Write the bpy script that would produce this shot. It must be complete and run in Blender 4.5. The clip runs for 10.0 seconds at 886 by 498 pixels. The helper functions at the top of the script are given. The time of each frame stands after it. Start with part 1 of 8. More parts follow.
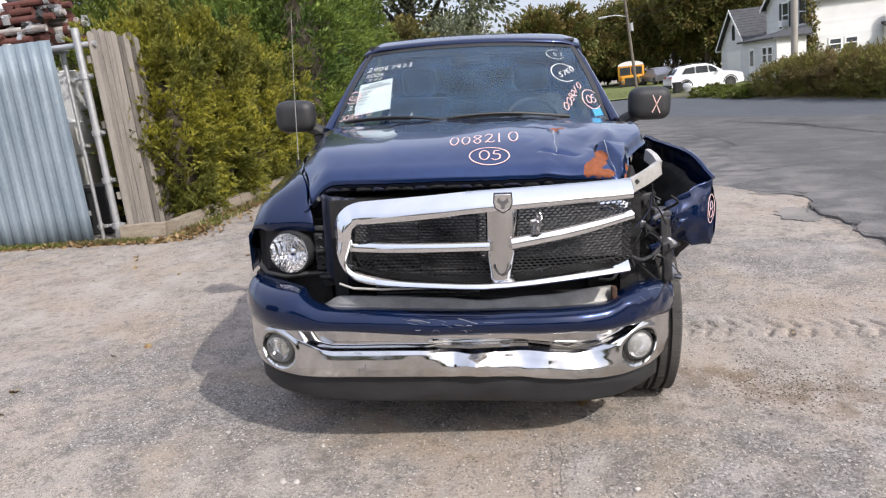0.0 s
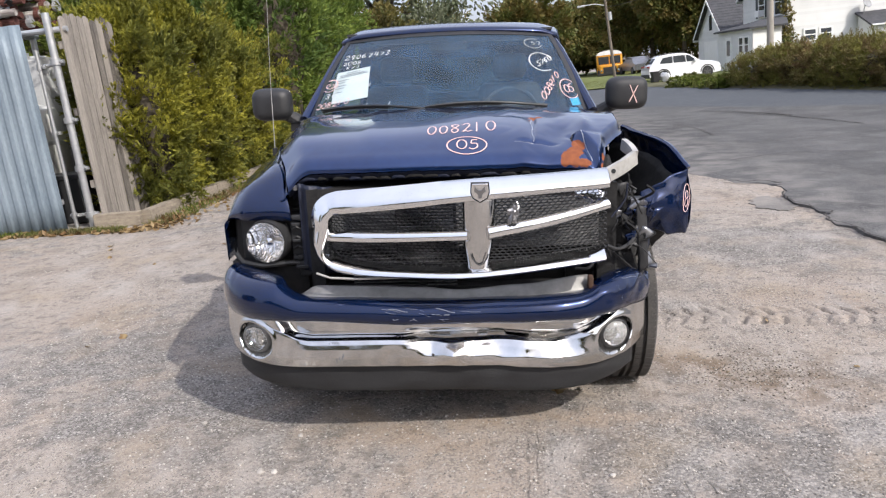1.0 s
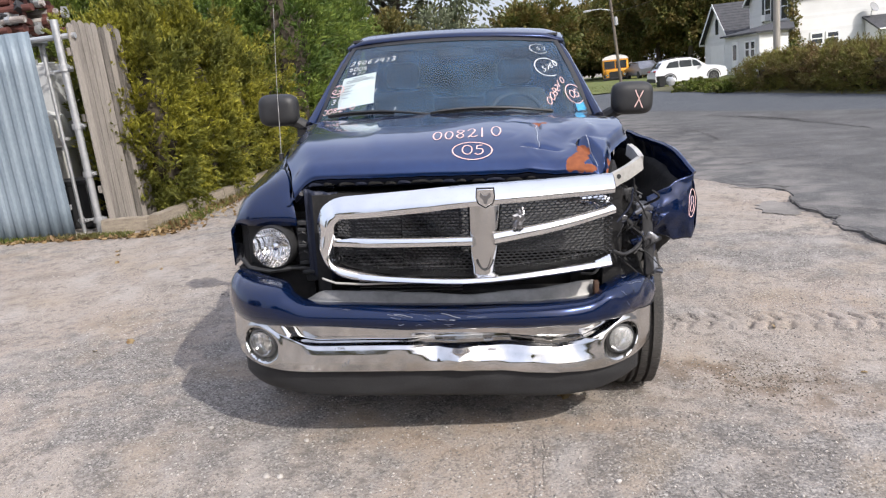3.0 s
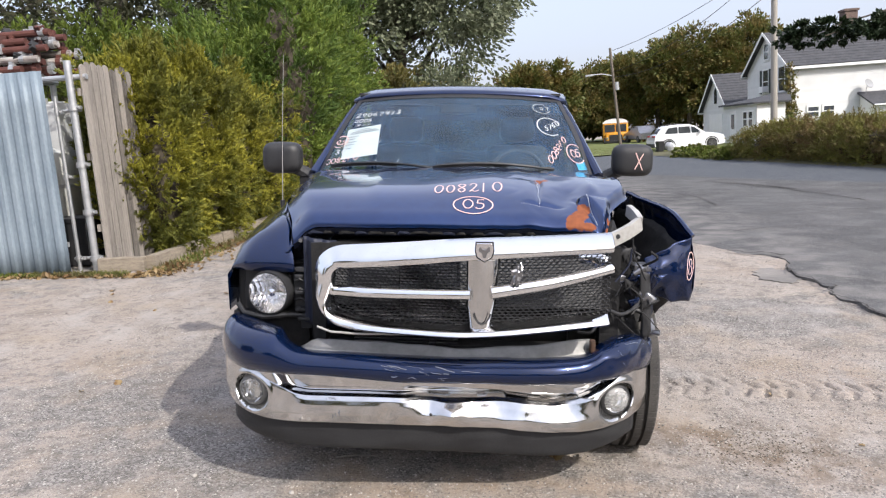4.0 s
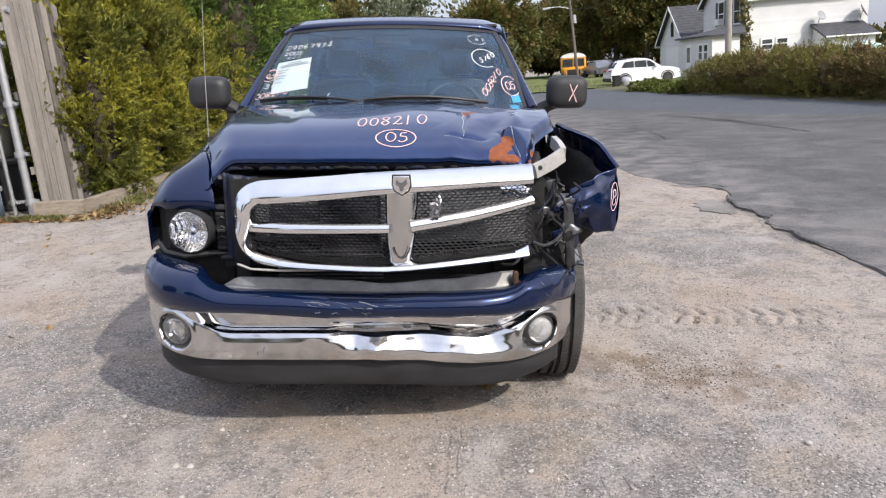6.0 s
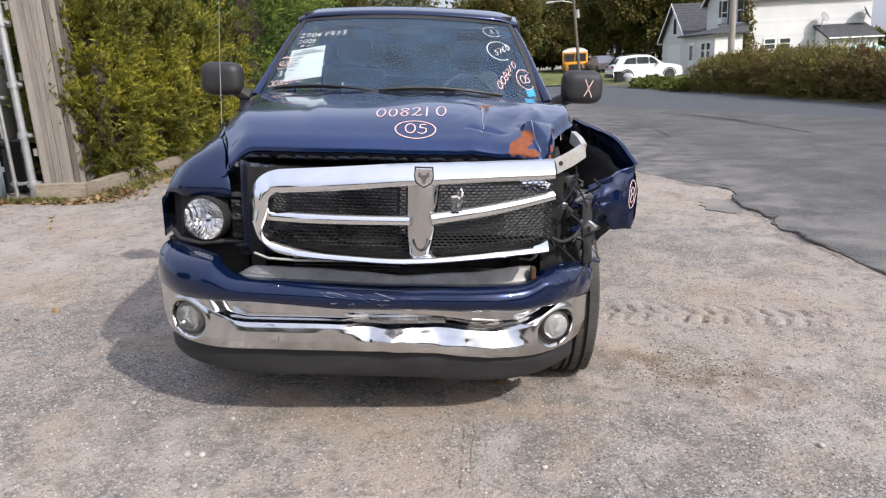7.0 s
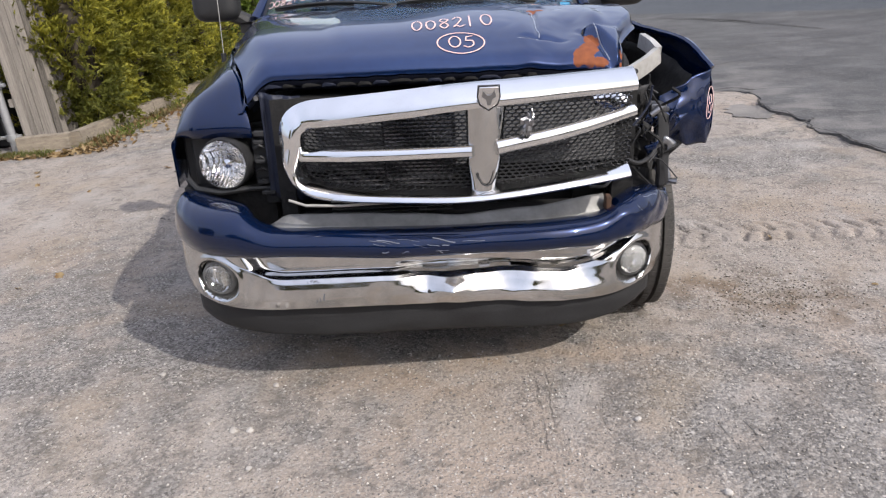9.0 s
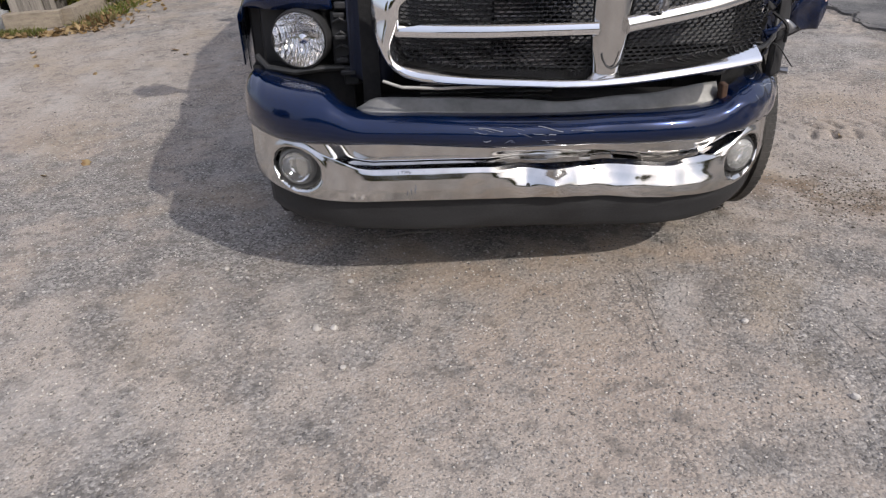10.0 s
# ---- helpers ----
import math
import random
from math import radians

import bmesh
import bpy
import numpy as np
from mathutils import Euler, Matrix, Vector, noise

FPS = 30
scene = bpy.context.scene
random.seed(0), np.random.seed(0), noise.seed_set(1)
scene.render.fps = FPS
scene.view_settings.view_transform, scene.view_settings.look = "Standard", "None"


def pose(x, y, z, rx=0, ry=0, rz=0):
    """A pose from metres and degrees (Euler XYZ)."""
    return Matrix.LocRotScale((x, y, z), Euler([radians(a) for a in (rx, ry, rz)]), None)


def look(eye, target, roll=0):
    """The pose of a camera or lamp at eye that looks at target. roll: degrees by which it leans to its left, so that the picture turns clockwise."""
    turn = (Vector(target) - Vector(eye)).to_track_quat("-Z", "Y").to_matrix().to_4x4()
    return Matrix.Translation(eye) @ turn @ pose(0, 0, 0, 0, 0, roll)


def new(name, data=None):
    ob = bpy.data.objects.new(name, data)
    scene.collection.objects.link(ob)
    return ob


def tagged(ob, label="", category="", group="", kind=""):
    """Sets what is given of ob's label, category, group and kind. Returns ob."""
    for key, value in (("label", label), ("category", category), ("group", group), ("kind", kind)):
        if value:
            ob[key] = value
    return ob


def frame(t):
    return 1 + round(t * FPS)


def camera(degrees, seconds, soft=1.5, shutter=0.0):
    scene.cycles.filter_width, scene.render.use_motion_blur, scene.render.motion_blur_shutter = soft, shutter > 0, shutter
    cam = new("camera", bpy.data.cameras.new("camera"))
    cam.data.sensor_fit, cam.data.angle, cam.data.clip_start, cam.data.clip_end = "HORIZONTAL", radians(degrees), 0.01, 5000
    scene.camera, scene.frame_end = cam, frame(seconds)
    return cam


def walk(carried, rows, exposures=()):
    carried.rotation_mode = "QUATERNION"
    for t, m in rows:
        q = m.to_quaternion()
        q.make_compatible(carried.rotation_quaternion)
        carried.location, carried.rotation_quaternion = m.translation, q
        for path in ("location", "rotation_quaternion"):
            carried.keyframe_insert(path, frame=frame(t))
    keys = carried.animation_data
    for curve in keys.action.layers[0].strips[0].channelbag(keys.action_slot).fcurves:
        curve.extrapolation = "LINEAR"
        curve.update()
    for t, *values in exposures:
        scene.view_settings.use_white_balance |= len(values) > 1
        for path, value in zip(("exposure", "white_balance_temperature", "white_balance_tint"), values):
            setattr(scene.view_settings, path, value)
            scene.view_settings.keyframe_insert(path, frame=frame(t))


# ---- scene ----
cam = camera(63.8, 10.0, soft=1.25)
PATH = [
    (0, (0.237, -2.859, 1.583), (0.044, -0.918, 1.141), -4.4),
    (0.5, (0.242, -2.869, 1.587), (0.056, -0.931, 1.131), -4.5),
    (1, (0.245, -2.857, 1.585), (0.108, -0.919, 1.108), -4.1),
    (1.5, (0.238, -2.855, 1.586), (0.099, -0.914, 1.125), -3.7),
    (2, (0.244, -2.857, 1.584), (0.082, -0.922, 1.106), -4.2),
    (3.5, (0.248, -2.863, 1.59), (0.105, -0.914, 1.163), -4.0),
    (4, (0.241, -2.857, 1.583), (0.103, -0.886, 1.267), -1.7),
    (4.5, (0.276, -2.872, 1.572), (0.06, -0.912, 1.24), -2.4),
    (5, (0.381, -2.885, 1.553), (0.237, -0.936, 1.126), -2.7),
    (5.5, (0.4, -2.843, 1.555), (0.355, -0.902, 1.077), -2.7),
    (5.7, (0.404, -2.836, 1.553), (0.363, -0.896, 1.069), -2.5),
    (6.8, (0.349, -2.825, 1.551), (0.332, -0.888, 1.055), -1.2),
    (7, (0.31, -2.816, 1.557), (0.287, -0.882, 1.047), -0.7),
    (7.5, (0.211, -2.746, 1.571), (0.276, -0.824, 1.021), -0.4),
    (8, (0.184, -2.63, 1.533), (0.298, -0.723, 0.939), -0.3),
    (8.5, (0.201, -2.472, 1.532), (0.076, -0.558, 0.964), -4.2),
    (9, (0.042, -2.434, 1.497), (0.036, -0.563, 0.79), -4.5),
    (9.5, (-0.197, -2.399, 1.476), (-0.037, -0.627, 0.562), -0.8),
    (10, (-0.374, -2.265, 1.434), (-0.339, -0.516, 0.464), -3.0),
]
# The lot falls 2.3 degrees towards the road; everything on it is laid out in the lot's own plane.
SLOPE = pose(0, 0, 0, 0, 2.3, 0)
walk(cam, [(t, SLOPE @ look(eye, target, roll)) for t, eye, target, roll in PATH], exposures=((0, 0.30), (2.5, 0.28), (4, 0.40), (5.5, 0.33), (7, 0.25), (8, 0.24), (8.8, 0.17), (9.4, -0.02), (10, -0.14)))

# ---- light ----
SUN_TO = Vector((0.90, -0.86, 1.0)).normalized()
world = bpy.data.worlds.new("sky")
scene.world = world
world.use_nodes = True
wn = world.node_tree.nodes
sky = wn.new("ShaderNodeTexSky")
sky.sky_type, sky.sun_disc = "NISHITA", False
sky.sun_elevation = math.asin(SUN_TO.z)
sky.sun_rotation = math.atan2(SUN_TO.x, SUN_TO.y)
sky.air_density, sky.dust_density, sky.ozone_density = 1.0, 4.2, 1.6
wn["Background"].inputs["Strength"].default_value = 0.152
haze = wn.new("ShaderNodeMix")
haze.data_type = "RGBA"
haze.inputs[0].default_value = 0.5
haze.inputs[7].default_value = (6.5, 6.75, 8.2, 1)
world.node_tree.links.new(sky.outputs[0], haze.inputs[6])
# thin high cloud: brighter overhead than at the horizon
updir, upz, veil, cloud = wn.new("ShaderNodeTexCoord"), wn.new("ShaderNodeSeparateXYZ"), wn.new("ShaderNodeMapRange"), wn.new("ShaderNodeVectorMath")
cloud.operation = "SCALE"
cloud.inputs[0].default_value = (6.5, 6.75, 8.2)
veil.inputs[3].default_value, veil.inputs[4].default_value = 0.75, 1.6
world.node_tree.links.new(updir.outputs["Generated"], upz.inputs[0])
world.node_tree.links.new(upz.outputs[2], veil.inputs[0])
world.node_tree.links.new(veil.outputs[0], cloud.inputs["Scale"])
world.node_tree.links.new(cloud.outputs[0], haze.inputs[7])
world.node_tree.links.new(haze.outputs[2], wn["Background"].inputs["Color"])
sun = new("sun", bpy.data.lights.new("sun", "SUN"))
sun.data.energy, sun.data.angle, sun.data.color = 3.4, radians(0.8), (1.0, 0.955, 0.91)
sun.matrix_world = look(SUN_TO * 50, (0, 0, 0))

# ---- mesh helpers ----
class Shape:
    """Vertices and faces, gathered piece by piece."""

    def __init__(self):
        self.v, self.f = [], []

    def add(self, verts, faces):
        n = len(self.v)
        self.v += [tuple(map(float, p)) for p in verts]
        self.f += [tuple(i + n for i in q) for q in faces]
        return self

    def box(self, lo, hi, m=None):
        pts = [Vector((x, y, z)) for x in (lo[0], hi[0]) for y in (lo[1], hi[1]) for z in (lo[2], hi[2])]
        pts = [m @ p for p in pts] if m else pts
        return self.add(pts, [(0, 1, 3, 2), (4, 6, 7, 5), (0, 4, 5, 1), (2, 3, 7, 6), (0, 2, 6, 4), (1, 5, 7, 3)])

    def grid(self, fn, nu, nv):
        pts = [fn(i / nu, j / nv) for i in range(nu + 1) for j in range(nv + 1)]
        k = nv + 1
        return self.add(pts, [(i * k + j, (i + 1) * k + j, (i + 1) * k + j + 1, i * k + j + 1) for i in range(nu) for j in range(nv)])

    def tube(self, path, r, n=8, caps=True, flat=1.0):
        path = [Vector(p) for p in path]
        rings = []
        for i, p in enumerate(path):
            d = (path[min(i + 1, len(path) - 1)] - path[max(i - 1, 0)]).normalized()
            a = d.cross(Vector((0, 0, 1)))
            a = a.normalized() if a.length > 1e-3 else Vector((1, 0, 0))
            b = a.cross(d)
            rad = r[i] if isinstance(r, (list, tuple)) else r
            rings += [p + (a * math.cos(k * math.tau / n) + b * math.sin(k * math.tau / n) * flat) * rad for k in range(n)]
        m = len(path)
        faces = [(i * n + k, i * n + (k + 1) % n, (i + 1) * n + (k + 1) % n, (i + 1) * n + k) for i in range(m - 1) for k in range(n)]
        if caps:
            faces += [tuple(range(n))[::-1], tuple(range((m - 1) * n, m * n))]
        return self.add(rings, faces)

    def sweep(self, path, profile, closed=True, caps=True, scale=None):
        """The profile (out, up) carried along a path that runs mostly along x; out points to -y side of the path."""
        path = [Vector(p) for p in path]
        n, m, pts = len(profile), len(path), []
        for i, p in enumerate(path):
            d = (path[min(i + 1, m - 1)] - path[max(i - 1, 0)]).normalized()
            out = Vector((d.y, -d.x, 0)).normalized()
            up = out.cross(d) * -1
            up = up if up.z > 0 else -up
            s = scale[i] if scale else 1
            pts += [p + out * (a * s) + up * (b * s) for a, b in profile]
        ks = range(n) if closed else range(n - 1)
        faces = [(i * n + k, i * n + (k + 1) % n, (i + 1) * n + (k + 1) % n, (i + 1) * n + k) for i in range(m - 1) for k in ks]
        if caps and closed:
            faces += [tuple(range(n))[::-1], tuple(range((m - 1) * n, m * n))]
        return self.add(pts, faces)

    def lathe(self, profile, n=32, m=None):
        """Profile of (radius, height) turned round z."""
        pts = [Vector((r * math.cos(k * math.tau / n), r * math.sin(k * math.tau / n), h)) for r, h in profile for k in range(n)]
        pts = [m @ p for p in pts] if m else pts
        return self.add(pts, [(i * n + k, i * n + (k + 1) % n, (i + 1) * n + (k + 1) % n, (i + 1) * n + k) for i in range(len(profile) - 1) for k in range(n)])

    def prism(self, outline, depth, m=None):
        """A flat outline (x, z) given thickness along y."""
        n = len(outline)
        pts = [Vector((x, y, z)) for y in (0, depth) for x, z in outline]
        pts = [m @ p for p in pts] if m else pts
        faces = [tuple(range(n)), tuple(range(n, 2 * n))[::-1]]
        return self.add(pts, faces + [(k, k + n, (k + 1) % n + n, (k + 1) % n) for k in range(n)])

    def mesh(self, name, material, smooth=35):
        me = bpy.data.meshes.new(name)
        me.from_pydata(self.v, [], self.f)
        me.validate()
        bm = bmesh.new()
        bm.from_mesh(me)
        if len(bm.faces) < 60000:
            bmesh.ops.recalc_face_normals(bm, faces=bm.faces[:])
        bm.to_mesh(me)
        bm.free()
        if smooth:
            me.polygons.foreach_set("use_smooth", [True] * len(me.polygons))
            me.set_sharp_from_angle(angle=radians(smooth))
        me.materials.append(material)
        return me


def part(name, shape, material, parent, label="", smooth=35, thick=0.0, bevel=0.0):
    me = shape.mesh(name, material, smooth) if isinstance(shape, Shape) else shape
    ob = new(name, me)
    ob.parent = parent
    if label:
        ob["label"] = label
    if thick:
        mod = ob.modifiers.new("thickness", "SOLIDIFY")
        mod.thickness, mod.offset = thick, -1
    if bevel:
        mod = ob.modifiers.new("edge", "BEVEL")
        mod.width, mod.segments, mod.limit_method = bevel, 2, "ANGLE"
    return ob


def thing(name, label, category, m=None, group="", kind=""):
    ob = new(name)
    ob.empty_display_size = 0.2
    ob.matrix_world = m if m else Matrix()
    return tagged(ob, label, category, group, kind)


def smoothstep(a, b, x):
    u = min(1, max(0, (x - a) / (b - a)))
    return u * u * (3 - 2 * u)


def spline(pts, n):
    """n+1 points on a Catmull-Rom curve through pts (tuples of any length)."""
    pts = [np.array(p, float) for p in pts]
    pts = [2 * pts[0] - pts[1]] + pts + [2 * pts[-1] - pts[-2]]
    res, segs = [], len(pts) - 3
    for i in range(n + 1):
        u = i / n * segs
        k = min(int(u), segs - 1)
        u -= k
        a, b, c, d = pts[k:k + 4]
        res.append(0.5 * (2 * b + (c - a) * u + (2 * a - 5 * b + 4 * c - d) * u * u + (3 * b - a - 3 * c + d) * u ** 3))
    return res


def curve1(pts, x):
    """Smooth height at x through (x, y) pairs."""
    if x <= pts[0][0]:
        return pts[0][1]
    for (a, b), (c, d) in zip(pts, pts[1:]):
        if x <= c:
            return b + (d - b) * smoothstep(a, c, x) * 0.5 + (d - b) * (x - a) / (c - a) * 0.5
    return pts[-1][1]


def curve2(pts, x):
    """Smooth curve through (x, y) pairs with matched slopes."""
    if x <= pts[0][0]:
        return pts[0][1]
    if x >= pts[-1][0]:
        return pts[-1][1]
    i = max(k for k in range(len(pts) - 1) if pts[k][0] <= x)

    def slope(k):
        a, b = pts[max(0, k - 1)], pts[min(len(pts) - 1, k + 1)]
        return (b[1] - a[1]) / (b[0] - a[0])
    (x0, y0), (x1, y1) = pts[i], pts[i + 1]
    h = x1 - x0
    t = (x - x0) / h
    return y0 * (2 * t ** 3 - 3 * t * t + 1) + h * slope(i) * (t ** 3 - 2 * t * t + t) + y1 * (3 * t * t - 2 * t ** 3) + h * slope(i + 1) * (t ** 3 - t * t)


# ---- materials ----
def surface(name, c1, c2, scale=8.0, rough=0.6, rough2=None, metal=0.0, bump=0.0, bump_scale=60.0, coat=0.0, island=0.0, fine=0.35, stretch=(1, 1, 1), spec=0.5, obj=0.0):
    """A surface of two colours mixed by noise at two scales, with fine relief."""
    m = bpy.data.materials.new(name)
    m.use_nodes = True
    nt = m.node_tree
    N, L = nt.nodes.new, nt.links.new
    b = nt.nodes["Principled BSDF"]
    co = N("ShaderNodeTexCoord")
    mp = N("ShaderNodeMapping")
    mp.inputs["Scale"].default_value = stretch
    L(co.outputs["Object"], mp.inputs[0])
    n1, n2 = N("ShaderNodeTexNoise"), N("ShaderNodeTexNoise")
    n1.inputs["Scale"].default_value, n1.inputs["Detail"].default_value = scale, 5
    n2.inputs["Scale"].default_value, n2.inputs["Detail"].default_value = bump_scale, 4
    L(mp.outputs[0], n1.inputs["Vector"])
    L(mp.outputs[0], n2.inputs["Vector"])
    ramp = N("ShaderNodeMapRange")
    ramp.inputs[1].default_value, ramp.inputs[2].default_value = 0.3, 0.7
    mixv = N("ShaderNodeMix")
    mixv.inputs[0].default_value = fine
    L(n1.outputs[0], mixv.inputs[2])
    L(n2.outputs[0], mixv.inputs[3])
    fac = mixv.outputs[0]
    for amount, node, sock in ((island, "ShaderNodeNewGeometry", "Random Per Island"), (obj, "ShaderNodeObjectInfo", "Random")):
        if amount:
            g = N(node)
            mi = N("ShaderNodeMix")
            mi.inputs[0].default_value = amount
            L(fac, mi.inputs[2])
            L(g.outputs[sock], mi.inputs[3])
            fac = mi.outputs[0]
    L(fac, ramp.inputs[0])
    mc = N("ShaderNodeMix")
    mc.data_type = "RGBA"
    mc.inputs[6].default_value, mc.inputs[7].default_value = (*c1, 1), (*c2, 1)
    L(ramp.outputs[0], mc.inputs[0])
    L(mc.outputs[2], b.inputs["Base Color"])
    if rough2 is None:
        b.inputs["Roughness"].default_value = rough
    else:
        mr = N("ShaderNodeMapRange")
        mr.inputs[1].default_value, mr.inputs[2].default_value = 0.35, 0.65
        mr.inputs[3].default_value, mr.inputs[4].default_value = rough, rough2
        L(n1.outputs[0], mr.inputs[0])
        L(mr.outputs[0], b.inputs["Roughness"])
    b.inputs["Metallic"].default_value = metal
    b.inputs["Specular IOR Level"].default_value = spec
    b.inputs["Coat Weight"].default_value = coat
    b.inputs["Coat Roughness"].default_value = 0.04
    if bump:
        bu = N("ShaderNodeBump")
        bu.inputs["Strength"].default_value, bu.inputs["Distance"].default_value = bump, 0.01
        L(n2.outputs[0], bu.inputs["Height"])
        L(bu.outputs[0], b.inputs["Normal"])
    return m


def glass(name, tint, rough=0.0, dust_sheen=0.0, film=(0.26, 0.42, 0.54)):
    """Thin pane: mostly clear, with mirror gloss that grows at a slant."""
    m = bpy.data.materials.new(name)
    m.use_nodes = True
    nt = m.node_tree
    N, L = nt.nodes.new, nt.links.new
    nt.nodes.remove(nt.nodes["Principled BSDF"])
    clear, gloss, mix, fr = N("ShaderNodeBsdfTransparent"), N("ShaderNodeBsdfGlossy"), N("ShaderNodeMixShader"), N("ShaderNodeFresnel")
    clear.inputs[0].default_value = (*tint, 1)
    gloss.inputs["Roughness"].default_value = rough
    fr.inputs[0].default_value = 1.52
    L(fr.outputs[0], mix.inputs[0])
    L(clear.outputs[0], mix.inputs[1])
    L(gloss.outputs[0], mix.inputs[2])
    last = mix
    if dust_sheen:
        no, mr, df, m2 = N("ShaderNodeTexNoise"), N("ShaderNodeMapRange"), N("ShaderNodeBsdfDiffuse"), N("ShaderNodeMixShader")
        no.inputs["Scale"].default_value = 5
        no.inputs["Detail"].default_value = 6
        mr.inputs[1].default_value, mr.inputs[2].default_value, mr.inputs[3].default_value, mr.inputs[4].default_value = 0.35, 0.7, dust_sheen * 0.5, dust_sheen * 1.5
        co = N("ShaderNodeTexCoord")
        L(co.outputs["Object"], no.inputs["Vector"])
        L(no.outputs[0], mr.inputs[0])
        df.inputs[0].default_value = (*film, 1)
        L(mr.outputs[0], m2.inputs[0])
        L(mix.outputs[0], m2.inputs[1])
        L(df.outputs[0], m2.inputs[2])
        last = m2
    L(last.outputs[0], nt.nodes["Material Output"].inputs[0])
    return m


def spots(mat, centres, colour, edge=0.06, rough=0.85):
    """Bare rusty patches of uneven outline on a painted panel: (x, y, z, radius) in its own space."""
    nt = mat.node_tree
    N, L = nt.nodes.new, nt.links.new
    b = nt.nodes["Principled BSDF"]
    co, no = N("ShaderNodeTexCoord"), N("ShaderNodeTexNoise")
    no.inputs["Scale"].default_value, no.inputs["Detail"].default_value = 14, 6
    L(co.outputs["Object"], no.inputs["Vector"])
    total = None
    for x, y, z, r in centres:
        d, s = N("ShaderNodeVectorMath"), N("ShaderNodeMath")
        d.operation, s.operation = "DISTANCE", "DIVIDE"
        d.inputs[1].default_value = (x, y, z)
        L(co.outputs["Object"], d.inputs[0])
        L(d.outputs["Value"], s.inputs[0])
        s.inputs[1].default_value = r
        if total is None:
            total = s.outputs[0]
        else:
            mn = N("ShaderNodeMath")
            mn.operation = "MINIMUM"
            L(total, mn.inputs[0])
            L(s.outputs[0], mn.inputs[1])
            total = mn.outputs[0]
    ma = N("ShaderNodeMath")
    ma.operation = "MULTIPLY_ADD"
    L(no.outputs[0], ma.inputs[0])
    ma.inputs[1].default_value = 2.6
    L(total, ma.inputs[2])
    mr = N("ShaderNodeMapRange")
    mr.inputs[1].default_value, mr.inputs[2].default_value, mr.inputs[3].default_value, mr.inputs[4].default_value = 2.2 - edge, 2.2 + edge, 1, 0
    L(ma.outputs[0], mr.inputs[0])
    link = b.inputs["Base Color"].links[0].from_socket
    mc, n2, rc = N("ShaderNodeMix"), N("ShaderNodeTexNoise"), N("ShaderNodeMix")
    n2.inputs["Scale"].default_value = 45
    L(co.outputs["Object"], n2.inputs["Vector"])
    rc.data_type = mc.data_type = "RGBA"
    rc.inputs[6].default_value, rc.inputs[7].default_value = (*colour, 1), (colour[0] * 0.45, colour[1] * 0.35, colour[2] * 0.4, 1)
    L(n2.outputs[0], rc.inputs[0])
    L(mr.outputs[0], mc.inputs[0])
    L(link, mc.inputs[6])
    L(rc.outputs[2], mc.inputs[7])
    L(mc.outputs[2], b.inputs["Base Color"])
    for sock, v in (("Roughness", rough), ("Metallic", 0.0), ("Coat Weight", 0.0)):
        mx = N("ShaderNodeMix")
        mx.inputs[2].default_value, mx.inputs[3].default_value = b.inputs[sock].default_value, v
        L(mr.outputs[0], mx.inputs[0])
        L(mx.outputs[0], b.inputs[sock])
    return mat


BLUE1, BLUE2 = (0.0010, 0.0080, 0.040), (0.0022, 0.0145, 0.063)
M_PAINT = surface("blue_paint", BLUE1, BLUE2, scale=3, rough=0.24, metal=0.5, coat=1.0, bump=0.03, bump_scale=26, spec=0.15)
# body blue lightened for the hood: sky sheen and highlights put into the colour
M_HOOD = surface("hood_paint_skylit", (0.0022, 0.0175, 0.082), (0.008, 0.034, 0.125), scale=3, rough=0.30, metal=0.6, coat=1.0, bump=0.03, bump_scale=18)
# base raised so the grille shows bright sky reflections
M_CHROME = surface("chrome", (0.93, 0.93, 0.93), (0.80, 0.80, 0.80), scale=6, rough=0.07, rough2=0.16, metal=1.0, bump=0.03, bump_scale=9)
M_SATIN = surface("satin_silver", (0.30, 0.295, 0.28), (0.20, 0.195, 0.185), scale=9, rough=0.55, rough2=0.7, metal=0.8, bump=0.03)
M_BLACK = surface("black_plastic", (0.012, 0.012, 0.013), (0.028, 0.028, 0.029), scale=12, rough=0.45, rough2=0.65, bump=0.15, bump_scale=300)
M_GREYPL = surface("grey_plastic", (0.013, 0.013, 0.014), (0.032, 0.032, 0.034), scale=7, rough=0.5, rough2=0.75, bump=0.15, bump_scale=300)
M_MESH = surface("grille_mesh_plastic", (0.028, 0.028, 0.030), (0.060, 0.060, 0.062), scale=12, rough=0.4, rough2=0.6, spec=0.6)
M_VALANCE = surface("valance_plastic", (0.011, 0.011, 0.012), (0.032, 0.032, 0.033), scale=5, rough=0.45, rough2=0.7, bump=0.12, bump_scale=120, spec=0.35, stretch=(1, 1, 3))
# same chrome with a darker base, imitating dim ground reflections
M_DIMCHROME = surface("ground_reflection_chrome", (0.74, 0.74, 0.74), (0.52, 0.51, 0.49), scale=7, rough=0.07, rough2=0.20, metal=1.0, bump=0.05, bump_scale=14, stretch=(1, 1, 0.5))
M_DARK = surface("dark_metal", (0.008, 0.008, 0.009), (0.026, 0.025, 0.024), scale=10, rough=0.7, bump=0.3, spec=0.25)
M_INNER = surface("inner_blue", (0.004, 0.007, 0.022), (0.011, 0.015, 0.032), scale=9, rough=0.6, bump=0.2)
M_RUBBER = surface("rubber", (0.030, 0.029, 0.028), (0.085, 0.078, 0.070), scale=5, rough=0.85, bump=0.2, bump_scale=120)
M_ALLOY = surface("alloy", (0.35, 0.35, 0.36), (0.25, 0.25, 0.26), rough=0.3, metal=0.9)
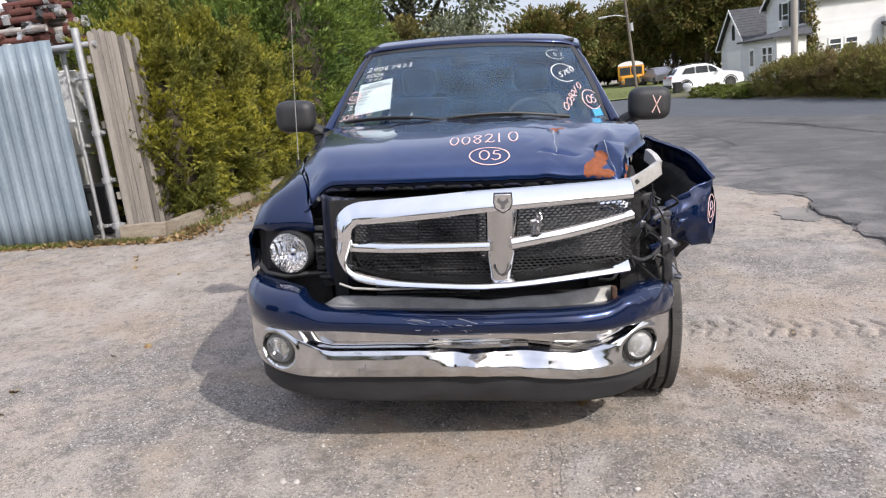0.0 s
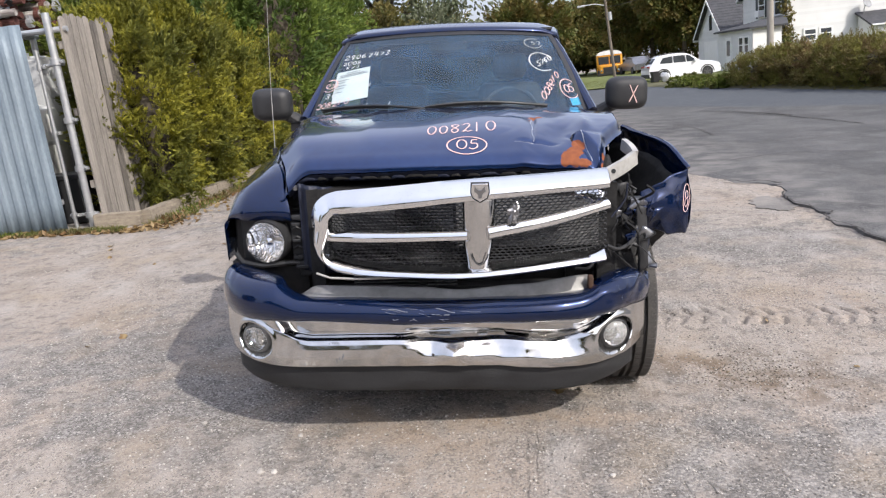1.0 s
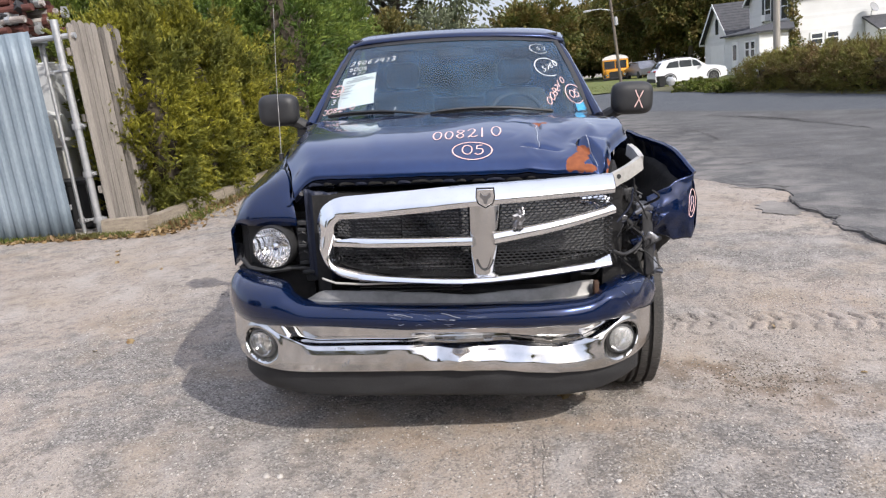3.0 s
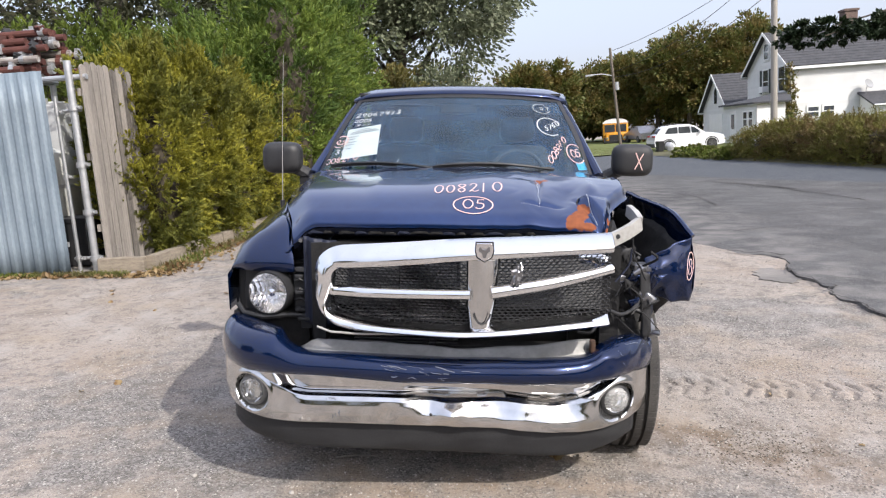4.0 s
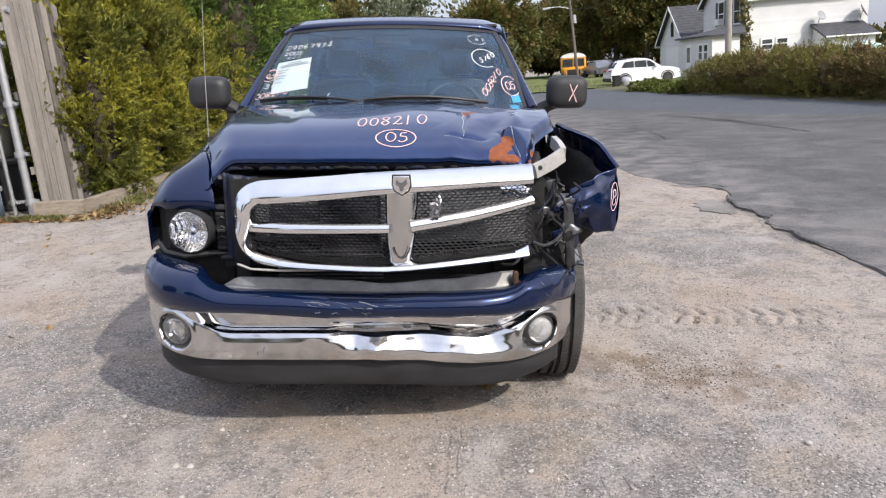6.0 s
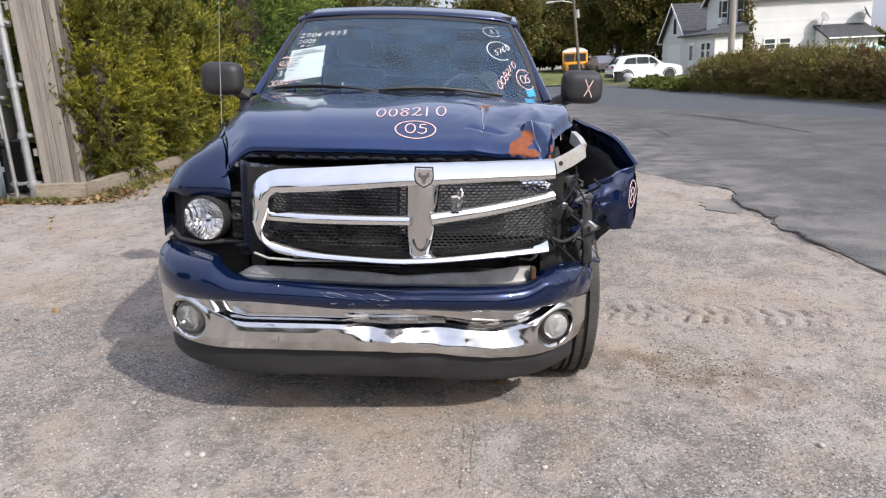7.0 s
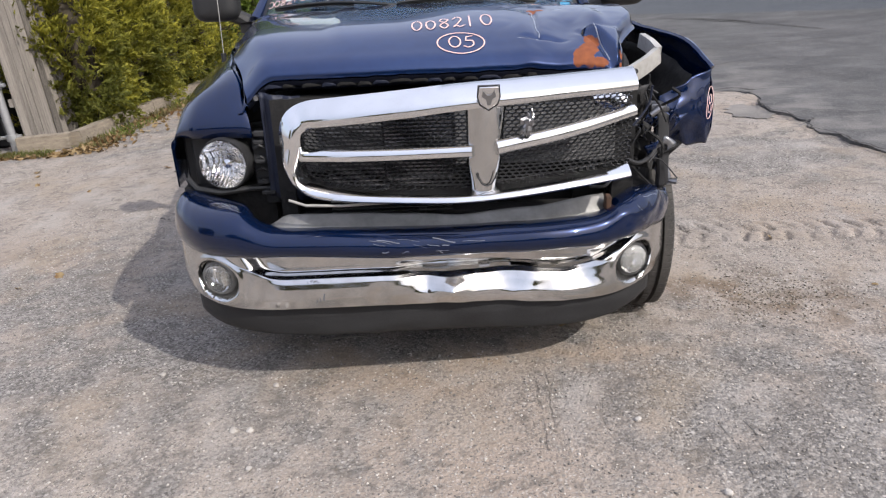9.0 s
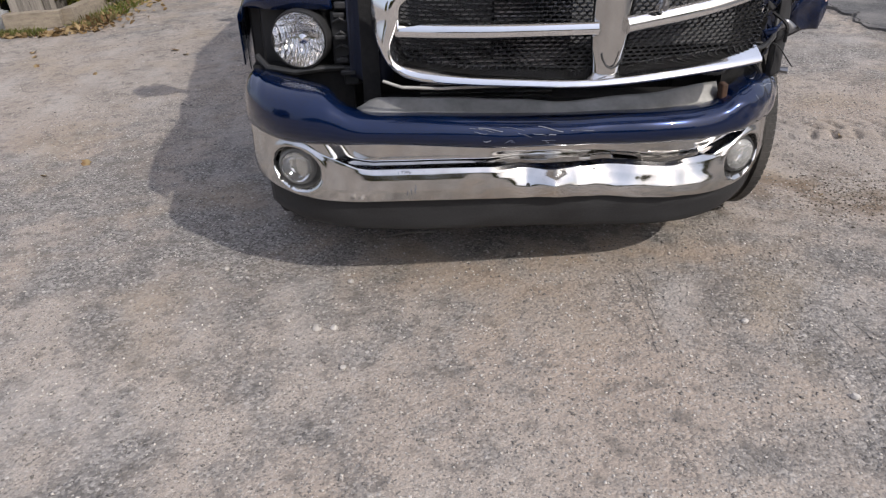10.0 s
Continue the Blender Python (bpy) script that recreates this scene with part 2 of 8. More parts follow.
M_RIM = surface("dark_alloy_rim", (0.12, 0.12, 0.125), (0.20, 0.20, 0.205), rough=0.35, metal=0.8)
M_RADIATOR = surface("radiator_fins", (0.06, 0.06, 0.06), (0.16, 0.16, 0.16), scale=60, rough=0.6, metal=0.5, stretch=(0.2, 1, 4), bump=0.5, bump_scale=200)
M_LENS = glass("lamp_lens", (0.97, 0.97, 0.97))
M_REFLECT = surface("lamp_reflector", (0.95, 0.95, 0.95), (0.88, 0.88, 0.88), rough=0.08, metal=1.0)
# blue film: sky reflection put into the colour, along with some dust
M_GLASS = glass("windscreen_glass", (0.80, 0.88, 0.87), dust_sheen=0.085, film=(0.17, 0.36, 0.62))
# tint set very dark to stand in for the cab's dim inside
M_REARGLASS = glass("darkened_rear_glass", (0.16, 0.18, 0.18))
M_SIDEGLASS = glass("side_glass", (0.62, 0.66, 0.66))
M_CLOTH = surface("seat_cloth", (0.03, 0.03, 0.032), (0.06, 0.06, 0.062), rough=0.9, bump=0.3)
M_DASH = surface("dash_plastic", (0.02, 0.02, 0.022), (0.035, 0.035, 0.037), rough=0.7)
M_WHITEPLASTIC = surface("white_bracket", (0.44, 0.43, 0.41), (0.26, 0.25, 0.23), scale=12, rough=0.5, bump=0.1)
M_CHALK = surface("paint_pen_pink", (0.70, 0.42, 0.39), (0.76, 0.56, 0.51), scale=60, rough=0.8)
M_CHALKW = surface("paint_pen_white", (0.70, 0.72, 0.70), (0.55, 0.58, 0.56), scale=60, rough=0.8)
M_PAPER = surface("paper", (0.80, 0.80, 0.78), (0.70, 0.70, 0.68), scale=4, rough=0.8)
M_INK = surface("ink", (0.25, 0.25, 0.27), (0.4, 0.4, 0.42), rough=0.8)
M_STICKER = surface("blue_sticker", (0.03, 0.30, 0.55), (0.05, 0.40, 0.65), rough=0.5)
M_GALV = surface("corrugated_steel", (0.125, 0.165, 0.20), (0.255, 0.305, 0.345), scale=3.5, rough=0.5, rough2=0.65, metal=0.15, bump=0.05, stretch=(1, 1, 0.3))
M_PIPE = surface("galvanised_pipe", (0.36, 0.37, 0.38), (0.50, 0.50, 0.50), scale=14, rough=0.45, metal=0.6, bump=0.1)
M_RUSTPIPE = surface("rusty_pipe", (0.038, 0.013, 0.011), (0.125, 0.042, 0.03), scale=9, rough=0.8, bump=0.3, island=0.4)
M_PATCHPIPE = surface("flaking_pipe_paint", (0.055, 0.022, 0.018), (0.52, 0.50, 0.46), scale=5, rough=0.8, bump=0.3, fine=0.15, stretch=(0.6, 3, 3))
M_WOOD = surface("weathered_board", (0.055, 0.048, 0.042), (0.345, 0.310, 0.272), scale=4, rough=0.92, bump=0.8, bump_scale=26, stretch=(10, 10, 0.5), obj=0.30, fine=0.55)
M_TIMBER = surface("curb_timber", (0.16, 0.13, 0.10), (0.34, 0.29, 0.22), scale=5, rough=0.9, bump=0.4, bump_scale=40, stretch=(2, 0.6, 6))
M_CABINET = surface("cabinet_paint", (0.34, 0.34, 0.33), (0.5, 0.5, 0.49), scale=3, rough=0.6)
M_TANK = surface("painted_tank", (0.42, 0.42, 0.38), (0.60, 0.60, 0.57), scale=4, rough=0.6)
M_WHITE = surface("white_paint", (0.72, 0.72, 0.70), (0.80, 0.80, 0.79), scale=3, rough=0.5)
M_SIDING = surface("white_siding", (0.58, 0.58, 0.57), (0.68, 0.68, 0.67), scale=1.5, rough=0.6, obj=0.2)
M_SHINGLE = surface("roof_shingle", (0.035, 0.036, 0.040), (0.075, 0.075, 0.080), scale=3, rough=0.9, bump=0.5, bump_scale=12)
M_WINDOW = surface("window_dark", (0.02, 0.025, 0.03), (0.05, 0.06, 0.07), scale=2, rough=0.08, spec=0.8)
M_SHUTTER = surface("shutter", (0.01, 0.02, 0.018), (0.02, 0.03, 0.028), rough=0.6)
M_POLE = surface("utility_pole_wood", (0.26, 0.24, 0.21), (0.40, 0.37, 0.33), scale=4, rough=0.9, bump=0.3, stretch=(6, 6, 0.4))
M_POLED = surface("dark_pole_wood", (0.10, 0.085, 0.07), (0.18, 0.15, 0.12), scale=4, rough=0.9, bump=0.3, stretch=(6, 6, 0.4))
M_CABLE = surface("cable", (0.02, 0.02, 0.02), (0.03, 0.03, 0.03), rough=0.7)
M_BUS = surface("bus_yellow", (0.62, 0.27, 0.015), (0.70, 0.33, 0.03), rough=0.4)
M_BRICK = surface("chimney_brick", (0.10, 0.07, 0.06), (0.17, 0.12, 0.10), scale=10, rough=0.9)
M_CARWHITE = surface("white_car_paint", (0.66, 0.66, 0.67), (0.74, 0.74, 0.75), rough=0.25, coat=1.0)
M_BIN = surface("bin_plastic", (0.012, 0.013, 0.014), (0.02, 0.02, 0.022), rough=0.5)

def foliage_mat(name, c1, c2, c3, trans=0.25):
    """Leaves: colour by leaf and by clump, a little light shining through."""
    m = bpy.data.materials.new(name)
    m.use_nodes = True
    nt = m.node_tree
    N, L = nt.nodes.new, nt.links.new
    b = nt.nodes["Principled BSDF"]
    g, co, no = N("ShaderNodeNewGeometry"), N("ShaderNodeTexCoord"), N("ShaderNodeTexNoise")
    no.inputs["Scale"].default_value, no.inputs["Detail"].default_value = 1.1, 4
    L(co.outputs["Object"], no.inputs["Vector"])
    a, r2, c = N("ShaderNodeMix"), N("ShaderNodeMapRange"), N("ShaderNodeMix")
    a.data_type = c.data_type = "RGBA"
    a.inputs[6].default_value, a.inputs[7].default_value = (*c1, 1), (*c2, 1)
    L(g.outputs["Random Per Island"], a.inputs[0])
    r2.inputs[1].default_value, r2.inputs[2].default_value = 0.42, 0.62
    L(no.outputs[0], r2.inputs[0])
    L(r2.outputs[0], c.inputs[0])
    L(a.outputs[2], c.inputs[6])
    c.inputs[7].default_value = (*c3, 1)
    L(c.outputs[2], b.inputs["Base Color"])
    b.inputs["Roughness"].default_value = 0.55
    b.inputs["Specular IOR Level"].default_value = 0.3
    tr, mx = N("ShaderNodeBsdfTranslucent"), N("ShaderNodeMixShader")
    mx.inputs[0].default_value = trans
    L(c.outputs[2], tr.inputs[0])
    L(b.outputs[0], mx.inputs[1])
    L(tr.outputs[0], mx.inputs[2])
    L(mx.outputs[0], nt.nodes["Material Output"].inputs[0])
    return m


M_CYPRESS = foliage_mat("golden_cypress_leaf", (0.165, 0.170, 0.022), (0.40, 0.365, 0.045), (0.11, 0.12, 0.024))
M_ARBOR = foliage_mat("arborvitae_leaf", (0.12, 0.19, 0.032), (0.25, 0.31, 0.06), (0.07, 0.12, 0.028))
M_DARKHEDGE = foliage_mat("dark_hedge_leaf", (0.07, 0.115, 0.018), (0.16, 0.20, 0.03), (0.10, 0.13, 0.022))
M_OLIVE = foliage_mat("silvery_leaf", (0.15, 0.17, 0.10), (0.27, 0.29, 0.19), (0.08, 0.10, 0.05))
M_OAK = foliage_mat("oak_leaf", (0.055, 0.080, 0.022), (0.155, 0.160, 0.040), (0.17, 0.125, 0.04))
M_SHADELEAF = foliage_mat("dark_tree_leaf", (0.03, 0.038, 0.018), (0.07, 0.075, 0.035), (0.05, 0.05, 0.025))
M_AUTUMN = foliage_mat("turning_leaf", (0.11, 0.10, 0.03), (0.20, 0.16, 0.05), (0.07, 0.085, 0.025))
M_RUSTBRUSH = foliage_mat("rusty_brush_leaf", (0.15, 0.14, 0.045), (0.27, 0.22, 0.08), (0.20, 0.12, 0.06))
M_BRUSH = foliage_mat("brush_leaf", (0.16, 0.18, 0.04), (0.30, 0.275, 0.072), (0.18, 0.125, 0.055))
M_GRASS = foliage_mat("grass_blade", (0.09, 0.13, 0.02), (0.17, 0.19, 0.04), (0.16, 0.14, 0.06))
M_PINE = foliage_mat("pine_needle", (0.014, 0.028, 0.012), (0.03, 0.05, 0.02), (0.02, 0.03, 0.012), trans=0.1)
M_LITTER = foliage_mat("dead_leaf", (0.17, 0.11, 0.045), (0.36, 0.27, 0.14), (0.15, 0.085, 0.035), trans=0.1)
M_BARK = surface("bark", (0.05, 0.042, 0.034), (0.12, 0.10, 0.08), scale=10, rough=0.95, bump=0.6, bump_scale=30)
M_TWIG = surface("twig", (0.035, 0.028, 0.018), (0.08, 0.065, 0.045), scale=10, rough=0.95)


def ground_z(x, y):
    """Height of the land: the lot's plane close by, level with the road further off."""
    near = 1 - smoothstep(11, 32, y)
    xx = max(-9, min(8, x))
    z = -xx * math.tan(radians(2.3)) * near - 0.18 * (1 - near)
    return z + (0.10 * smoothstep(-30, -60, y) if y < -30 else 0)


rng = np.random.default_rng(7)


def leaf_mesh(name, pos, direction, length, width, mat, bend=0.25):
    """Many folded, pointed leaves at pos, each along its direction (arrays)."""
    n = len(pos)
    d = direction / (np.linalg.norm(direction, axis=1, keepdims=True) + 1e-9)
    side = np.cross(d, rng.normal(size=(n, 3)))
    side /= np.linalg.norm(side, axis=1, keepdims=True) + 1e-9
    nor = np.cross(d, side)
    ln, wd = np.asarray(length).reshape(-1, 1) * np.ones((n, 1)), np.asarray(width).reshape(-1, 1) * np.ones((n, 1))
    v = np.empty((n, 4, 3))
    v[:, 0] = pos
    v[:, 1] = pos + d * ln * 0.5 + side * wd * 0.5 + nor * ln * bend * 0.3
    v[:, 2] = pos + d * ln - nor * ln * bend * 0.4
    v[:, 3] = pos + d * ln * 0.5 - side * wd * 0.5 + nor * ln * bend * 0.3
    idx = np.arange(n) * 4
    tri = np.stack([idx, idx + 1, idx + 2, idx, idx + 2, idx + 3], 1).reshape(-1, 3)
    me = bpy.data.meshes.new(name)
    me.vertices.add(n * 4)
    me.vertices.foreach_set("co", v.reshape(-1))
    me.loops.add(len(tri) * 3)
    me.loops.foreach_set("vertex_index", tri.reshape(-1))
    me.polygons.add(len(tri))
    me.polygons.foreach_set("loop_start", np.arange(len(tri)) * 3)
    me.polygons.foreach_set("loop_total", np.full(len(tri), 3))
    me.update(calc_edges=True)
    me.materials.append(mat)
    return me


def clump_cloud(centres, radii, per, spread, outward, up, length, width, mat, name):
    """Leaves on clumps: each clump fans out from its centre; outward is the clump's own direction."""
    pos, dirs = [], []
    for c, r, o in zip(centres, radii, outward):
        k = per
        q = rng.normal(size=(k, 3))
        q /= np.linalg.norm(q, axis=1, keepdims=True)
        q *= (rng.random((k, 1)) ** 0.5) * r
        pos.append(c + q)
        dirs.append(o + q / max(r, 1e-6) * spread + np.array([0, 0, up]) + rng.normal(size=(k, 3)) * 0.3)
    pos, dirs = np.concatenate(pos), np.concatenate(dirs)
    n = len(pos)
    return leaf_mesh(name, pos, dirs, length * (0.6 + 0.8 * rng.random(n)), width * (0.6 + 0.8 * rng.random(n)), mat)


def spray_cloud(centres, outward, per, reach, up, length, width, mat, name):
    """Feathery plumes: scale leaves set in two ranks along an axis that points out and up."""
    n = len(centres)
    axis = np.asarray(outward) * 0.75 + np.array([0, 0, up]) + rng.normal(size=(n, 3)) * 0.38
    axis /= np.linalg.norm(axis, axis=1, keepdims=True)
    side = np.cross(axis, rng.normal(size=(n, 3)))
    side /= np.linalg.norm(side, axis=1, keepdims=True) + 1e-9
    size = reach * (0.55 + 0.9 * rng.random(n))
    t = rng.random((n, per)) ** 0.8
    sign = np.where(rng.random((n, per)) < 0.5, -1.0, 1.0)
    bow = axis[:, None, :] * (t * size[:, None])[:, :, None] - np.array([0, 0, 1.0]) * (0.25 * t * t * size[:, None])[:, :, None]
    pos = np.asarray(centres)[:, None, :] - axis[:, None, :] * 0.05 + bow + side[:, None, :] * (sign * (0.30 * (1 - 0.75 * t)) * size[:, None] * rng.random((n, per)))[:, :, None]
    dirs = axis[:, None, :] * 0.9 + side[:, None, :] * (sign * 0.62)[:, :, None] + rng.normal(size=(n, per, 3)) * 0.22
    m = n * per
    return leaf_mesh(name, pos.reshape(-1, 3), dirs.reshape(-1, 3), length * (0.55 + 0.8 * rng.random(m)), width * (0.6 + 0.7 * rng.random(m)), mat)


def blob_points(n, centre, size, rough=0.18, low=-1.0, seed=0.0, boxy=2.0):
    """Points and outward directions on an uneven, egg-shaped crown."""
    q = rng.normal(size=(n * 2, 3))
    q /= np.linalg.norm(q, axis=1, keepdims=True)
    q = q[q[:, 2] > low][:n]
    q4 = q / (np.sum(np.abs(q) ** boxy, axis=1, keepdims=True) ** (1 / boxy))
    k = np.array([1 + rough * 1.6 * noise.noise(Vector(p) * 2.1 + Vector((seed, seed * 0.7, 0))) + rough * noise.noise(Vector(p) * 5 + Vector((0, seed, 3))) for p in q])
    k *= 1 - 0.22 * rng.random(len(q)) ** 2
    return np.array(centre) + q4 * k[:, None] * np.array(size), q


def inner_mass(centre, size, name="inner_branches", rough=0.2, seed=0.0, n=20):
    s = Shape()

    def fn(u, v):
        a, b = u * math.tau, (v - 0.5) * math.pi
        q = Vector((math.cos(a) * math.cos(b), math.sin(a) * math.cos(b), math.sin(b)))
        k = 1 + rough * 1.6 * noise.noise(q * 2.1 + Vector((seed, seed * 0.7, 0)))
        return Vector(centre) + Vector((q.x * size[0], q.y * size[1], q.z * size[2])) * k
    return s.grid(fn, n, n)


def tree(name, label, at, height, crown_c, crown_s, mat, leaf=0.16, clumps=420, per=26, blobs=7, trunk_r=0.22, group="", seed=1.0, category="tree"):
    """Tapered trunk with limbs, and a crown of leaf clumps with gaps."""
    x, y = at
    z0 = ground_z(x, y)
    root = thing(name, label, category, Matrix.Translation((x, y, z0)), group)
    r = random.Random(seed)
    s = Shape()
    top = height * 0.8
    bends = [(0, 0, -0.3), (r.uniform(-.1, .1), r.uniform(-.1, .1), top * 0.35), (r.uniform(-.3, .3), r.uniform(-.3, .3), top * 0.7), (r.uniform(-.4, .4), r.uniform(-.4, .4), top)]
    pts = spline(bends, 10)
    s.tube(pts, [trunk_r * (1.15 - i / 10) for i in range(11)], 8)
    part("trunk", s, M_BARK, root)
    cs, rs, os_ = [], [], []
    for k in range(blobs):
        a, h = r.uniform(0, math.tau), r.uniform(-0.55, 0.75)
        rad = math.sqrt(1 - h * h) * 0.62
        c = (crown_c[0] + math.cos(a) * rad * crown_s[0], crown_c[1] + math.sin(a) * rad * crown_s[1], crown_c[2] + h * crown_s[2] * 0.75)
        sz = [q * r.uniform(0.42, 0.6) for q in crown_s]
        p, o = blob_points(clumps // blobs, c, sz, 0.3, seed=seed + k)
        cs.append(p)
        os_.append(o)
        base = pts[r.randrange(4, 9)]
        mid = [(base[i] + c[i]) / 2 + (0.15 * height * 0.2 if i == 2 else 0) for i in range(3)]
        part("limb", Shape().tube(spline([tuple(base), tuple(mid), c], 6), [trunk_r * 0.45 * (1.1 - i / 6) + 0.01 for i in range(7)], 6), M_BARK, root)
    cs, os_ = np.concatenate(cs), np.concatenate(os_)
    rs = np.full(len(cs), min(crown_s) * 0.16)
    part("crown", clump_cloud(cs, rs, per, 0.8, os_, 0.0, leaf, leaf * 0.6, mat, "crown"), None, root)
    return root


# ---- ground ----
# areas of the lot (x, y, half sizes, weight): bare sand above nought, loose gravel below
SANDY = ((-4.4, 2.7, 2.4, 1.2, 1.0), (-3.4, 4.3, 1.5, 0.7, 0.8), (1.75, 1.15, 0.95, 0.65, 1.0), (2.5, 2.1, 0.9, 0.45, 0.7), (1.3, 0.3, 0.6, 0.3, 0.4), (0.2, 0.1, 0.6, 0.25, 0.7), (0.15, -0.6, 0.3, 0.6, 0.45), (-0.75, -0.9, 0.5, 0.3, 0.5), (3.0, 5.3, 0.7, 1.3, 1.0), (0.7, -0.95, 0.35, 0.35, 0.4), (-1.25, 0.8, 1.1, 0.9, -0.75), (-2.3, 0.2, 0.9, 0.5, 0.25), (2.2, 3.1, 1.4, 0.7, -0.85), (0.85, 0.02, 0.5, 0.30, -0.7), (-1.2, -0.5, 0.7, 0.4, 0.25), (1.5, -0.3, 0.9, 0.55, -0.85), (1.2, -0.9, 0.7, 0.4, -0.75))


def gravel_material():
    m = bpy.data.materials.new("gravel_lot")
    m.use_nodes = True
    nt = m.node_tree
    N, L = nt.nodes.new, nt.links.new
    b = nt.nodes["Principled BSDF"]
    co = N("ShaderNodeTexCoord")

    def noise_at(scale, detail=5, stretch=None):
        n = N("ShaderNodeTexNoise")
        n.inputs["Scale"].default_value, n.inputs["Detail"].default_value = scale, detail
        if stretch:
            mp = N("ShaderNodeMapping")
            mp.inputs["Scale"].default_value = stretch
            L(co.outputs["Object"], mp.inputs[0])
            L(mp.outputs[0], n.inputs["Vector"])
        else:
            L(co.outputs["Object"], n.inputs["Vector"])
        return n.outputs[0]

    def ramp(sock, a, z, lo=0.0, hi=1.0):
        r = N("ShaderNodeMapRange")
        r.inputs[1].default_value, r.inputs[2].default_value, r.inputs[3].default_value, r.inputs[4].default_value = a, z, lo, hi
        L(sock, r.inputs[0])
        return r.outputs[0]

    def mix(fac, c1, c2):
        mx = N("ShaderNodeMix")
        mx.data_type = "RGBA"
        for sock, v in ((mx.inputs[0], fac), (mx.inputs[6], c1), (mx.inputs[7], c2)):
            if isinstance(v, tuple):
                sock.default_value = (*v, 1)
            elif isinstance(v, float):
                sock.default_value = v
            else:
                L(v, sock)
        return mx.outputs[2]

    def times(a, b2):
        q = N("ShaderNodeMath")
        q.operation = "MULTIPLY"
        L(a, q.inputs[0])
        if isinstance(b2, float):
            q.inputs[1].default_value = b2
        else:
            L(b2, q.inputs[1])
        return q.outputs[0]

    def cells(scale):
        v = N("ShaderNodeTexVoronoi")
        v.inputs["Scale"].default_value = scale
        L(co.outputs["Object"], v.inputs["Vector"])
        c = N("ShaderNodeSeparateColor")
        L(v.outputs["Color"], c.inputs[0])
        return v.outputs["Distance"], c.outputs[0], c.outputs[1]

    def plus(a, b2):
        q = N("ShaderNodeMath")
        if isinstance(b2, float):
            q.inputs[1].default_value = b2
        else:
            L(b2, q.inputs[1])
        L(a, q.inputs[0])
        return q.outputs[0]

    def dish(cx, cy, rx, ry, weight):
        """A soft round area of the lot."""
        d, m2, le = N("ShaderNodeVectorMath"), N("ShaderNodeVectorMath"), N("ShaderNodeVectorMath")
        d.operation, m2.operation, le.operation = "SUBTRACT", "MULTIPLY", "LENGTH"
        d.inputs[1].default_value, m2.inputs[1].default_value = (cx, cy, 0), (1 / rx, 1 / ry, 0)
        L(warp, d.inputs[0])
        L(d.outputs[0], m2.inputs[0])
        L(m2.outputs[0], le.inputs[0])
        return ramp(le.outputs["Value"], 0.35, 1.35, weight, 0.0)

    def rut(x0, lean, y0, y1, wide):
        """A thin groove running away from the viewer, broken in places."""
        sp = N("ShaderNodeSeparateXYZ")
        L(co.outputs["Object"], sp.inputs[0])
        a = N("ShaderNodeMath")
        a.operation = "MULTIPLY_ADD"
        L(sp.outputs[1], a.inputs[0])
        a.inputs[1].default_value, a.inputs[2].default_value = -lean, -x0
        o = plus(plus(a.outputs[0], sp.outputs[0]), ramp(noise_at(6, 3), 0.3, 0.7, -0.012, 0.012))
        ab = N("ShaderNodeMath")
        ab.operation = "ABSOLUTE"
        L(o, ab.inputs[0])
        k = times(ramp(ab.outputs[0], wide * 0.4, wide, 1.0, 0.0), times(ramp(sp.outputs[1], y0, y0 + 0.1), ramp(sp.outputs[1], y1 - 0.1, y1, 1.0, 0.0)))
        return times(k, ramp(noise_at(9, 4), 0.42, 0.52))

    wn_, wsum = N("ShaderNodeTexNoise"), N("ShaderNodeVectorMath")
    wn_.inputs["Scale"].default_value, wn_.inputs["Detail"].default_value = 1.3, 5
    L(co.outputs["Object"], wn_.inputs["Vector"])
    wsum.operation = "MULTIPLY_ADD"
    L(wn_.outputs["Color"], wsum.inputs[0])
    wsum.inputs[1].default_value = (1.1, 1.1, 0)
    woff = N("ShaderNodeVectorMath")
    woff.inputs[1].default_value = (-0.55, -0.55, 0)
    L(co.outputs["Object"], woff.inputs[0])
    L(woff.outputs[0], wsum.inputs[2])
    warp = wsum.outputs[0]
    dist, tone, pick = cells(105)
    dist2, tone2, pick2 = cells(170)
    dist3, tone3, pick3 = cells(48)
    sand = mix(ramp(noise_at(230, 4), 0.35, 0.65), (0.255, 0.218, 0.185), (0.405, 0.356, 0.307))
    sand = mix(ramp(noise_at(0.9, 5), 0.45, 0.7), sand, (0.315, 0.255, 0.206))
    sand = mix(times(ramp(pick2, 0.74, 0.76), 0.85), sand, mix(tone2, (0.085, 0.076, 0.068), (0.46, 0.42, 0.375)))
    sand = mix(times(ramp(pick3, 0.90, 0.91), ramp(dist3, 0.22, 0.40, 0.8, 0.0)), sand, mix(tone3, (0.10, 0.09, 0.08), (0.50, 0.47, 0.43)))
    stone = mix(tone, (0.072, 0.067, 0.062), (0.430, 0.400, 0.366))
    # grit darkens to the cell rims: shade between grains put into the colour
    grit = mix(ramp(dist2, 0.0, 0.6), (0.300, 0.278, 0.254), (0.130, 0.120, 0.110))
    gravel = mix(0.40, stone, grit)
    gravel = mix(times(ramp(pick3, 0.86, 0.87), ramp(dist3, 0.28, 0.42, 1.0, 0.0)), gravel, mix(tone3, (0.13, 0.12, 0.11), (0.48, 0.45, 0.41)))
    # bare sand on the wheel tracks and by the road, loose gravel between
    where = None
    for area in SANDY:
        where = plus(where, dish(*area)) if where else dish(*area)
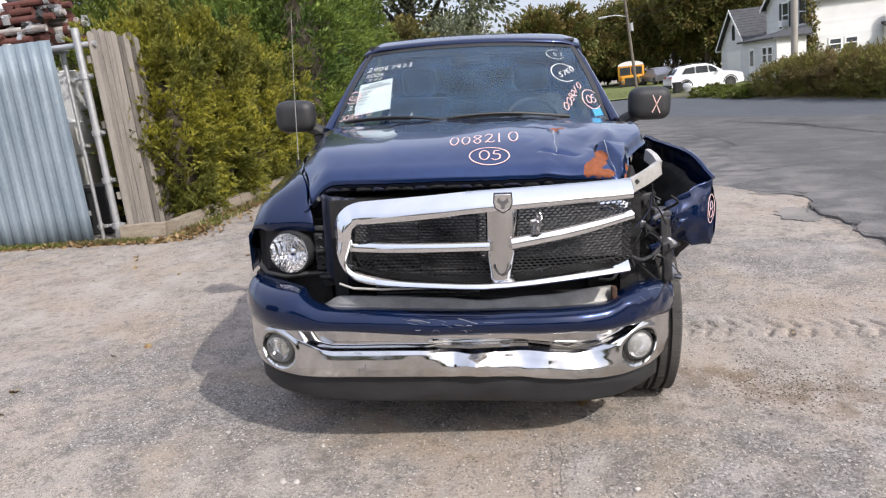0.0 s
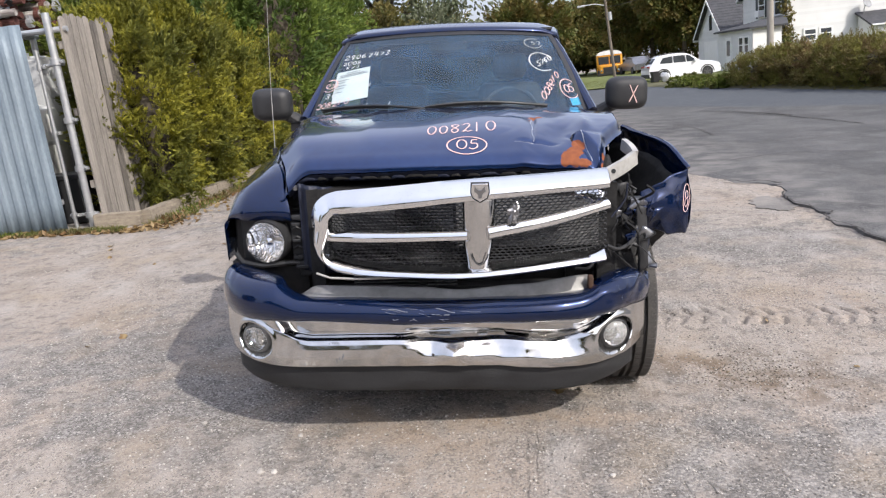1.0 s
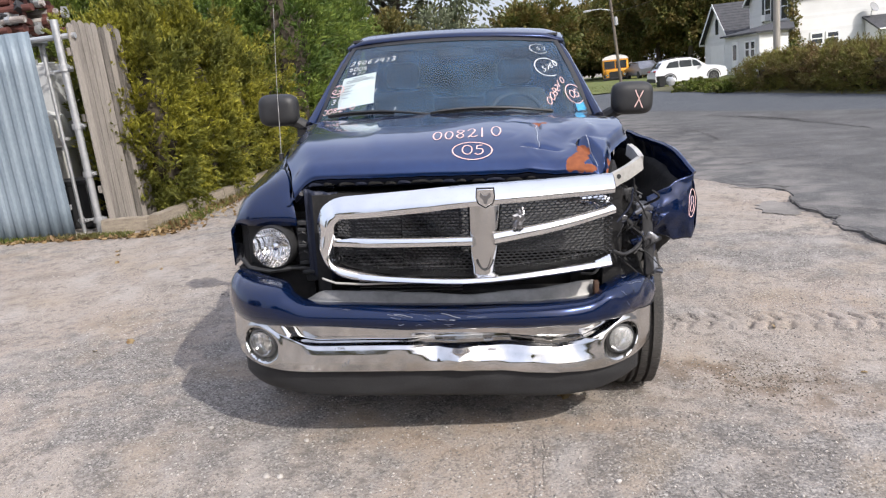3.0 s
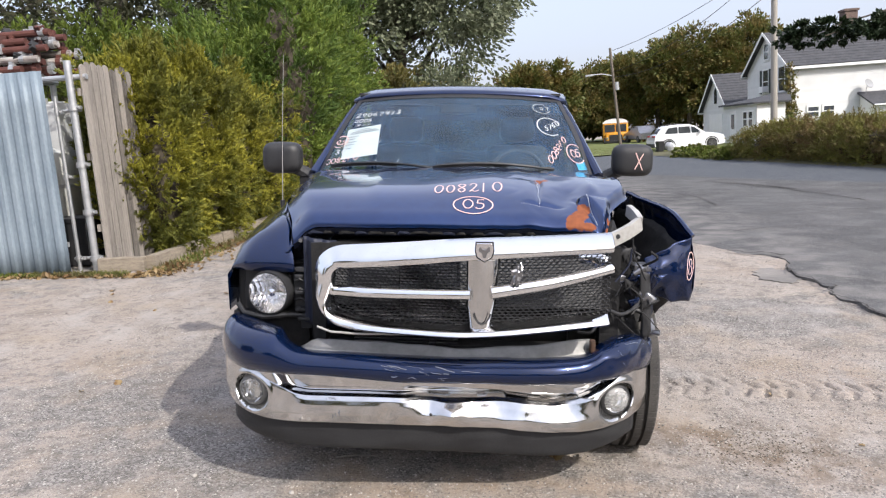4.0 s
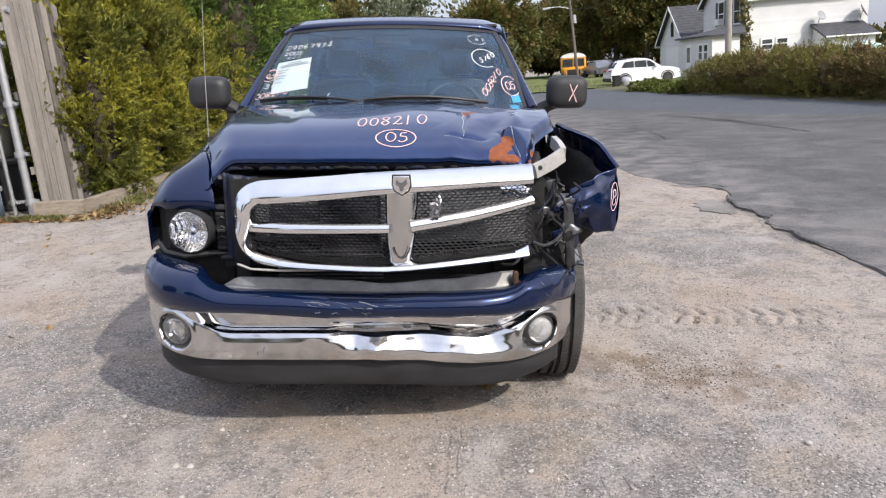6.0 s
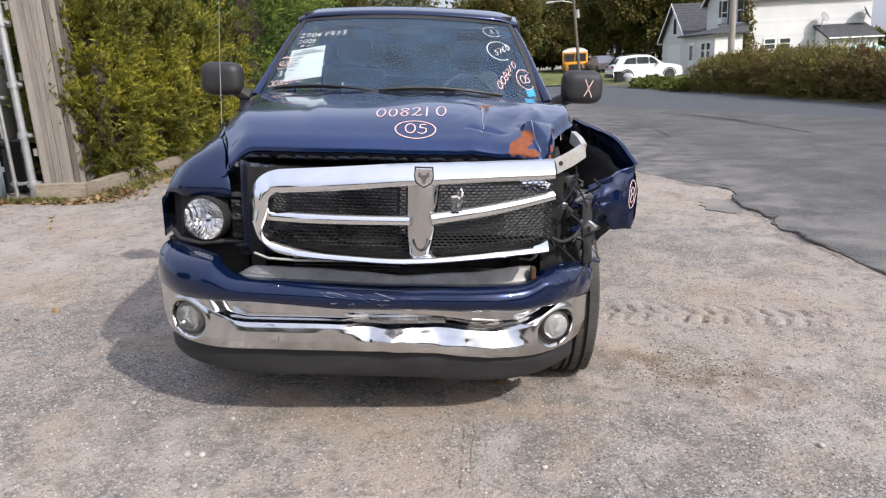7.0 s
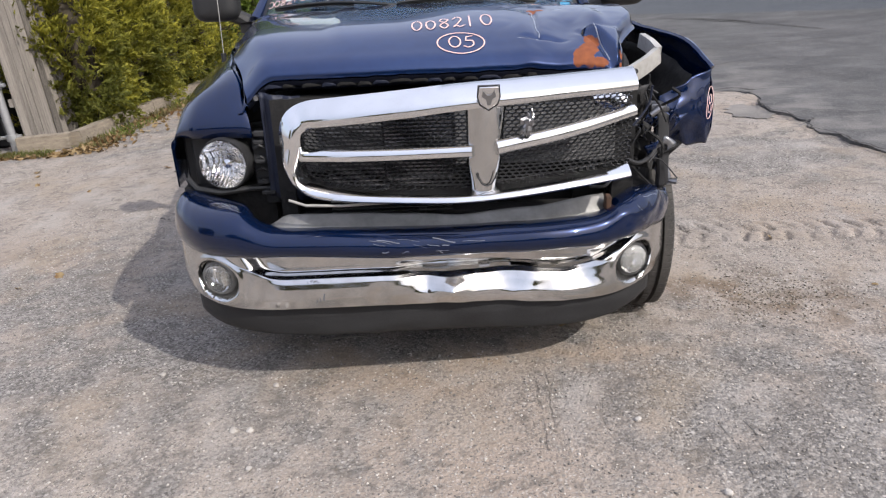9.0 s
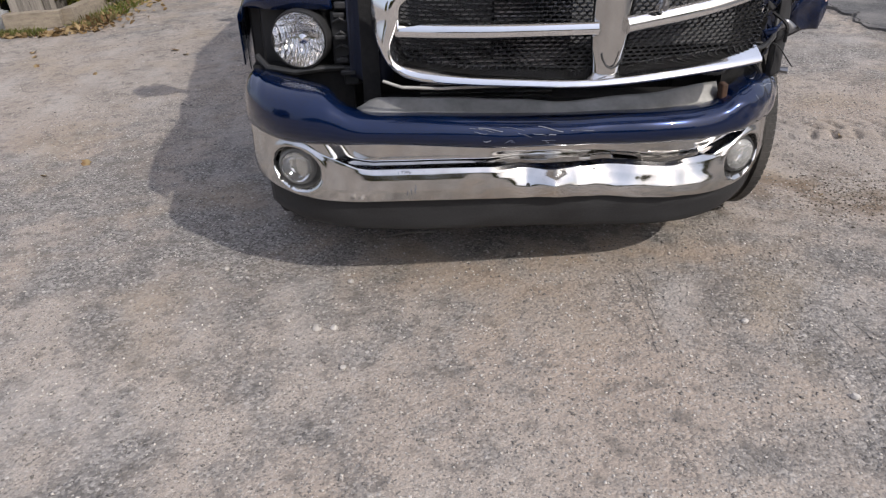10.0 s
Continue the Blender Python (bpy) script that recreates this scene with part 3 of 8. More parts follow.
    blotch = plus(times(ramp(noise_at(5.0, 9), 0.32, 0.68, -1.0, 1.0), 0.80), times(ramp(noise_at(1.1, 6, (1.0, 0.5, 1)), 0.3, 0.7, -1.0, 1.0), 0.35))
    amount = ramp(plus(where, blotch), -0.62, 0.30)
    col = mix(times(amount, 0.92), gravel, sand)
    col = mix(times(ramp(noise_at(2.2, 6), 0.55, 0.75), 0.5), col, (0.175, 0.150, 0.128))
    col = mix(times(ramp(noise_at(14, 8), 0.54, 0.66), 0.55), col, (0.115, 0.104, 0.094))
    # ochre and ashen drifts, and clusters of dark grit
    col = mix(times(ramp(noise_at(1.7, 7), 0.54, 0.70), 0.42), col, (0.320, 0.255, 0.182))
    col = mix(times(ramp(noise_at(2.9, 7, (1.0, 0.6, 1.7)), 0.55, 0.70), 0.40), col, (0.395, 0.365, 0.335))
    col = mix(times(times(ramp(pick, 0.60, 0.64), ramp(noise_at(3.7, 8, (1.2, 0.8, 1.3)), 0.47, 0.60)), 0.5), col, (0.105, 0.097, 0.090))
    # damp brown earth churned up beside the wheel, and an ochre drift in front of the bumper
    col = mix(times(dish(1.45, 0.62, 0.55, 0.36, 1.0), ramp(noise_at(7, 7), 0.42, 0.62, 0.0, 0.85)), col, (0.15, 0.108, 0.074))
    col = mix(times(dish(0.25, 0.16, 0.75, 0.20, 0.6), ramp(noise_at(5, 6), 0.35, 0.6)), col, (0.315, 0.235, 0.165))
    ruts = None
    for line in ((0.350, 0.03, -0.72, 0.10, 0.008), (0.392, 0.05, -0.35, 0.10, 0.006), (0.905, -0.06, -0.75, -0.2, 0.008), (0.99, -0.06, -0.7, -0.25, 0.006)):
        ruts = plus(ruts, rut(*line)) if ruts else rut(*line)
    # the grooves' shade is painted in here, on top of their relief
    col = mix(times(ruts, 0.4), col, (0.14, 0.125, 0.11))
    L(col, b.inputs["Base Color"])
    b.inputs["Roughness"].default_value = 0.95
    b.inputs["Specular IOR Level"].default_value = 0.2
    h = N("ShaderNodeMath")
    h.operation = "MULTIPLY_ADD"
    L(dist, h.inputs[0])
    h.inputs[1].default_value = -0.7
    L(plus(plus(plus(noise_at(55, 5), times(noise_at(17, 5), 0.8)), times(dist3, -0.9)), times(ruts, -0.8)), h.inputs[2])
    bu = N("ShaderNodeBump")
    bu.inputs["Strength"].default_value, bu.inputs["Distance"].default_value = 0.9, 0.0048
    L(h.outputs[0], bu.inputs["Height"])
    L(ramp(amount, 0.1, 0.9, 1.0, 0.75), bu.inputs["Strength"])
    L(bu.outputs[0], b.inputs["Normal"])
    return m


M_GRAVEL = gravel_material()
M_ASPHALT = surface("asphalt", (0.046, 0.046, 0.046), (0.105, 0.103, 0.101), scale=0.55, rough=0.9, bump=0.8, bump_scale=60, fine=0.35, stretch=(1, 0.45, 1), spec=0.22)
def weather_asphalt(mat):
    """Pale stone chips, sandy drift by the broken edge, and worn patches."""
    nt = mat.node_tree
    N, L = nt.nodes.new, nt.links.new
    b = nt.nodes["Principled BSDF"]
    co, sp = N("ShaderNodeTexCoord"), N("ShaderNodeSeparateXYZ")
    L(co.outputs["Object"], sp.inputs[0])

    def ranged(sock, a, z, lo, hi):
        r = N("ShaderNodeMapRange")
        r.inputs[1].default_value, r.inputs[2].default_value, r.inputs[3].default_value, r.inputs[4].default_value = a, z, lo, hi
        L(sock, r.inputs[0])
        return r.outputs[0]

    def grain(scale, detail):
        n = N("ShaderNodeTexNoise")
        n.inputs["Scale"].default_value, n.inputs["Detail"].default_value = scale, detail
        L(co.outputs["Object"], n.inputs["Vector"])
        return n.outputs[0]

    def lay(fac, colour):
        mx = N("ShaderNodeMix")
        mx.data_type = "RGBA"
        mx.inputs[7].default_value = (*colour, 1)
        L(fac, mx.inputs[0])
        L(b.inputs["Base Color"].links[0].from_socket, mx.inputs[6])
        L(mx.outputs[2], b.inputs["Base Color"])

    def product(a, c):
        q = N("ShaderNodeMath")
        q.operation = "MULTIPLY"
        L(a, q.inputs[0])
        L(c, q.inputs[1])
        return q.outputs[0]

    lay(ranged(grain(1.6, 9), 0.42, 0.70, 0.0, 0.55), (0.150, 0.147, 0.143))
    lay(ranged(grain(0.35, 6), 0.50, 0.66, 0.0, 0.30), (0.060, 0.061, 0.063))
    across = N("ShaderNodeMath")
    across.operation = "MULTIPLY_ADD"
    across.inputs[1].default_value = 0.667
    L(sp.outputs[1], across.inputs[0])
    L(sp.outputs[0], across.inputs[2])
    lay(ranged(across.outputs[0], 19.8, 20.4, 0.0, 0.75), (0.068, 0.078, 0.092))
    lay(ranged(grain(14, 5), 0.58, 0.70, 0.0, 0.5), (0.16, 0.155, 0.15))
    lay(ranged(grain(70, 3), 0.56, 0.70, 0.0, 0.55), (0.26, 0.252, 0.245))
    lay(ranged(grain(45, 2), 0.60, 0.72, 0.0, 0.5), (0.035, 0.035, 0.036))
    lay(product(ranged(sp.outputs[0], 2.9, 5.2, 0.75, 0.0), ranged(grain(2.4, 9), 0.40, 0.62, 0.0, 1.0)), (0.25, 0.232, 0.215))


weather_asphalt(M_ASPHALT)
M_ASPHALTOLD = surface("old_asphalt_patch", (0.12, 0.113, 0.105), (0.25, 0.228, 0.205), scale=4, rough=0.9, bump=0.8, bump_scale=60)
M_SOIL = surface("soil_verge", (0.06, 0.062, 0.025), (0.13, 0.115, 0.055), scale=1.2, rough=0.95, bump=0.5, bump_scale=20)


def ground_axis(dense_lo, dense_hi, step, reach):
    a = list(np.arange(dense_lo, dense_hi + 1e-6, step))
    d, lo, hi = step, a[0], a[-1]
    while hi < reach:
        d *= 1.35
        hi += d
        lo -= d
        a = [lo] + a + [hi]
    return a


def tyre_tracks(x, y):
    """Lug marks in two rows pressed into the sandy shoulder by a turning lorry."""
    u, across = (x - 1.9) + (y - 1.42) * -0.09, (y - 1.42) + (x - 1.9) * 0.09 + 0.03 * math.sin(x * 3)
    if abs(across) > 0.3 or not -0.9 < u < 0.95:
        return 0.0
    ends = smoothstep(-0.85, -0.45, u) * (1 - smoothstep(0.6, 0.92, u)) * (0.65 + 0.9 * noise.noise(Vector((x * 3, y * 3, 3))))
    wob = 0.018 * noise.noise(Vector((x * 9, y * 9, 0)))
    far = smoothstep(0.0, 0.03, across) * (1 - smoothstep(0.13, 0.17, across))
    near = smoothstep(-0.17, -0.13, across) * (1 - smoothstep(-0.03, 0.0, across))
    p, q = ((u + across * 0.4 + wob) / 0.118) % 1.0, ((u - across * 0.25 + wob) / 0.118 + 0.5) % 1.0
    mark = 1.3 * far * math.exp(-((p - 0.5) / 0.13) ** 2) + near * math.exp(-((q - 0.5) / 0.13) ** 2)
    return ends * (0.008 * (far + near) - 0.036 * mark)


gx = sorted(ground_axis(-7.0, 7.0, 0.14, 900) + list(np.arange(1.1, 2.85, 0.016)))
gy = sorted(ground_axis(-4.0, 10.0, 0.14, 900) + list(np.arange(1.12, 1.76, 0.016)))
gx = [a for a, b in zip(gx, gx[1:] + [1e9]) if b - a > 0.006]
gy = [a for a, b in zip(gy, gy[1:] + [1e9]) if b - a > 0.006]
gs = Shape()
for yy in gy:
    for xx in gx:
        n1 = noise.noise(Vector((xx * 0.9, yy * 0.9, 0))) * 0.018 + noise.noise(Vector((xx * 3.1, yy * 3.1, 4))) * 0.006 + tyre_tracks(xx, yy)
        gs.v.append((xx, yy, ground_z(xx, yy) + n1 * (1 if abs(xx) < 30 and abs(yy) < 60 else 0)))
k = len(gx)
gs.f = [(j * k + i, j * k + i + 1, (j + 1) * k + i + 1, (j + 1) * k + i) for j in range(len(gy) - 1) for i in range(k - 1)]
ground = new("ground", gs.mesh("ground", M_GRAVEL, 0))
ground.data.polygons.foreach_set("use_smooth", [True] * len(ground.data.polygons))
tagged(ground, "grey gravel and pale sand lot with wheel tracks", "ground", kind="structure")


EDGE = [(-60, 3.5), (2.6, 3.48), (3.2, 3.41), (3.50, 3.45), (3.63, 3.37), (3.92, 3.40), (4.08, 3.51), (4.17, 3.455), (4.43, 3.50), (4.67, 3.42), (5.13, 3.51), (5.45, 3.65), (5.72, 3.70), (6.0, 3.62), (6.12, 3.42), (6.2, 3.29), (6.5, 3.30), (7.2, 3.0), (8.0, 2.92), (9.0, 2.86), (100, 2.86)]


def road_edge(y):
    """The broken edge of the asphalt, straight from break to break."""
    for (a, b), (c, d) in zip(EDGE, EDGE[1:]):
        if y <= c:
            e = b + (d - b) * (y - a) / (c - a)
            break
    e += 0.022 * noise.noise(Vector((y * 9, 5.5, 0))) + 0.012 * noise.noise(Vector((y * 23, 1.5, 0)))
    return e + 0.004 * max(0, y - 9) ** 1.6


def road_right(y):
    return 12.5 - 0.22 * (max(2, min(y, 31)) - 17.6) - 0.12 * max(0, min(y, 60) - 31)


ys = [-60, -40, -25, -15, -9, -6] + list(np.arange(-4, 2.4, 0.16)) + list(np.arange(2.4, 8.0, 0.03)) + list(np.arange(8, 12, 0.1)) + [13, 14, 15, 17, 19, 22, 25, 28, 32, 36, 40, 45, 52, 60, 75, 95]
rs_ = Shape()
NX = 14
for yy in ys:
    e, rr = road_edge(yy), road_right(yy)
    rise = 0.006 + 0.028 * (1 - smoothstep(5.6, 6.1, yy)) * (0.5 + 0.5 * smoothstep(-0.25, 0.25, noise.noise(Vector((yy * 1.7, 4, 0)))))
    zt = lambda q: ground_z(q, yy) + rise + (0.03 - rise) * smoothstep(e, e + 0.7, q) + 0.008 * noise.noise(Vector((q * 0.7, yy * 0.7, 9)))
    row = [(e - 0.02, yy, zt(e) - 0.06), (e, yy, zt(e) - 0.004)] + [(e + (rr - e) * (i / NX) ** 1.3 + 0.03, yy, zt(e + (rr - e) * (i / NX) ** 1.3)) for i in range(NX + 1)] + [(rr + 0.05, yy, zt(rr) - 0.08)]
    rs_.v += row
k = NX + 4
rs_.f = [(j * k + i, j * k + i + 1, (j + 1) * k + i + 1, (j + 1) * k + i) for j in range(len(ys) - 1) for i in range(k - 1)]
road = new("road", rs_.mesh("road", M_ASPHALT, 40))
tagged(road, "worn grey asphalt road with a broken edge", "road", kind="structure")

# cracks, dark strips for the lip's shade, and a sunken patch in the road
def crack(pts, wide, name="road_crack_lip_strip"):
    s = Shape()
    path = spline(pts, len(pts) * 9)
    L_, R_ = [], []
    for i, p in enumerate(path):
        d = path[min(i + 1, len(path) - 1)] - path[max(i - 1, 0)]
        nx, ny = -d[1], d[0]
        q = math.hypot(nx, ny) + 1e-9
        j = 0.05 * noise.noise(Vector((p[0] * 5, p[1] * 5, 1))) + 0.03 * noise.noise(Vector((p[0] * 17, p[1] * 17, 1)))
        w = wide * (0.35 + 0.9 * abs(noise.noise(Vector((p[0] * 5, p[1] * 5, 7)))) + 0.25)
        x0, y0 = p[0] + nx / q * j, p[1] + ny / q * j
        L_.append((x0 - nx / q * w, y0 - ny / q * w))
        R_.append((x0 + nx / q * w, y0 + ny / q * w))
    pts3 = [(x, y, ground_z(x, y) + 0.045) for x, y in L_] + [(x, y, ground_z(x, y) + 0.045) for x, y in R_]
    n = len(L_)
    s.add(pts3, [(i, i + 1, n + i + 1, n + i) for i in range(n - 1)])
    return part(name, s, M_CRACKLIP, road, "dark strip for cracks and lip shade in the asphalt")


M_CRACKLIP = surface("crack_and_lip_shade", (0.018, 0.016, 0.014), (0.05, 0.045, 0.04), scale=20, rough=0.95)

# ---- the wrecked pickup ----
TRUCK = SLOPE @ pose(-0.04, 0, 0, 0, 2.0, 0)
truck = thing("pickup_truck", "dark-blue crew-cab pickup with crushed front corner on gravel", "pickup truck", TRUCK)


# hood
def hood_half(y):
    return curve1([(0.2, 0.615), (0.35, 0.68), (0.6, 0.765), (1.0, 0.85), (1.45, 0.925)], y)


HOOD_V = spline([(0.202, 1.186), (0.206, 1.212), (0.265, 1.258), (0.45, 1.326), (0.80, 1.358), (1.45, 1.378)], 60)
BENT = [(0.2, 0.135), (0.37, 0.10), (0.5, 0.11), (0.65, 0.135), (1.0, 0.07), (1.45, 0.0)]
FOLD = [(0.18, 0.722), (0.26, 0.704), (0.33, 0.672), (0.40, 0.628)]


def hood_point(u, v, under=0.0):
    s = abs(u)
    i = min(59, int(v * 60))
    q = v * 60 - i
    y, z = HOOD_V[i] * (1 - q) + HOOD_V[i + 1] * q
    struck = smoothstep(0.1, 0.6, u) * (1 - smoothstep(0.9, 1.35, y))
    y += 0.10 * s ** 2.5 * (1 - smoothstep(0.2, 1.45, y)) * (1 - 0.8 * struck)
    x = u * (hood_half(y) + curve2(BENT, y) * smoothstep(0.2, 1.0, u))
    z -= 0.016 * s * s + 0.09 * smoothstep(0.80, 1.03, s) ** 2 * (1 - struck)
    z += 0.010 * (1 - smoothstep(0.40, 0.52, s)) * smoothstep(0.25, 0.6, y)
    # the struck corner: a ridge across, a long crease, a shallow dish and a sharp fold
    z += 0.026 * smoothstep(-0.15, 0.3, u) * math.exp(-((y - 0.78) / 0.30) ** 2)
    if u > 0.2:
        near = 1 - smoothstep(0.62, 0.70, y)
        z -= 0.013 * math.exp(-abs(x - 0.452 - 0.08 * (y - 0.4)) / 0.008) * near * smoothstep(0.30, 0.36, y)
        z += 0.008 * math.exp(-((x - 0.40) / 0.04) ** 2) * near
        z -= 0.022 * math.exp(-((x - 0.565 - 0.3 * (y - 0.4)) / 0.055) ** 2 - ((y - 0.42) / 0.15) ** 2)
        z -= 0.012 * math.exp(-((y - 0.335) / 0.010) ** 2) * smoothstep(0.36, 0.42, x) * (1 - smoothstep(0.50, 0.58, x))
        f = x - curve2(FOLD, y)
        z += (0.036 * smoothstep(-0.006, 0.014, f) * (1 - 0.55 * smoothstep(0.0, 0.12, f)) - 0.016 * math.exp(-((f + 0.016) / 0.014) ** 2)) * (1 - smoothstep(0.36, 0.43, y))
        z += 0.016 * math.exp(-((x - 0.70) / 0.035) ** 2 - ((y - 0.53) / 0.10) ** 2)
        z += struck * (0.008 * noise.noise(Vector((x * 5, y * 4, 2))) + 0.003 * (abs(noise.noise(Vector((x * 15, y * 12, 5)))) - 0.2))
        e = smoothstep(0.95, 1.0, u) * (1 - smoothstep(0.75, 1.2, y))
        z -= 0.06 * e
        x -= 0.014 * e
    z += 0.0035 * noise.noise(Vector((x * 4, y * 4, 8)))
    z += 0.004 * noise.noise(Vector((x * 22, 3.0, 1))) * (1 - smoothstep(0.0, 0.06, v))
    return Vector((x, y, z - under))


hs = Shape().grid(lambda u, v: hood_point(u * 2 - 1, v), 240, 110)
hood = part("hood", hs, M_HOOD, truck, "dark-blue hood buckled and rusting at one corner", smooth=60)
hl = Shape()
hl.grid(lambda u, v: hood_point(u * 2 - 1, 0) + Vector((0, 0.004 + 0.09 * v, -0.006 - 0.016 * math.sin(v * 9) - 0.03 * v)), 110, 8)
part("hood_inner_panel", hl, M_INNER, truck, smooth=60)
r_ = random.Random(2)
for i in range(15):
    a = hood_point(-0.86 + i * 0.105 + r_.uniform(-0.02, 0.02), 0) + Vector((0, 0.02, -0.030))
    w_ = r_.uniform(0.018, 0.045)
    rib = Shape().sweep([(a.x - w_, a.y + 0.004, a.z), (a.x - w_ * 0.6, a.y - 0.004, a.z + 0.006), (a.x + w_ * 0.6, a.y - 0.004, a.z + 0.007), (a.x + w_, a.y + 0.005, a.z + 0.001)], [(-0.004, 0.007), (0.004, 0.007), (0.006, 0.0), (0.004, -0.006), (-0.004, -0.006)])
    part("hood_inner_rib", rib, M_DARK if i % 3 else M_INNER, truck, smooth=50)
for k_ in range(3):
    lp = [hood_point(-0.80 + 1.55 * j / 40, 0) + Vector((0, 0.008 + 0.012 * k_, -0.008 - 0.010 * k_ + 0.003 * noise.noise(Vector((j * 0.5, k_ * 4, 0))))) for j in range(41)]
    part("hood_seam", Shape().tube(lp, 0.0018, 5), M_PAINT, hood)
edge_ = [hood_point(1.0, v) + Vector((0.012, 0.03, -0.045)) for v in (0.06, 0.12, 0.2, 0.28, 0.36, 0.45, 0.52)]
part("hood_edge_frame", Shape().tube(edge_, [0.02, 0.026, 0.028, 0.03, 0.028, 0.024, 0.015], 9), M_DARK, hood)
part("hood_bolt", Shape().tube([(-0.618, 0.285, 1.112), (-0.618, 0.262, 1.112)], [0.012, 0.009], 10), M_ALLOY, hood)

# strokes of a paint pen
def arc(cx, cy, rx, ry, a0=90, a1=450, n=18):
    return [(cx + rx * math.cos(radians(a0 + (a1 - a0) * i / n)), cy + ry * math.sin(radians(a0 + (a1 - a0) * i / n))) for i in range(n + 1)]


def smooth2(pts):
    return [tuple(p) for p in spline(pts, len(pts) * 4)]


DIGITS = {
    "0": [arc(0.5, 0.5, 0.40, 0.48)],
    "1": [[(0.5, 1.0), (0.5, 0.0)]],
    "2": [smooth2([(0.05, 0.75), (0.4, 1.0), (0.75, 0.75), (0.45, 0.3), (0.1, 0.02), (0.35, 0.12), (0.6, 0.02), (1.0, 0.15)])],
    "3": [smooth2([(0.1, 0.9), (0.6, 1.0), (0.75, 0.75), (0.4, 0.52), (0.8, 0.3), (0.6, 0.02), (0.1, 0.1)])],
    "4": [[(0.3, 1.0), (0.1, 0.45), (0.85, 0.45)], [(0.7, 0.95), (0.6, 0.0)]],
    "5": [[(0.75, 0.98), (0.3, 0.92), (0.25, 0.58)], smooth2([(0.25, 0.58), (0.7, 0.55), (0.75, 0.2), (0.4, 0.0), (0.1, 0.12)])],
    "6": [smooth2([(0.7, 1.0), (0.3, 0.7), (0.15, 0.3), (0.45, 0.0), (0.75, 0.25), (0.5, 0.48), (0.2, 0.35)])],
    "7": [[(0.1, 0.95), (0.85, 0.95), (0.4, 0.0)]],
    "8": [smooth2([(0.8, 0.9), (0.4, 1.0), (0.15, 0.78), (0.5, 0.55), (0.85, 0.25), (0.5, 0.0), (0.15, 0.25), (0.5, 0.52), (0.85, 0.8), (0.75, 0.95)])],
    "9": [arc(0.5, 0.7, 0.32, 0.28), [(0.82, 0.7), (0.6, 0.0)]],
    "X": [[(0.15, 1.0), (0.85, 0.0)], [(0.9, 0.95), (0.1, 0.05)]],
}


def strokes_of(text, x0, y0, w, h, gap=1.25, rise=0.0, slant=0.0, jitter=0.05, seed=0):
    r = random.Random(seed)
    res = []
    for i, ch in enumerate(text):
        dx, dy, k2 = r.uniform(-jitter, jitter) * w, r.uniform(-jitter, jitter) * h, r.uniform(0.9, 1.12)
        for st in DIGITS.get(ch, []):
            ww = w * (0.5 if ch == "1" else 1)
            res.append([(x0 + i * w * gap + dx + (px * ww + slant * py * h) * k2, y0 + i * w * rise + dy + py * h * k2) for px, py in st])
    return res


def ribbon(stroke_list, place, width):
    """Thin strips along strokes; place(a, b) gives a point on the surface and its normal."""
    s = Shape()
    for st in stroke_list:
        L_, n = [], len(st)
        for i, (a, b) in enumerate(st):
            p, nn = place(a, b)
            p2, _ = place(*st[min(i + 1, n - 1)])
            p0, _ = place(*st[max(i - 1, 0)])
            side = (p2 - p0).cross(nn)
            side = side.normalized() * width * 0.5 if side.length > 1e-9 else Vector((width * 0.5, 0, 0))
            L_ += [p - side + nn * 0.0025, p + side + nn * 0.0025]
        s.add(L_, [(2 * i, 2 * i + 2, 2 * i + 3, 2 * i + 1) for i in range(n - 1)])
    return s


def on_hood(a, b):
    u, lo = a / (hood_half(b) + 0.08 * max(0, a)), 0.0
    for _ in range(3):
        lo, hi_ = 0.0, 1.0
        for _ in range(18):
            mid = (lo + hi_) / 2
            lo, hi_ = (mid, hi_) if hood_point(u, mid).y < b else (lo, mid)
        l2, h2 = -1.0, 1.0
        for _ in range(16):
            u = (l2 + h2) / 2
            l2, h2 = (u, h2) if hood_point(u, lo).x < a else (l2, u)
    p, q, r2 = hood_point(u, lo), hood_point(u + 0.01, lo), hood_point(u, min(1, lo + 0.01))
    return p, (q - p).cross(r2 - p).normalized()


RUST = [(0.575, 0.215, 0.026), (0.605, 0.235, 0.042), (0.635, 0.265, 0.044), (0.648, 0.31, 0.034), (0.640, 0.355, 0.022), (0.665, 0.225, 0.030), (0.760, 0.235, 0.026), (0.775, 0.285, 0.022), (0.470, 0.655, 0.024), (0.495, 0.665, 0.018), (0.452, 0.60, 0.010)]
spots(M_HOOD, [(*on_hood(x_, y_)[0], w_) for x_, y_, w_ in RUST], (0.27, 0.082, 0.025), edge=0.07)
# dark ribbon curving round the head of the fold
fold_arch = [(0.622, 0.345), (0.618, 0.372), (0.630, 0.398), (0.655, 0.405), (0.668, 0.402)]
part("fold_strip", ribbon([fold_arch], on_hood, 0.010), M_DARK, hood, "dark curved strip at the head of the fold", smooth=0)
part("stock_number", ribbon(strokes_of("008210", -0.03, 0.40, 0.048, 0.115, gap=1.12, rise=0.09, seed=3, jitter=0.04), on_hood, 0.0058), M_CHALK, hood, "pink paint-pen number 008210", smooth=0)
part("circled_mark", ribbon(strokes_of("05", 0.105, 0.278, 0.050, 0.062, gap=1.05, seed=5) + [arc(0.155, 0.307, 0.088, 0.062, 60, 440, 30)], on_hood, 0.0052), M_CHALK, hood, "pink paint-pen 05 in a ring", smooth=0)

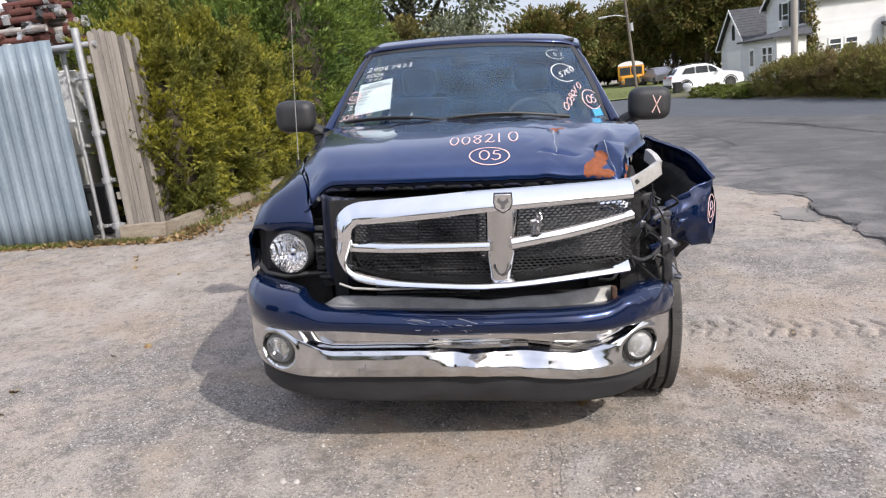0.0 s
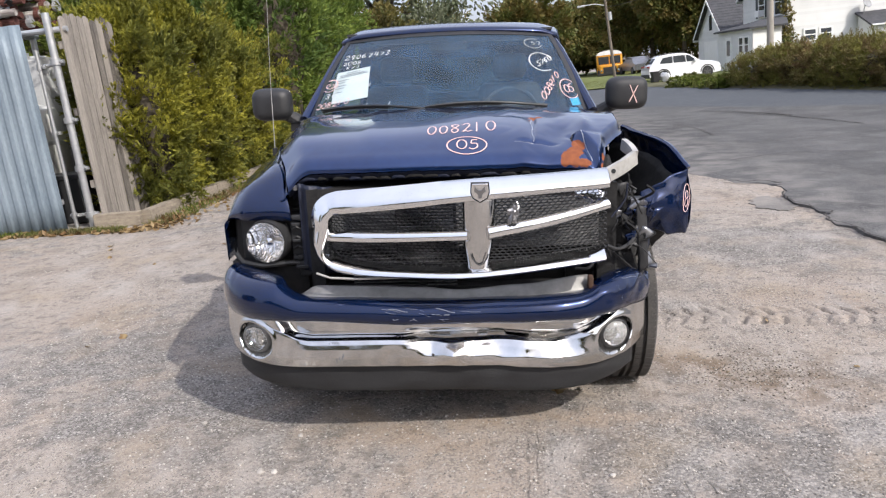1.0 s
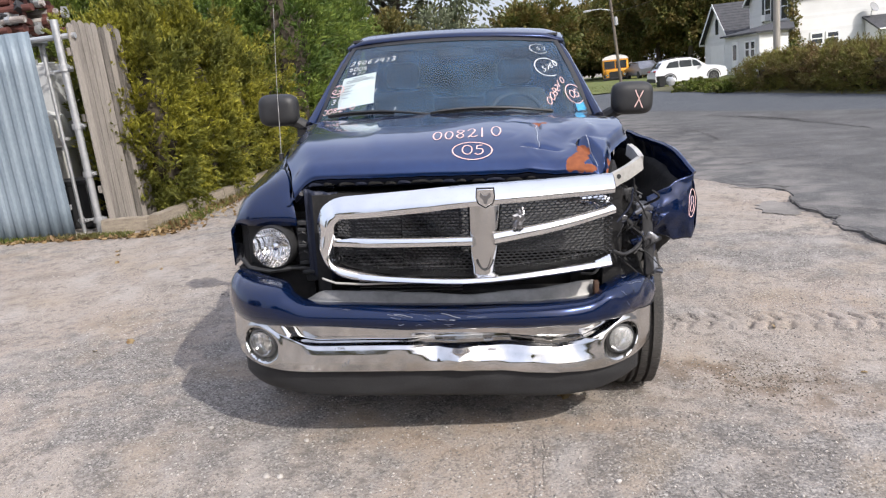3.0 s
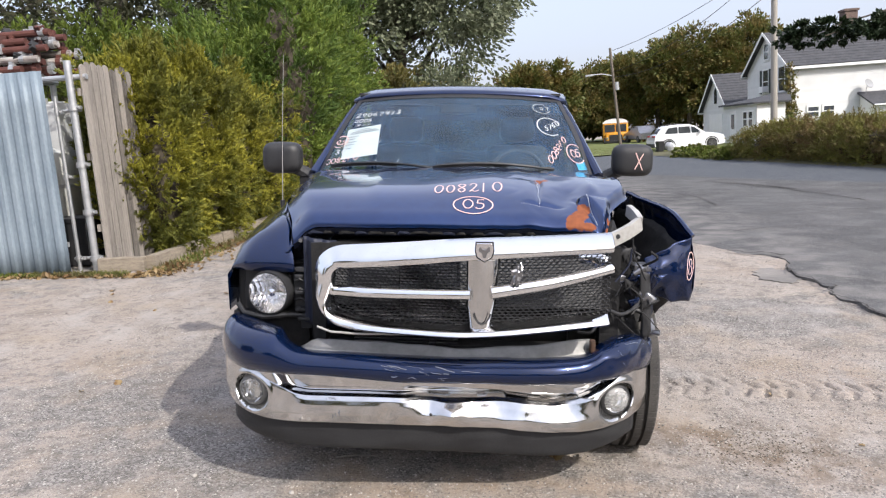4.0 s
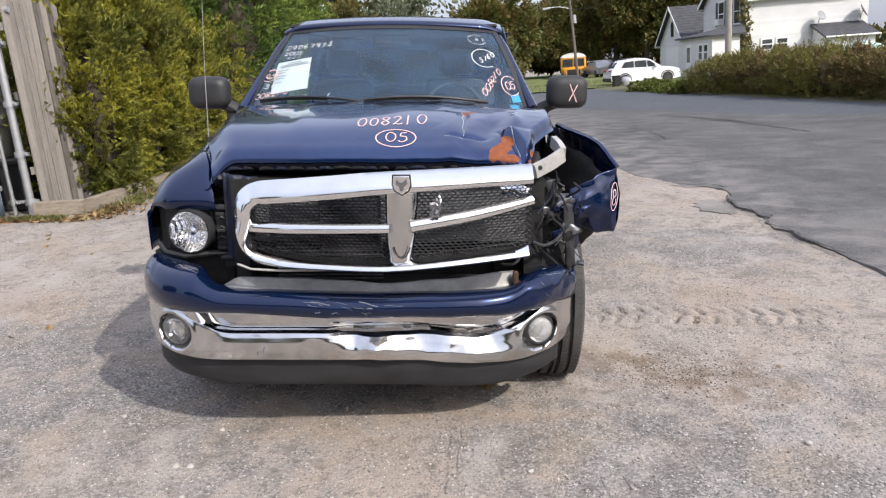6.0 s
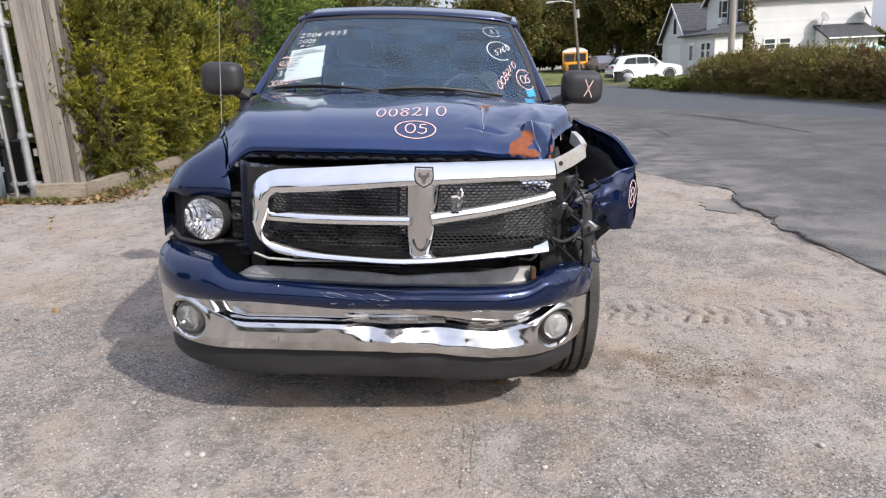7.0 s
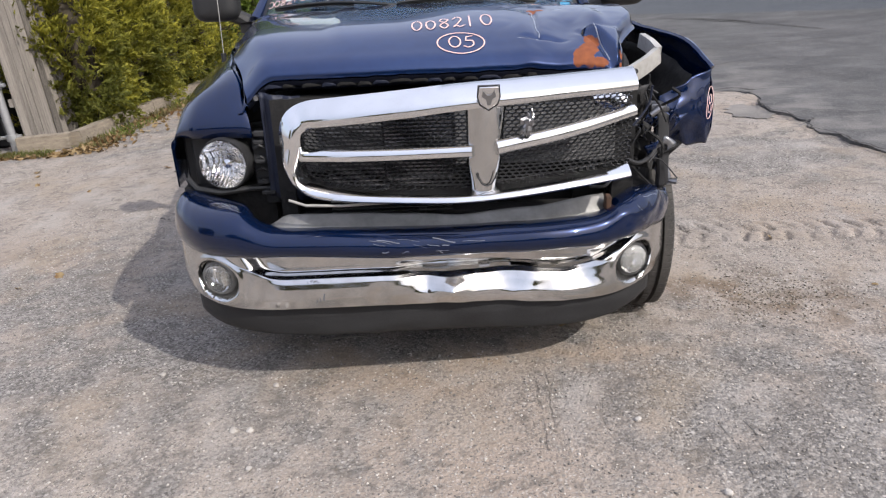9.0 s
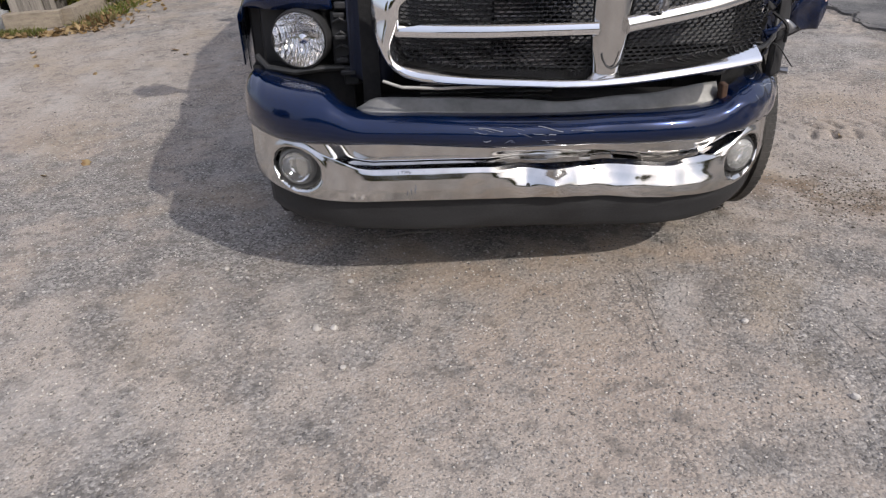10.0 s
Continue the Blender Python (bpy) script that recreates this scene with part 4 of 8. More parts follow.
crease = [(0.452 + 0.004 * math.sin(i * 0.9), 0.345 + i * 0.016) for i in range(20)]
# pale ribbons paint the highlights along the crease and the fold
M_CREASEGLINT = surface("crease_glint", (0.22, 0.26, 0.34), (0.40, 0.42, 0.46), rough=0.5)
part("crease_glint_line", ribbon([crease], on_hood, 0.0030), M_CREASEGLINT, hood, "pale painted glint along a crease", smooth=0)
part("crease_glint_line", ribbon([[(0.452 - 0.012 * i, 0.338 - 0.0025 * i + 0.004 * math.sin(i)) for i in range(8)]], on_hood, 0.0022), M_CREASEGLINT, hood, "pale painted glint along a crease", smooth=0)
part("crease_glint_line", ribbon([[(0.662 + 0.006 * i, 0.372 - 0.022 * i) for i in range(7)]], on_hood, 0.0040), M_CREASEGLINT, hood, "bright painted glint along the fold", smooth=0)
flange = Shape().grid(lambda u, v: (lambda y: Vector((-(hood_half(y) - 0.004 + 0.042 * v), y - 0.006 * v, hood_point(-1, 0.0).z * (1 - smoothstep(0.2, 0.5, y)) + (curve1([(0.25, 1.09), (0.5, 1.20), (0.9, 1.245), (1.6, 1.27)], y)) * smoothstep(0.2, 0.5, y) - 0.012 - 0.028 * v + 0.006 * math.sin(v * 7) + 0.005 * noise.noise(Vector((y * 14, v * 3, 2))))))(0.30 + 0.9 * u), 40, 8)
part("fender_flange", flange, M_PAINT, truck, smooth=40, thick=0.003)

# cowl and wipers
cw = Shape()
def cowl_pt(u, v):
    x = (u * 2 - 1) * 0.93
    return (x, 1.43 + (0.05 + 0.28 * (x / 0.93) ** 2) * v + 0.0, 1.352 - 0.012 * math.sin(v * math.pi) - 0.02 * (x / 0.93) ** 2)
cw.grid(cowl_pt, 40, 6)
part("cowl", cw, M_BLACK, truck)


# windscreen
def glass_pt(u, v):
    q = u * 2 - 1
    xb, xt = 0.900 * q, 0.705 * q
    yb, yt = 1.47 + 0.28 * q * q, 2.20 + 0.13 * q * q
    zb, zt = 1.348 - 0.012 * q * q, 1.868 - 0.030 * q * q
    bulge = 0.022 * math.sin(v * math.pi)
    return Vector((xb + (xt - xb) * v, yb + (yt - yb) * v - bulge * 0.6, zb + (zt - zb) * v + bulge))


ws = part("windscreen", Shape().grid(glass_pt, 30, 20), M_GLASS, truck, "dusty windscreen with tinted sky sheen and paint-pen writing", smooth=60)
ws.visible_shadow = False


def on_glass(a, b):
    p, q, r2 = glass_pt(a, b), glass_pt(a + 0.01, b), glass_pt(a, b + 0.01)
    n = (q - p).cross(r2 - p).normalized()
    return p, n


band = Shape().grid(lambda u, v: glass_pt(u, 0.925 + 0.075 * v) + Vector((0, -0.002, 0.003)), 30, 2)
part("sun_band", band, M_BLACK, truck)
for a, b in ((0.0, 0.022), (0.978, 1.0)):
    part("glass_border", Shape().grid(lambda u, v: glass_pt(a + (b - a) * u, v) + Vector((0, -0.002, 0.003)), 2, 16), M_BLACK, truck)
def gl_text(t, x0, y0, w, h, seed, **kw):
    return strokes_of(t, x0, y0, w, h, seed=seed, **kw)
def marks(name, strokes, place, width, mat, label):
    for stroke in strokes:
        part(name, ribbon([stroke], place, width), mat, ws, label, smooth=0)


WHITE_PEN, PINK_PEN = "white paint-pen numbers", "pink paint-pen numbers"
marks("white_digit", gl_text("29067473", 0.045, 0.66, 0.022, 0.060, 1, gap=1.2, rise=0.2), on_glass, 0.0050, M_CHALKW, WHITE_PEN)
marks("white_digit", gl_text("2005", 0.052, 0.585, 0.019, 0.045, 2, gap=1.1, rise=0.15), on_glass, 0.0046, M_CHALKW, WHITE_PEN)
marks("white_stroke", [[(0.075, 0.535), (0.088, 0.565)], [(0.075, 0.565), (0.088, 0.538)], [(0.10, 0.54), (0.112, 0.568)], [(0.122, 0.545), (0.13, 0.572)]], on_glass, 0.0042, M_CHALKW, "white paint-pen strokes")
marks("white_digit", gl_text("5760", 0.865, 0.485, 0.018, 0.070, 3, gap=1.0, rise=1.3), on_glass, 0.0050, M_CHALKW, WHITE_PEN)
marks("white_ring", [arc(0.888, 0.545, 0.050, 0.115, 20, 300, 26)], on_glass, 0.0055, M_CHALKW, "white paint-pen ring")
marks("white_ring", [arc(0.885, 0.80, 0.040, 0.07, 60, 330, 20)], on_glass, 0.0032, M_CHALKW, "faint white paint-pen ring")
marks("white_digit", gl_text("57", 0.875, 0.78, 0.02, 0.05, 9), on_glass, 0.0036, M_CHALKW, WHITE_PEN)
marks("white_digit", gl_text("30", 0.038, 0.20, 0.022, 0.05, 4, rise=0.2), on_glass, 0.0046, M_CHALKW, WHITE_PEN)
for a_, b_ in ((0.215, 0.10), (0.30, 0.11), (0.205, 0.315)):
    marks("white_stroke", [[(a_, b_), (a_ + 0.004, b_ + 0.035)]], on_glass, 0.0048, M_CHALKW, "short white paint-pen stroke")
marks("pink_digit", gl_text("008210", 0.842, 0.115, 0.018, 0.075, 5, gap=0.85, rise=2.6), on_glass, 0.0050, M_CHALK, PINK_PEN)
marks("pink_digit", gl_text("05", 0.934, 0.18, 0.022, 0.085, 6, gap=0.85, rise=0.6), on_glass, 0.0052, M_CHALK, PINK_PEN)
marks("pink_ring", [arc(0.954, 0.225, 0.032, 0.105, 80, 450, 24)], on_glass, 0.0052, M_CHALK, "pink paint-pen ring")
marks("pink_ring", [arc(0.040, 0.345, 0.030, 0.070, 40, 420, 22), arc(0.042, 0.36, 0.024, 0.05, 200, 500, 16)], on_glass, 0.0046, M_CHALK, "pink paint-pen ring")
marks("pink_digit", gl_text("05", 0.022, 0.32, 0.018, 0.045, 8), on_glass, 0.0046, M_CHALK, PINK_PEN)
marks("pink_digit", gl_text("008210", 0.018, 0.085, 0.021, 0.055, 7, gap=1.0, rise=0.5), on_glass, 0.0046, M_CHALK, PINK_PEN)
pp = Shape().grid(lambda u, v: glass_pt(0.072 + 0.139 * u - 0.032 * v, 0.150 + 0.36 * v + 0.06 * u) + Vector((0, 0.012, -0.006)), 8, 8)
paper = part("paper_sheet", pp, M_PAPER, ws, "white paper sheet stuck inside the glass")
ln = Shape()
for i, (v, a, b) in enumerate([(0.9, 0.3, 0.7), (0.84, 0.1, 0.9), (0.79, 0.1, 0.95), (0.68, 0.05, 0.4), (0.6, 0.05, 0.3), (0.5, 0.05, 0.35), (0.42, 0.05, 0.3), (0.3, 0.05, 0.25)]):
    ln.grid(lambda u, w: glass_pt(0.072 + 0.139 * (a + (b - a) * u) - 0.032 * v, 0.150 + 0.36 * (v + 0.022 * w) + 0.06 * (a + (b - a) * u)) + Vector((0, 0.009, -0.004)), 4, 1)
part("print_bar", ln, M_INK, paper, smooth=0)
part("inspection_sticker", Shape().grid(lambda u, v: glass_pt(0.944 + 0.036 * u, 0.05 + 0.078 * v + 0.01 * u) + Vector((0, 0.004, -0.002)), 2, 2), M_STICKER, ws, "small blue sticker")

for x0, x1, v1 in ((-0.08, -0.80, 0.06), (0.62, -0.12, 0.045)):
    arm = Shape()
    pts = [Vector((x0, 1.50 + 0.26 * (x0 / 0.9) ** 2, 1.375))]
    for i in range(1, 9):
        q = i / 8
        x = x0 + (x1 - x0) * q
        u = (x / 0.9 + 1) / 2
        pts.append(glass_pt(u, 0.02 + 0.055 * math.sin(q * math.pi * 0.85)) + Vector((0, -0.02, 0.022)))
    arm.tube(pts, [0.013] + [0.009] * 7 + [0.006], 6)
    wp = part("wiper", arm, M_BLACK, truck)
    bl = Shape()
    bl.tube([p + Vector((0, 0.008, -0.012)) for p in pts[3:]], 0.006, 5)
    part("wiper_blade", bl, M_RUBBER, wp)

# cab
roof = Shape().grid(lambda u, v: (lambda q, y0: Vector((0.755 * q, y0 + (4.12 - y0) * v, (1.872 + 0.066 * math.sin(min(1, v / 0.16) * math.pi / 2)) - 0.030 * q * q - 0.022 * smoothstep(0.80, 1.0, abs(q)) ** 1.5)))(u * 2 - 1, 2.18 + 0.13 * (u * 2 - 1) ** 2), 40, 24)
part("roof", roof, M_PAINT, truck, smooth=60, thick=0.02)
for sg in (-1, 1):
    ap = Shape()
    path = [Vector((sg * (0.915 - 0.205 * q), 1.735 + 0.60 * q, 1.325 + 0.515 * q)) for q in (0, 0.25, 0.5, 0.75, 0.90)]
    ap.tube(path, [0.036, 0.032, 0.030, 0.027, 0.014], 10)
    part("windscreen_pillar", ap, M_PAINT, truck)
    rl = Shape().tube([(sg * 0.722, 2.36, 1.812), (sg * 0.740, 2.6, 1.846), (sg * 0.745, 4.1, 1.846)], 0.032, 10)
    part("roof_rail", rl, M_PAINT, truck)

    def side(y0, y1, nm):
        s = Shape()
        sec = [(0.955, 0.46), (0.985, 0.62), (0.995, 0.90), (0.985, 1.12), (0.955, 1.25), (0.93, 1.262)]
        sec = [tuple(p) for p in spline(sec, 12)]
        s.grid(lambda u, v: (sg * sec[int(round(v * 12))][0], y0 + (y1 - y0) * u, sec[int(round(v * 12))][1]), 6, 12)
        return part(nm, s, M_PAINT, truck, smooth=50, thick=0.03)
    side(1.56, 2.78, "front_door")
    side(2.79, 4.10, "rear_door")
    for y0, y1, y2, y3, nm in ((1.86, 2.72, 2.42, 2.72, "front_side_glass"), (2.86, 3.98, 2.86, 3.88, "rear_side_glass")):
        g = Shape().add([(sg * 0.93, y0, 1.265), (sg * 0.93, y1, 1.265), (sg * 0.765, y3, 1.85), (sg * 0.765, y2, 1.85)], [(0, 1, 2, 3)])
        part(nm, g, M_SIDEGLASS, truck, smooth=0)
    for y0 in (2.79, 4.06):
        part("door_pillar", Shape().tube([(sg * 0.935, y0, 1.25), (sg * 0.76, y0, 1.87)], 0.04, 8), M_PAINT, truck)
    for y0 in (2.55, 3.85):
        part("door_handle", Shape().box((sg * 1.0 - 0.015, y0, 1.08), (sg * 1.0 + 0.015, y0 + 0.17, 1.12)), M_PAINT, truck, bevel=0.01)
    # load bed
    bd = Shape()
    bd.grid(lambda u, v: (sg * (0.985 - 0.02 * (2 * v - 1) ** 2), 4.16 + 1.62 * u, max(0.52, 0.42 + math.sqrt(max(0, 0.23 - (4.16 + 1.62 * u - 4.42) ** 2))) * (1 - v) + 1.30 * v), 30, 10)
    part("bed_side", bd, M_PAINT, truck, smooth=50, thick=0.06)
part("cab_back", Shape().box((-0.93, 4.07, 0.5), (0.93, 4.11, 1.28)).box((-0.93, 4.07, 1.28), (-0.45, 4.11, 1.84)).box((0.45, 4.07, 1.28), (0.93, 4.11, 1.84)).box((-0.93, 4.07, 1.72), (0.93, 4.11, 1.90)), M_PAINT, truck, smooth=0)
part("rear_window", Shape().add([(-0.45, 4.09, 1.28), (0.45, 4.09, 1.28), (0.45, 4.09, 1.72), (-0.45, 4.09, 1.72)], [(0, 1, 2, 3)]), M_REARGLASS, truck, smooth=0)
part("bed_floor", Shape().box((-0.93, 4.16, 0.72), (0.93, 5.76, 0.78)), M_DARK, truck)
part("tailgate", Shape().box((-0.93, 5.74, 0.66), (0.93, 5.80, 1.30)), M_PAINT, truck, bevel=0.02)
part("rear_bumper", Shape().box((-0.95, 5.80, 0.48), (0.95, 5.95, 0.68)), M_CHROME, truck, bevel=0.04)
part("cab_floor", Shape().box((-0.93, 1.5, 0.44), (0.93, 4.1, 0.52)), M_DARK, truck)
part("chassis", Shape().box((-0.48, 0.3, 0.40), (-0.36, 5.8, 0.56)).box((0.36, 0.3, 0.40), (0.48, 5.8, 0.56)).box((-0.75, 0.78, 0.34), (0.75, 0.92, 0.44)).box((-0.75, 4.35, 0.36), (0.75, 4.49, 0.46)), M_DARK, truck)
part("firewall", Shape().box((-0.93, 1.44, 0.5), (0.93, 1.5, 1.33)), M_DARK, truck)
# interior
part("dashboard", Shape().grid(lambda u, v: ((u * 2 - 1) * 0.88, 1.58 + 0.45 * v, 1.29 + 0.05 * math.sin(v * 2.4) - 0.02 * (u * 2 - 1) ** 2 + 0.03 * math.exp(-((u - 0.73) / 0.1) ** 2) * v), 24, 8).box((-0.88, 1.95, 0.75), (0.88, 2.03, 1.30)), M_DASH, truck)
sw = Shape()
ms_ = pose(0.42, 2.16, 1.30, 65, 0, 0)
sw.tube([ms_ @ Vector((0.19 * math.cos(a * math.tau / 28), 0.19 * math.sin(a * math.tau / 28), 0)) for a in range(29)], 0.016, 8, caps=False)
sw.box((-0.18, -0.03, -0.015), (0.18, 0.03, 0.01), ms_).box((-0.07, -0.09, -0.03), (0.07, 0.06, 0.02), ms_)
part("steering_wheel", sw, M_GREYPL, truck)
for sx in (-0.44, 0.44):
    st = part("front_seat", Shape().box((sx - 0.25, 2.35, 0.75), (sx + 0.25, 2.85, 0.95)).box((sx - 0.24, 2.80, 0.9), (sx + 0.24, 2.97, 1.50)), M_CLOTH, truck, bevel=0.06)
    part("headrest", Shape().box((sx - 0.13, 2.84, 1.53), (sx + 0.13, 2.95, 1.72)), M_CLOTH, st, bevel=0.05)
part("rear_seat", Shape().box((-0.8, 3.4, 0.75), (0.8, 3.85, 0.95)).box((-0.8, 3.82, 0.9), (0.8, 3.98, 1.42)), M_CLOTH, truck, bevel=0.05)
part("rear_view_mirror", Shape().box((-0.13, 2.20, 1.73), (0.13, 2.24, 1.80)), M_BLACK, truck, bevel=0.015)
part("headliner", Shape().box((-0.72, 2.35, 1.86), (0.72, 4.05, 1.875)), M_CLOTH, truck)

# wing mirrors
for sg in (-1, 1):
    mm = Shape()

    def fn(u, v):
        a, b = u * math.tau, (v - 0.5) * math.pi
        p = 0.52
        f = lambda t: math.copysign(abs(t) ** p, t)
        return (sg * 1.132 + 0.128 * f(math.cos(a)) * f(math.cos(b)), 1.79 + 0.085 * math.copysign(abs(math.sin(b)) ** 0.75, math.sin(b)), 1.430 + 0.103 * f(math.sin(a)) * f(math.cos(b)))
    mm.grid(fn, 40, 20)
    wm = part("wing_mirror", mm, M_BLACK, truck, "black plastic wing mirror", smooth=60)
    part("mirror_arm", Shape().tube([(sg * 0.95, 1.83, 1.30), (sg * 1.02, 1.82, 1.345), (sg * 1.08, 1.80, 1.37)], [0.05, 0.04, 0.04], 10), M_BLACK, wm)
    part("mirror_glass", Shape().box((sg * 1.132 - 0.10, 1.872, 1.35), (sg * 1.132 + 0.10, 1.878, 1.51)), M_REFLECT, wm, bevel=0.002)
    if sg > 0:
        part("cross_mark", ribbon(strokes_of("X", 1.125, 1.365, 0.07, 0.12, seed=2), lambda a, b: (Vector((a, 1.7035, b)), Vector((0, -1, 0))), 0.006), M_CHALK, wm, "pink paint-pen X", smooth=0)

# fender with the good headlight
def fender_pt(u, v):
    """u from the nose back to the door, v from the hood's edge over the crown and down the flank."""
    y = 0.275 + 1.30 * u ** 1.35
    full = curve1([(0.275, 1.075), (0.45, 1.115), (0.7, 1.165), (1.0, 1.205), (1.6, 1.245)], y)
    k = math.sqrt(max(0, 1 - max(0, (0.43 - y) / 0.155) ** 2))
    base = 0.965
    zin = hood_point(-1, 0.0).z * 0 + curve1([(0.275, 1.10), (0.5, 1.19), (0.9, 1.235), (1.6, 1.27)], y)
    xin = hood_half(y) + 0.012
    sec = [(xin, zin - 0.05), (xin + 0.004, zin), (xin + (0.86 - xin) * 0.55, (zin + full) / 2 + 0.012), (0.88, full - 0.002), (0.945, full - 0.055), (0.978, full - 0.16), (0.988, 0.93), (0.985, 0.80)]
    zb = 0.40 + math.sqrt(max(0.0, 0.47 ** 2 - (y - 0.86) ** 2))
    lowest = max(0.76 if y < 0.5 else 0.48, zb if abs(y - 0.86) < 0.47 else 0)
    sec[-1] = (0.985, min(lowest, 0.88))
    m = FEND_N
    x, z = spline(sec, m)[int(round(v * m))]
    if z > base and x < 0.975:
        z = base + (z - base) * k
    bulge = 0.035 * math.exp(-((y - 0.86) / 0.5) ** 2) * smoothstep(0.9, 0.985, x)
    nose = 0.03 * (x - 0.66) / 0.3 * (1 - k)
    return Vector((-(x + bulge), y + nose + 0.06 * smoothstep(0.86, 0.985, x) * (1 - smoothstep(0.3, 0.6, y)), z))


FEND_N = 28
part("front_fender", Shape().grid(fender_pt, 40, FEND_N), M_PAINT, truck, "undamaged dark-blue front fender", smooth=60, thick=0.004)
an = part("antenna", Shape().tube([(-0.985, 1.25, 1.18), (-0.975, 1.25, 1.6), (-0.955, 1.25, 2.03)], [0.0022, 0.0014, 0.0011], 6), M_WHITEPLASTIC, truck, "thin whip antenna")
part("antenna_base", Shape().tube([(-0.985, 1.25, 1.15), (-0.985, 1.25, 1.20)], 0.014, 8), M_BLACK, an)

# headlight and its black carrier
HC = Vector((-0.772, 0.275, 0.868))
hb = Shape()
hb.box((-0.925, 0.38, 0.755), (-0.60, 0.43, 0.965)).box((-0.972, 0.43, 0.70), (-0.60, 0.47, 1.0))
part("headlight_carrier", hb, M_BLACK, truck, bevel=0.01)
mh = Matrix.Translation(HC) @ pose(0, 0, 0, 90, 0, -8)
def bowl(u, v):
    r, a = 0.092 * u, v * math.tau
    x, y = r * math.cos(a), r * math.sin(a)
    return mh @ Vector((x, y, -0.072 + 0.092 * u ** 2.2 + 0.0045 * math.sin(x * 420) * (1 - 0.5 * u) + 0.003 * math.sin(math.floor(y * 45) * 2.4)))
head = part("headlight", Shape().grid(bowl, 26, 96), M_REFLECT, truck, "round clear headlight with fluted reflector", smooth=40)
part("bulb_shield", Shape().lathe([(0.0, 0.008), (0.018, 0.0), (0.020, -0.03), (0.012, -0.05)], 16, mh @ pose(0.01, 0.0, 0.0)), M_REFLECT, head)
lens = part("lens", Shape().lathe([(0.094, 0.018), (0.085, 0.032), (0.06, 0.045), (0.03, 0.051), (0.0, 0.053)], 40, mh), M_LENS, head, smooth=60)
lens.visible_shadow = False
part("headlight_bezel", Shape().lathe([(0.104, -0.06), (0.102, 0.0), (0.099, 0.018), (0.095, 0.019), (0.092, 0.0)], 40, mh), M_BLACK, head)
br = Shape()
br.box((-0.665, 0.30, 0.76), (-0.60, 0.36, 0.955)).box((-0.655, 0.27, 0.78), (-0.61, 0.31, 0.80)).box((-0.655, 0.27, 0.86), (-0.61, 0.31, 0.88)).box((-0.655, 0.27, 0.935), (-0.61, 0.31, 0.955))
br.box((-0.595, 0.30, 0.70), (-0.565, 0.38, 1.12)).box((-0.63, 0.28, 0.70), (-0.575, 0.34, 0.77))
part("headlight_bracket", br, M_BLACK, truck, bevel=0.006)
lr = Shape().tube([(-0.94, 0.33, 0.80), (-0.90, 0.30, 0.765), (-0.80, 0.27, 0.755), (-0.70, 0.275, 0.765), (-0.60, 0.30, 0.76)], 0.012, 8)
part("headlight_lower_rim", lr, M_BLACK, truck)

# radiator and supports behind the grille
part("radiator", Shape().box((-0.50, 0.20, 0.84), (0.72, 0.24, 1.06)), M_RADIATOR, truck)
fin = Shape().box((-0.36, 0.16, 0.68), (0.10, 0.172, 0.684)).mesh("condenser_fin", M_ALLOY, 0)
for i in range(24):
    part("condenser_fin", fin, None, truck).location.z = i * 0.0155
part("radiator_frame", Shape().box((-0.56, 0.22, 1.06), (0.80, 0.34, 1.11)).box((-0.56, 0.22, 0.58), (-0.50, 0.30, 1.06)).box((0.72, 0.22, 0.58), (0.80, 0.34, 1.06)).box((-0.56, 0.20, 0.56), (0.80, 0.30, 0.66)).box((-0.03, 0.17, 0.66), (0.0, 0.2, 1.06)).box((-0.9, 0.42, 0.5), (0.9, 0.46, 0.98)), M_DARK, truck)
part("inner_wing", Shape().box((-0.70, 0.44, 0.5), (-0.55, 1.5, 1.08)).box((0.55, 0.5, 0.5), (0.72, 1.5, 1.08)).box((-0.55, 0.6, 0.6), (0.55, 1.3, 1.0)), M_DARK, truck)

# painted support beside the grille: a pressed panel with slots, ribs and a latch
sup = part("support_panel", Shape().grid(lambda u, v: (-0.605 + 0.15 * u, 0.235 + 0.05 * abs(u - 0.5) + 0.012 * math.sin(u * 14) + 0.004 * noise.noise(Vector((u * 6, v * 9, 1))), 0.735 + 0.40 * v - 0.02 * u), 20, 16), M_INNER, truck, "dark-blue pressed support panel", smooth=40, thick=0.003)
for k2 in range(6):
    part("panel_slot", Shape().box((-0.545, 0.222, 0.80 + 0.05 * k2), (-0.512 - 0.006 * (k2 % 2), 0.245, 0.822 + 0.05 * k2)), M_BLACK, sup, bevel=0.004)
for k2 in range(4):
    part("panel_rib", Shape().tube([(-0.655, 0.285, 0.785 + 0.045 * k2), (-0.63, 0.272, 0.80 + 0.045 * k2), (-0.605, 0.28, 0.785 + 0.045 * k2)], 0.006, 6), M_BLACK, sup)
for lo_, hi_ in (((-0.645, 0.262, 0.968), (-0.60, 0.29, 0.99)), ((-0.64, 0.255, 0.742), (-0.585, 0.28, 0.758))):
    part("panel_clip", Shape().box(lo_, hi_), M_GREYPL, sup, bevel=0.004)

# grille, torn loose and shifted
def gyl(x):
    return -0.165 + 0.20 * ((x - 0.21) / 0.64) ** 2


grille = part("grille", Shape(), M_CHROME, truck, "chrome crosshair grille torn loose and tilted")
def bar(pts, prof, n=24, name="chrome_bar", mat=None, scale=None):
    path = [Vector(p) for p in spline(pts, n)]
    sc = None
    if scale:
        sc = [float(q[0]) for q in spline([(a,) for a in scale], n)]
    return part(name, Shape().sweep(path, prof, scale=sc), mat or M_CHROME, grille, smooth=40)


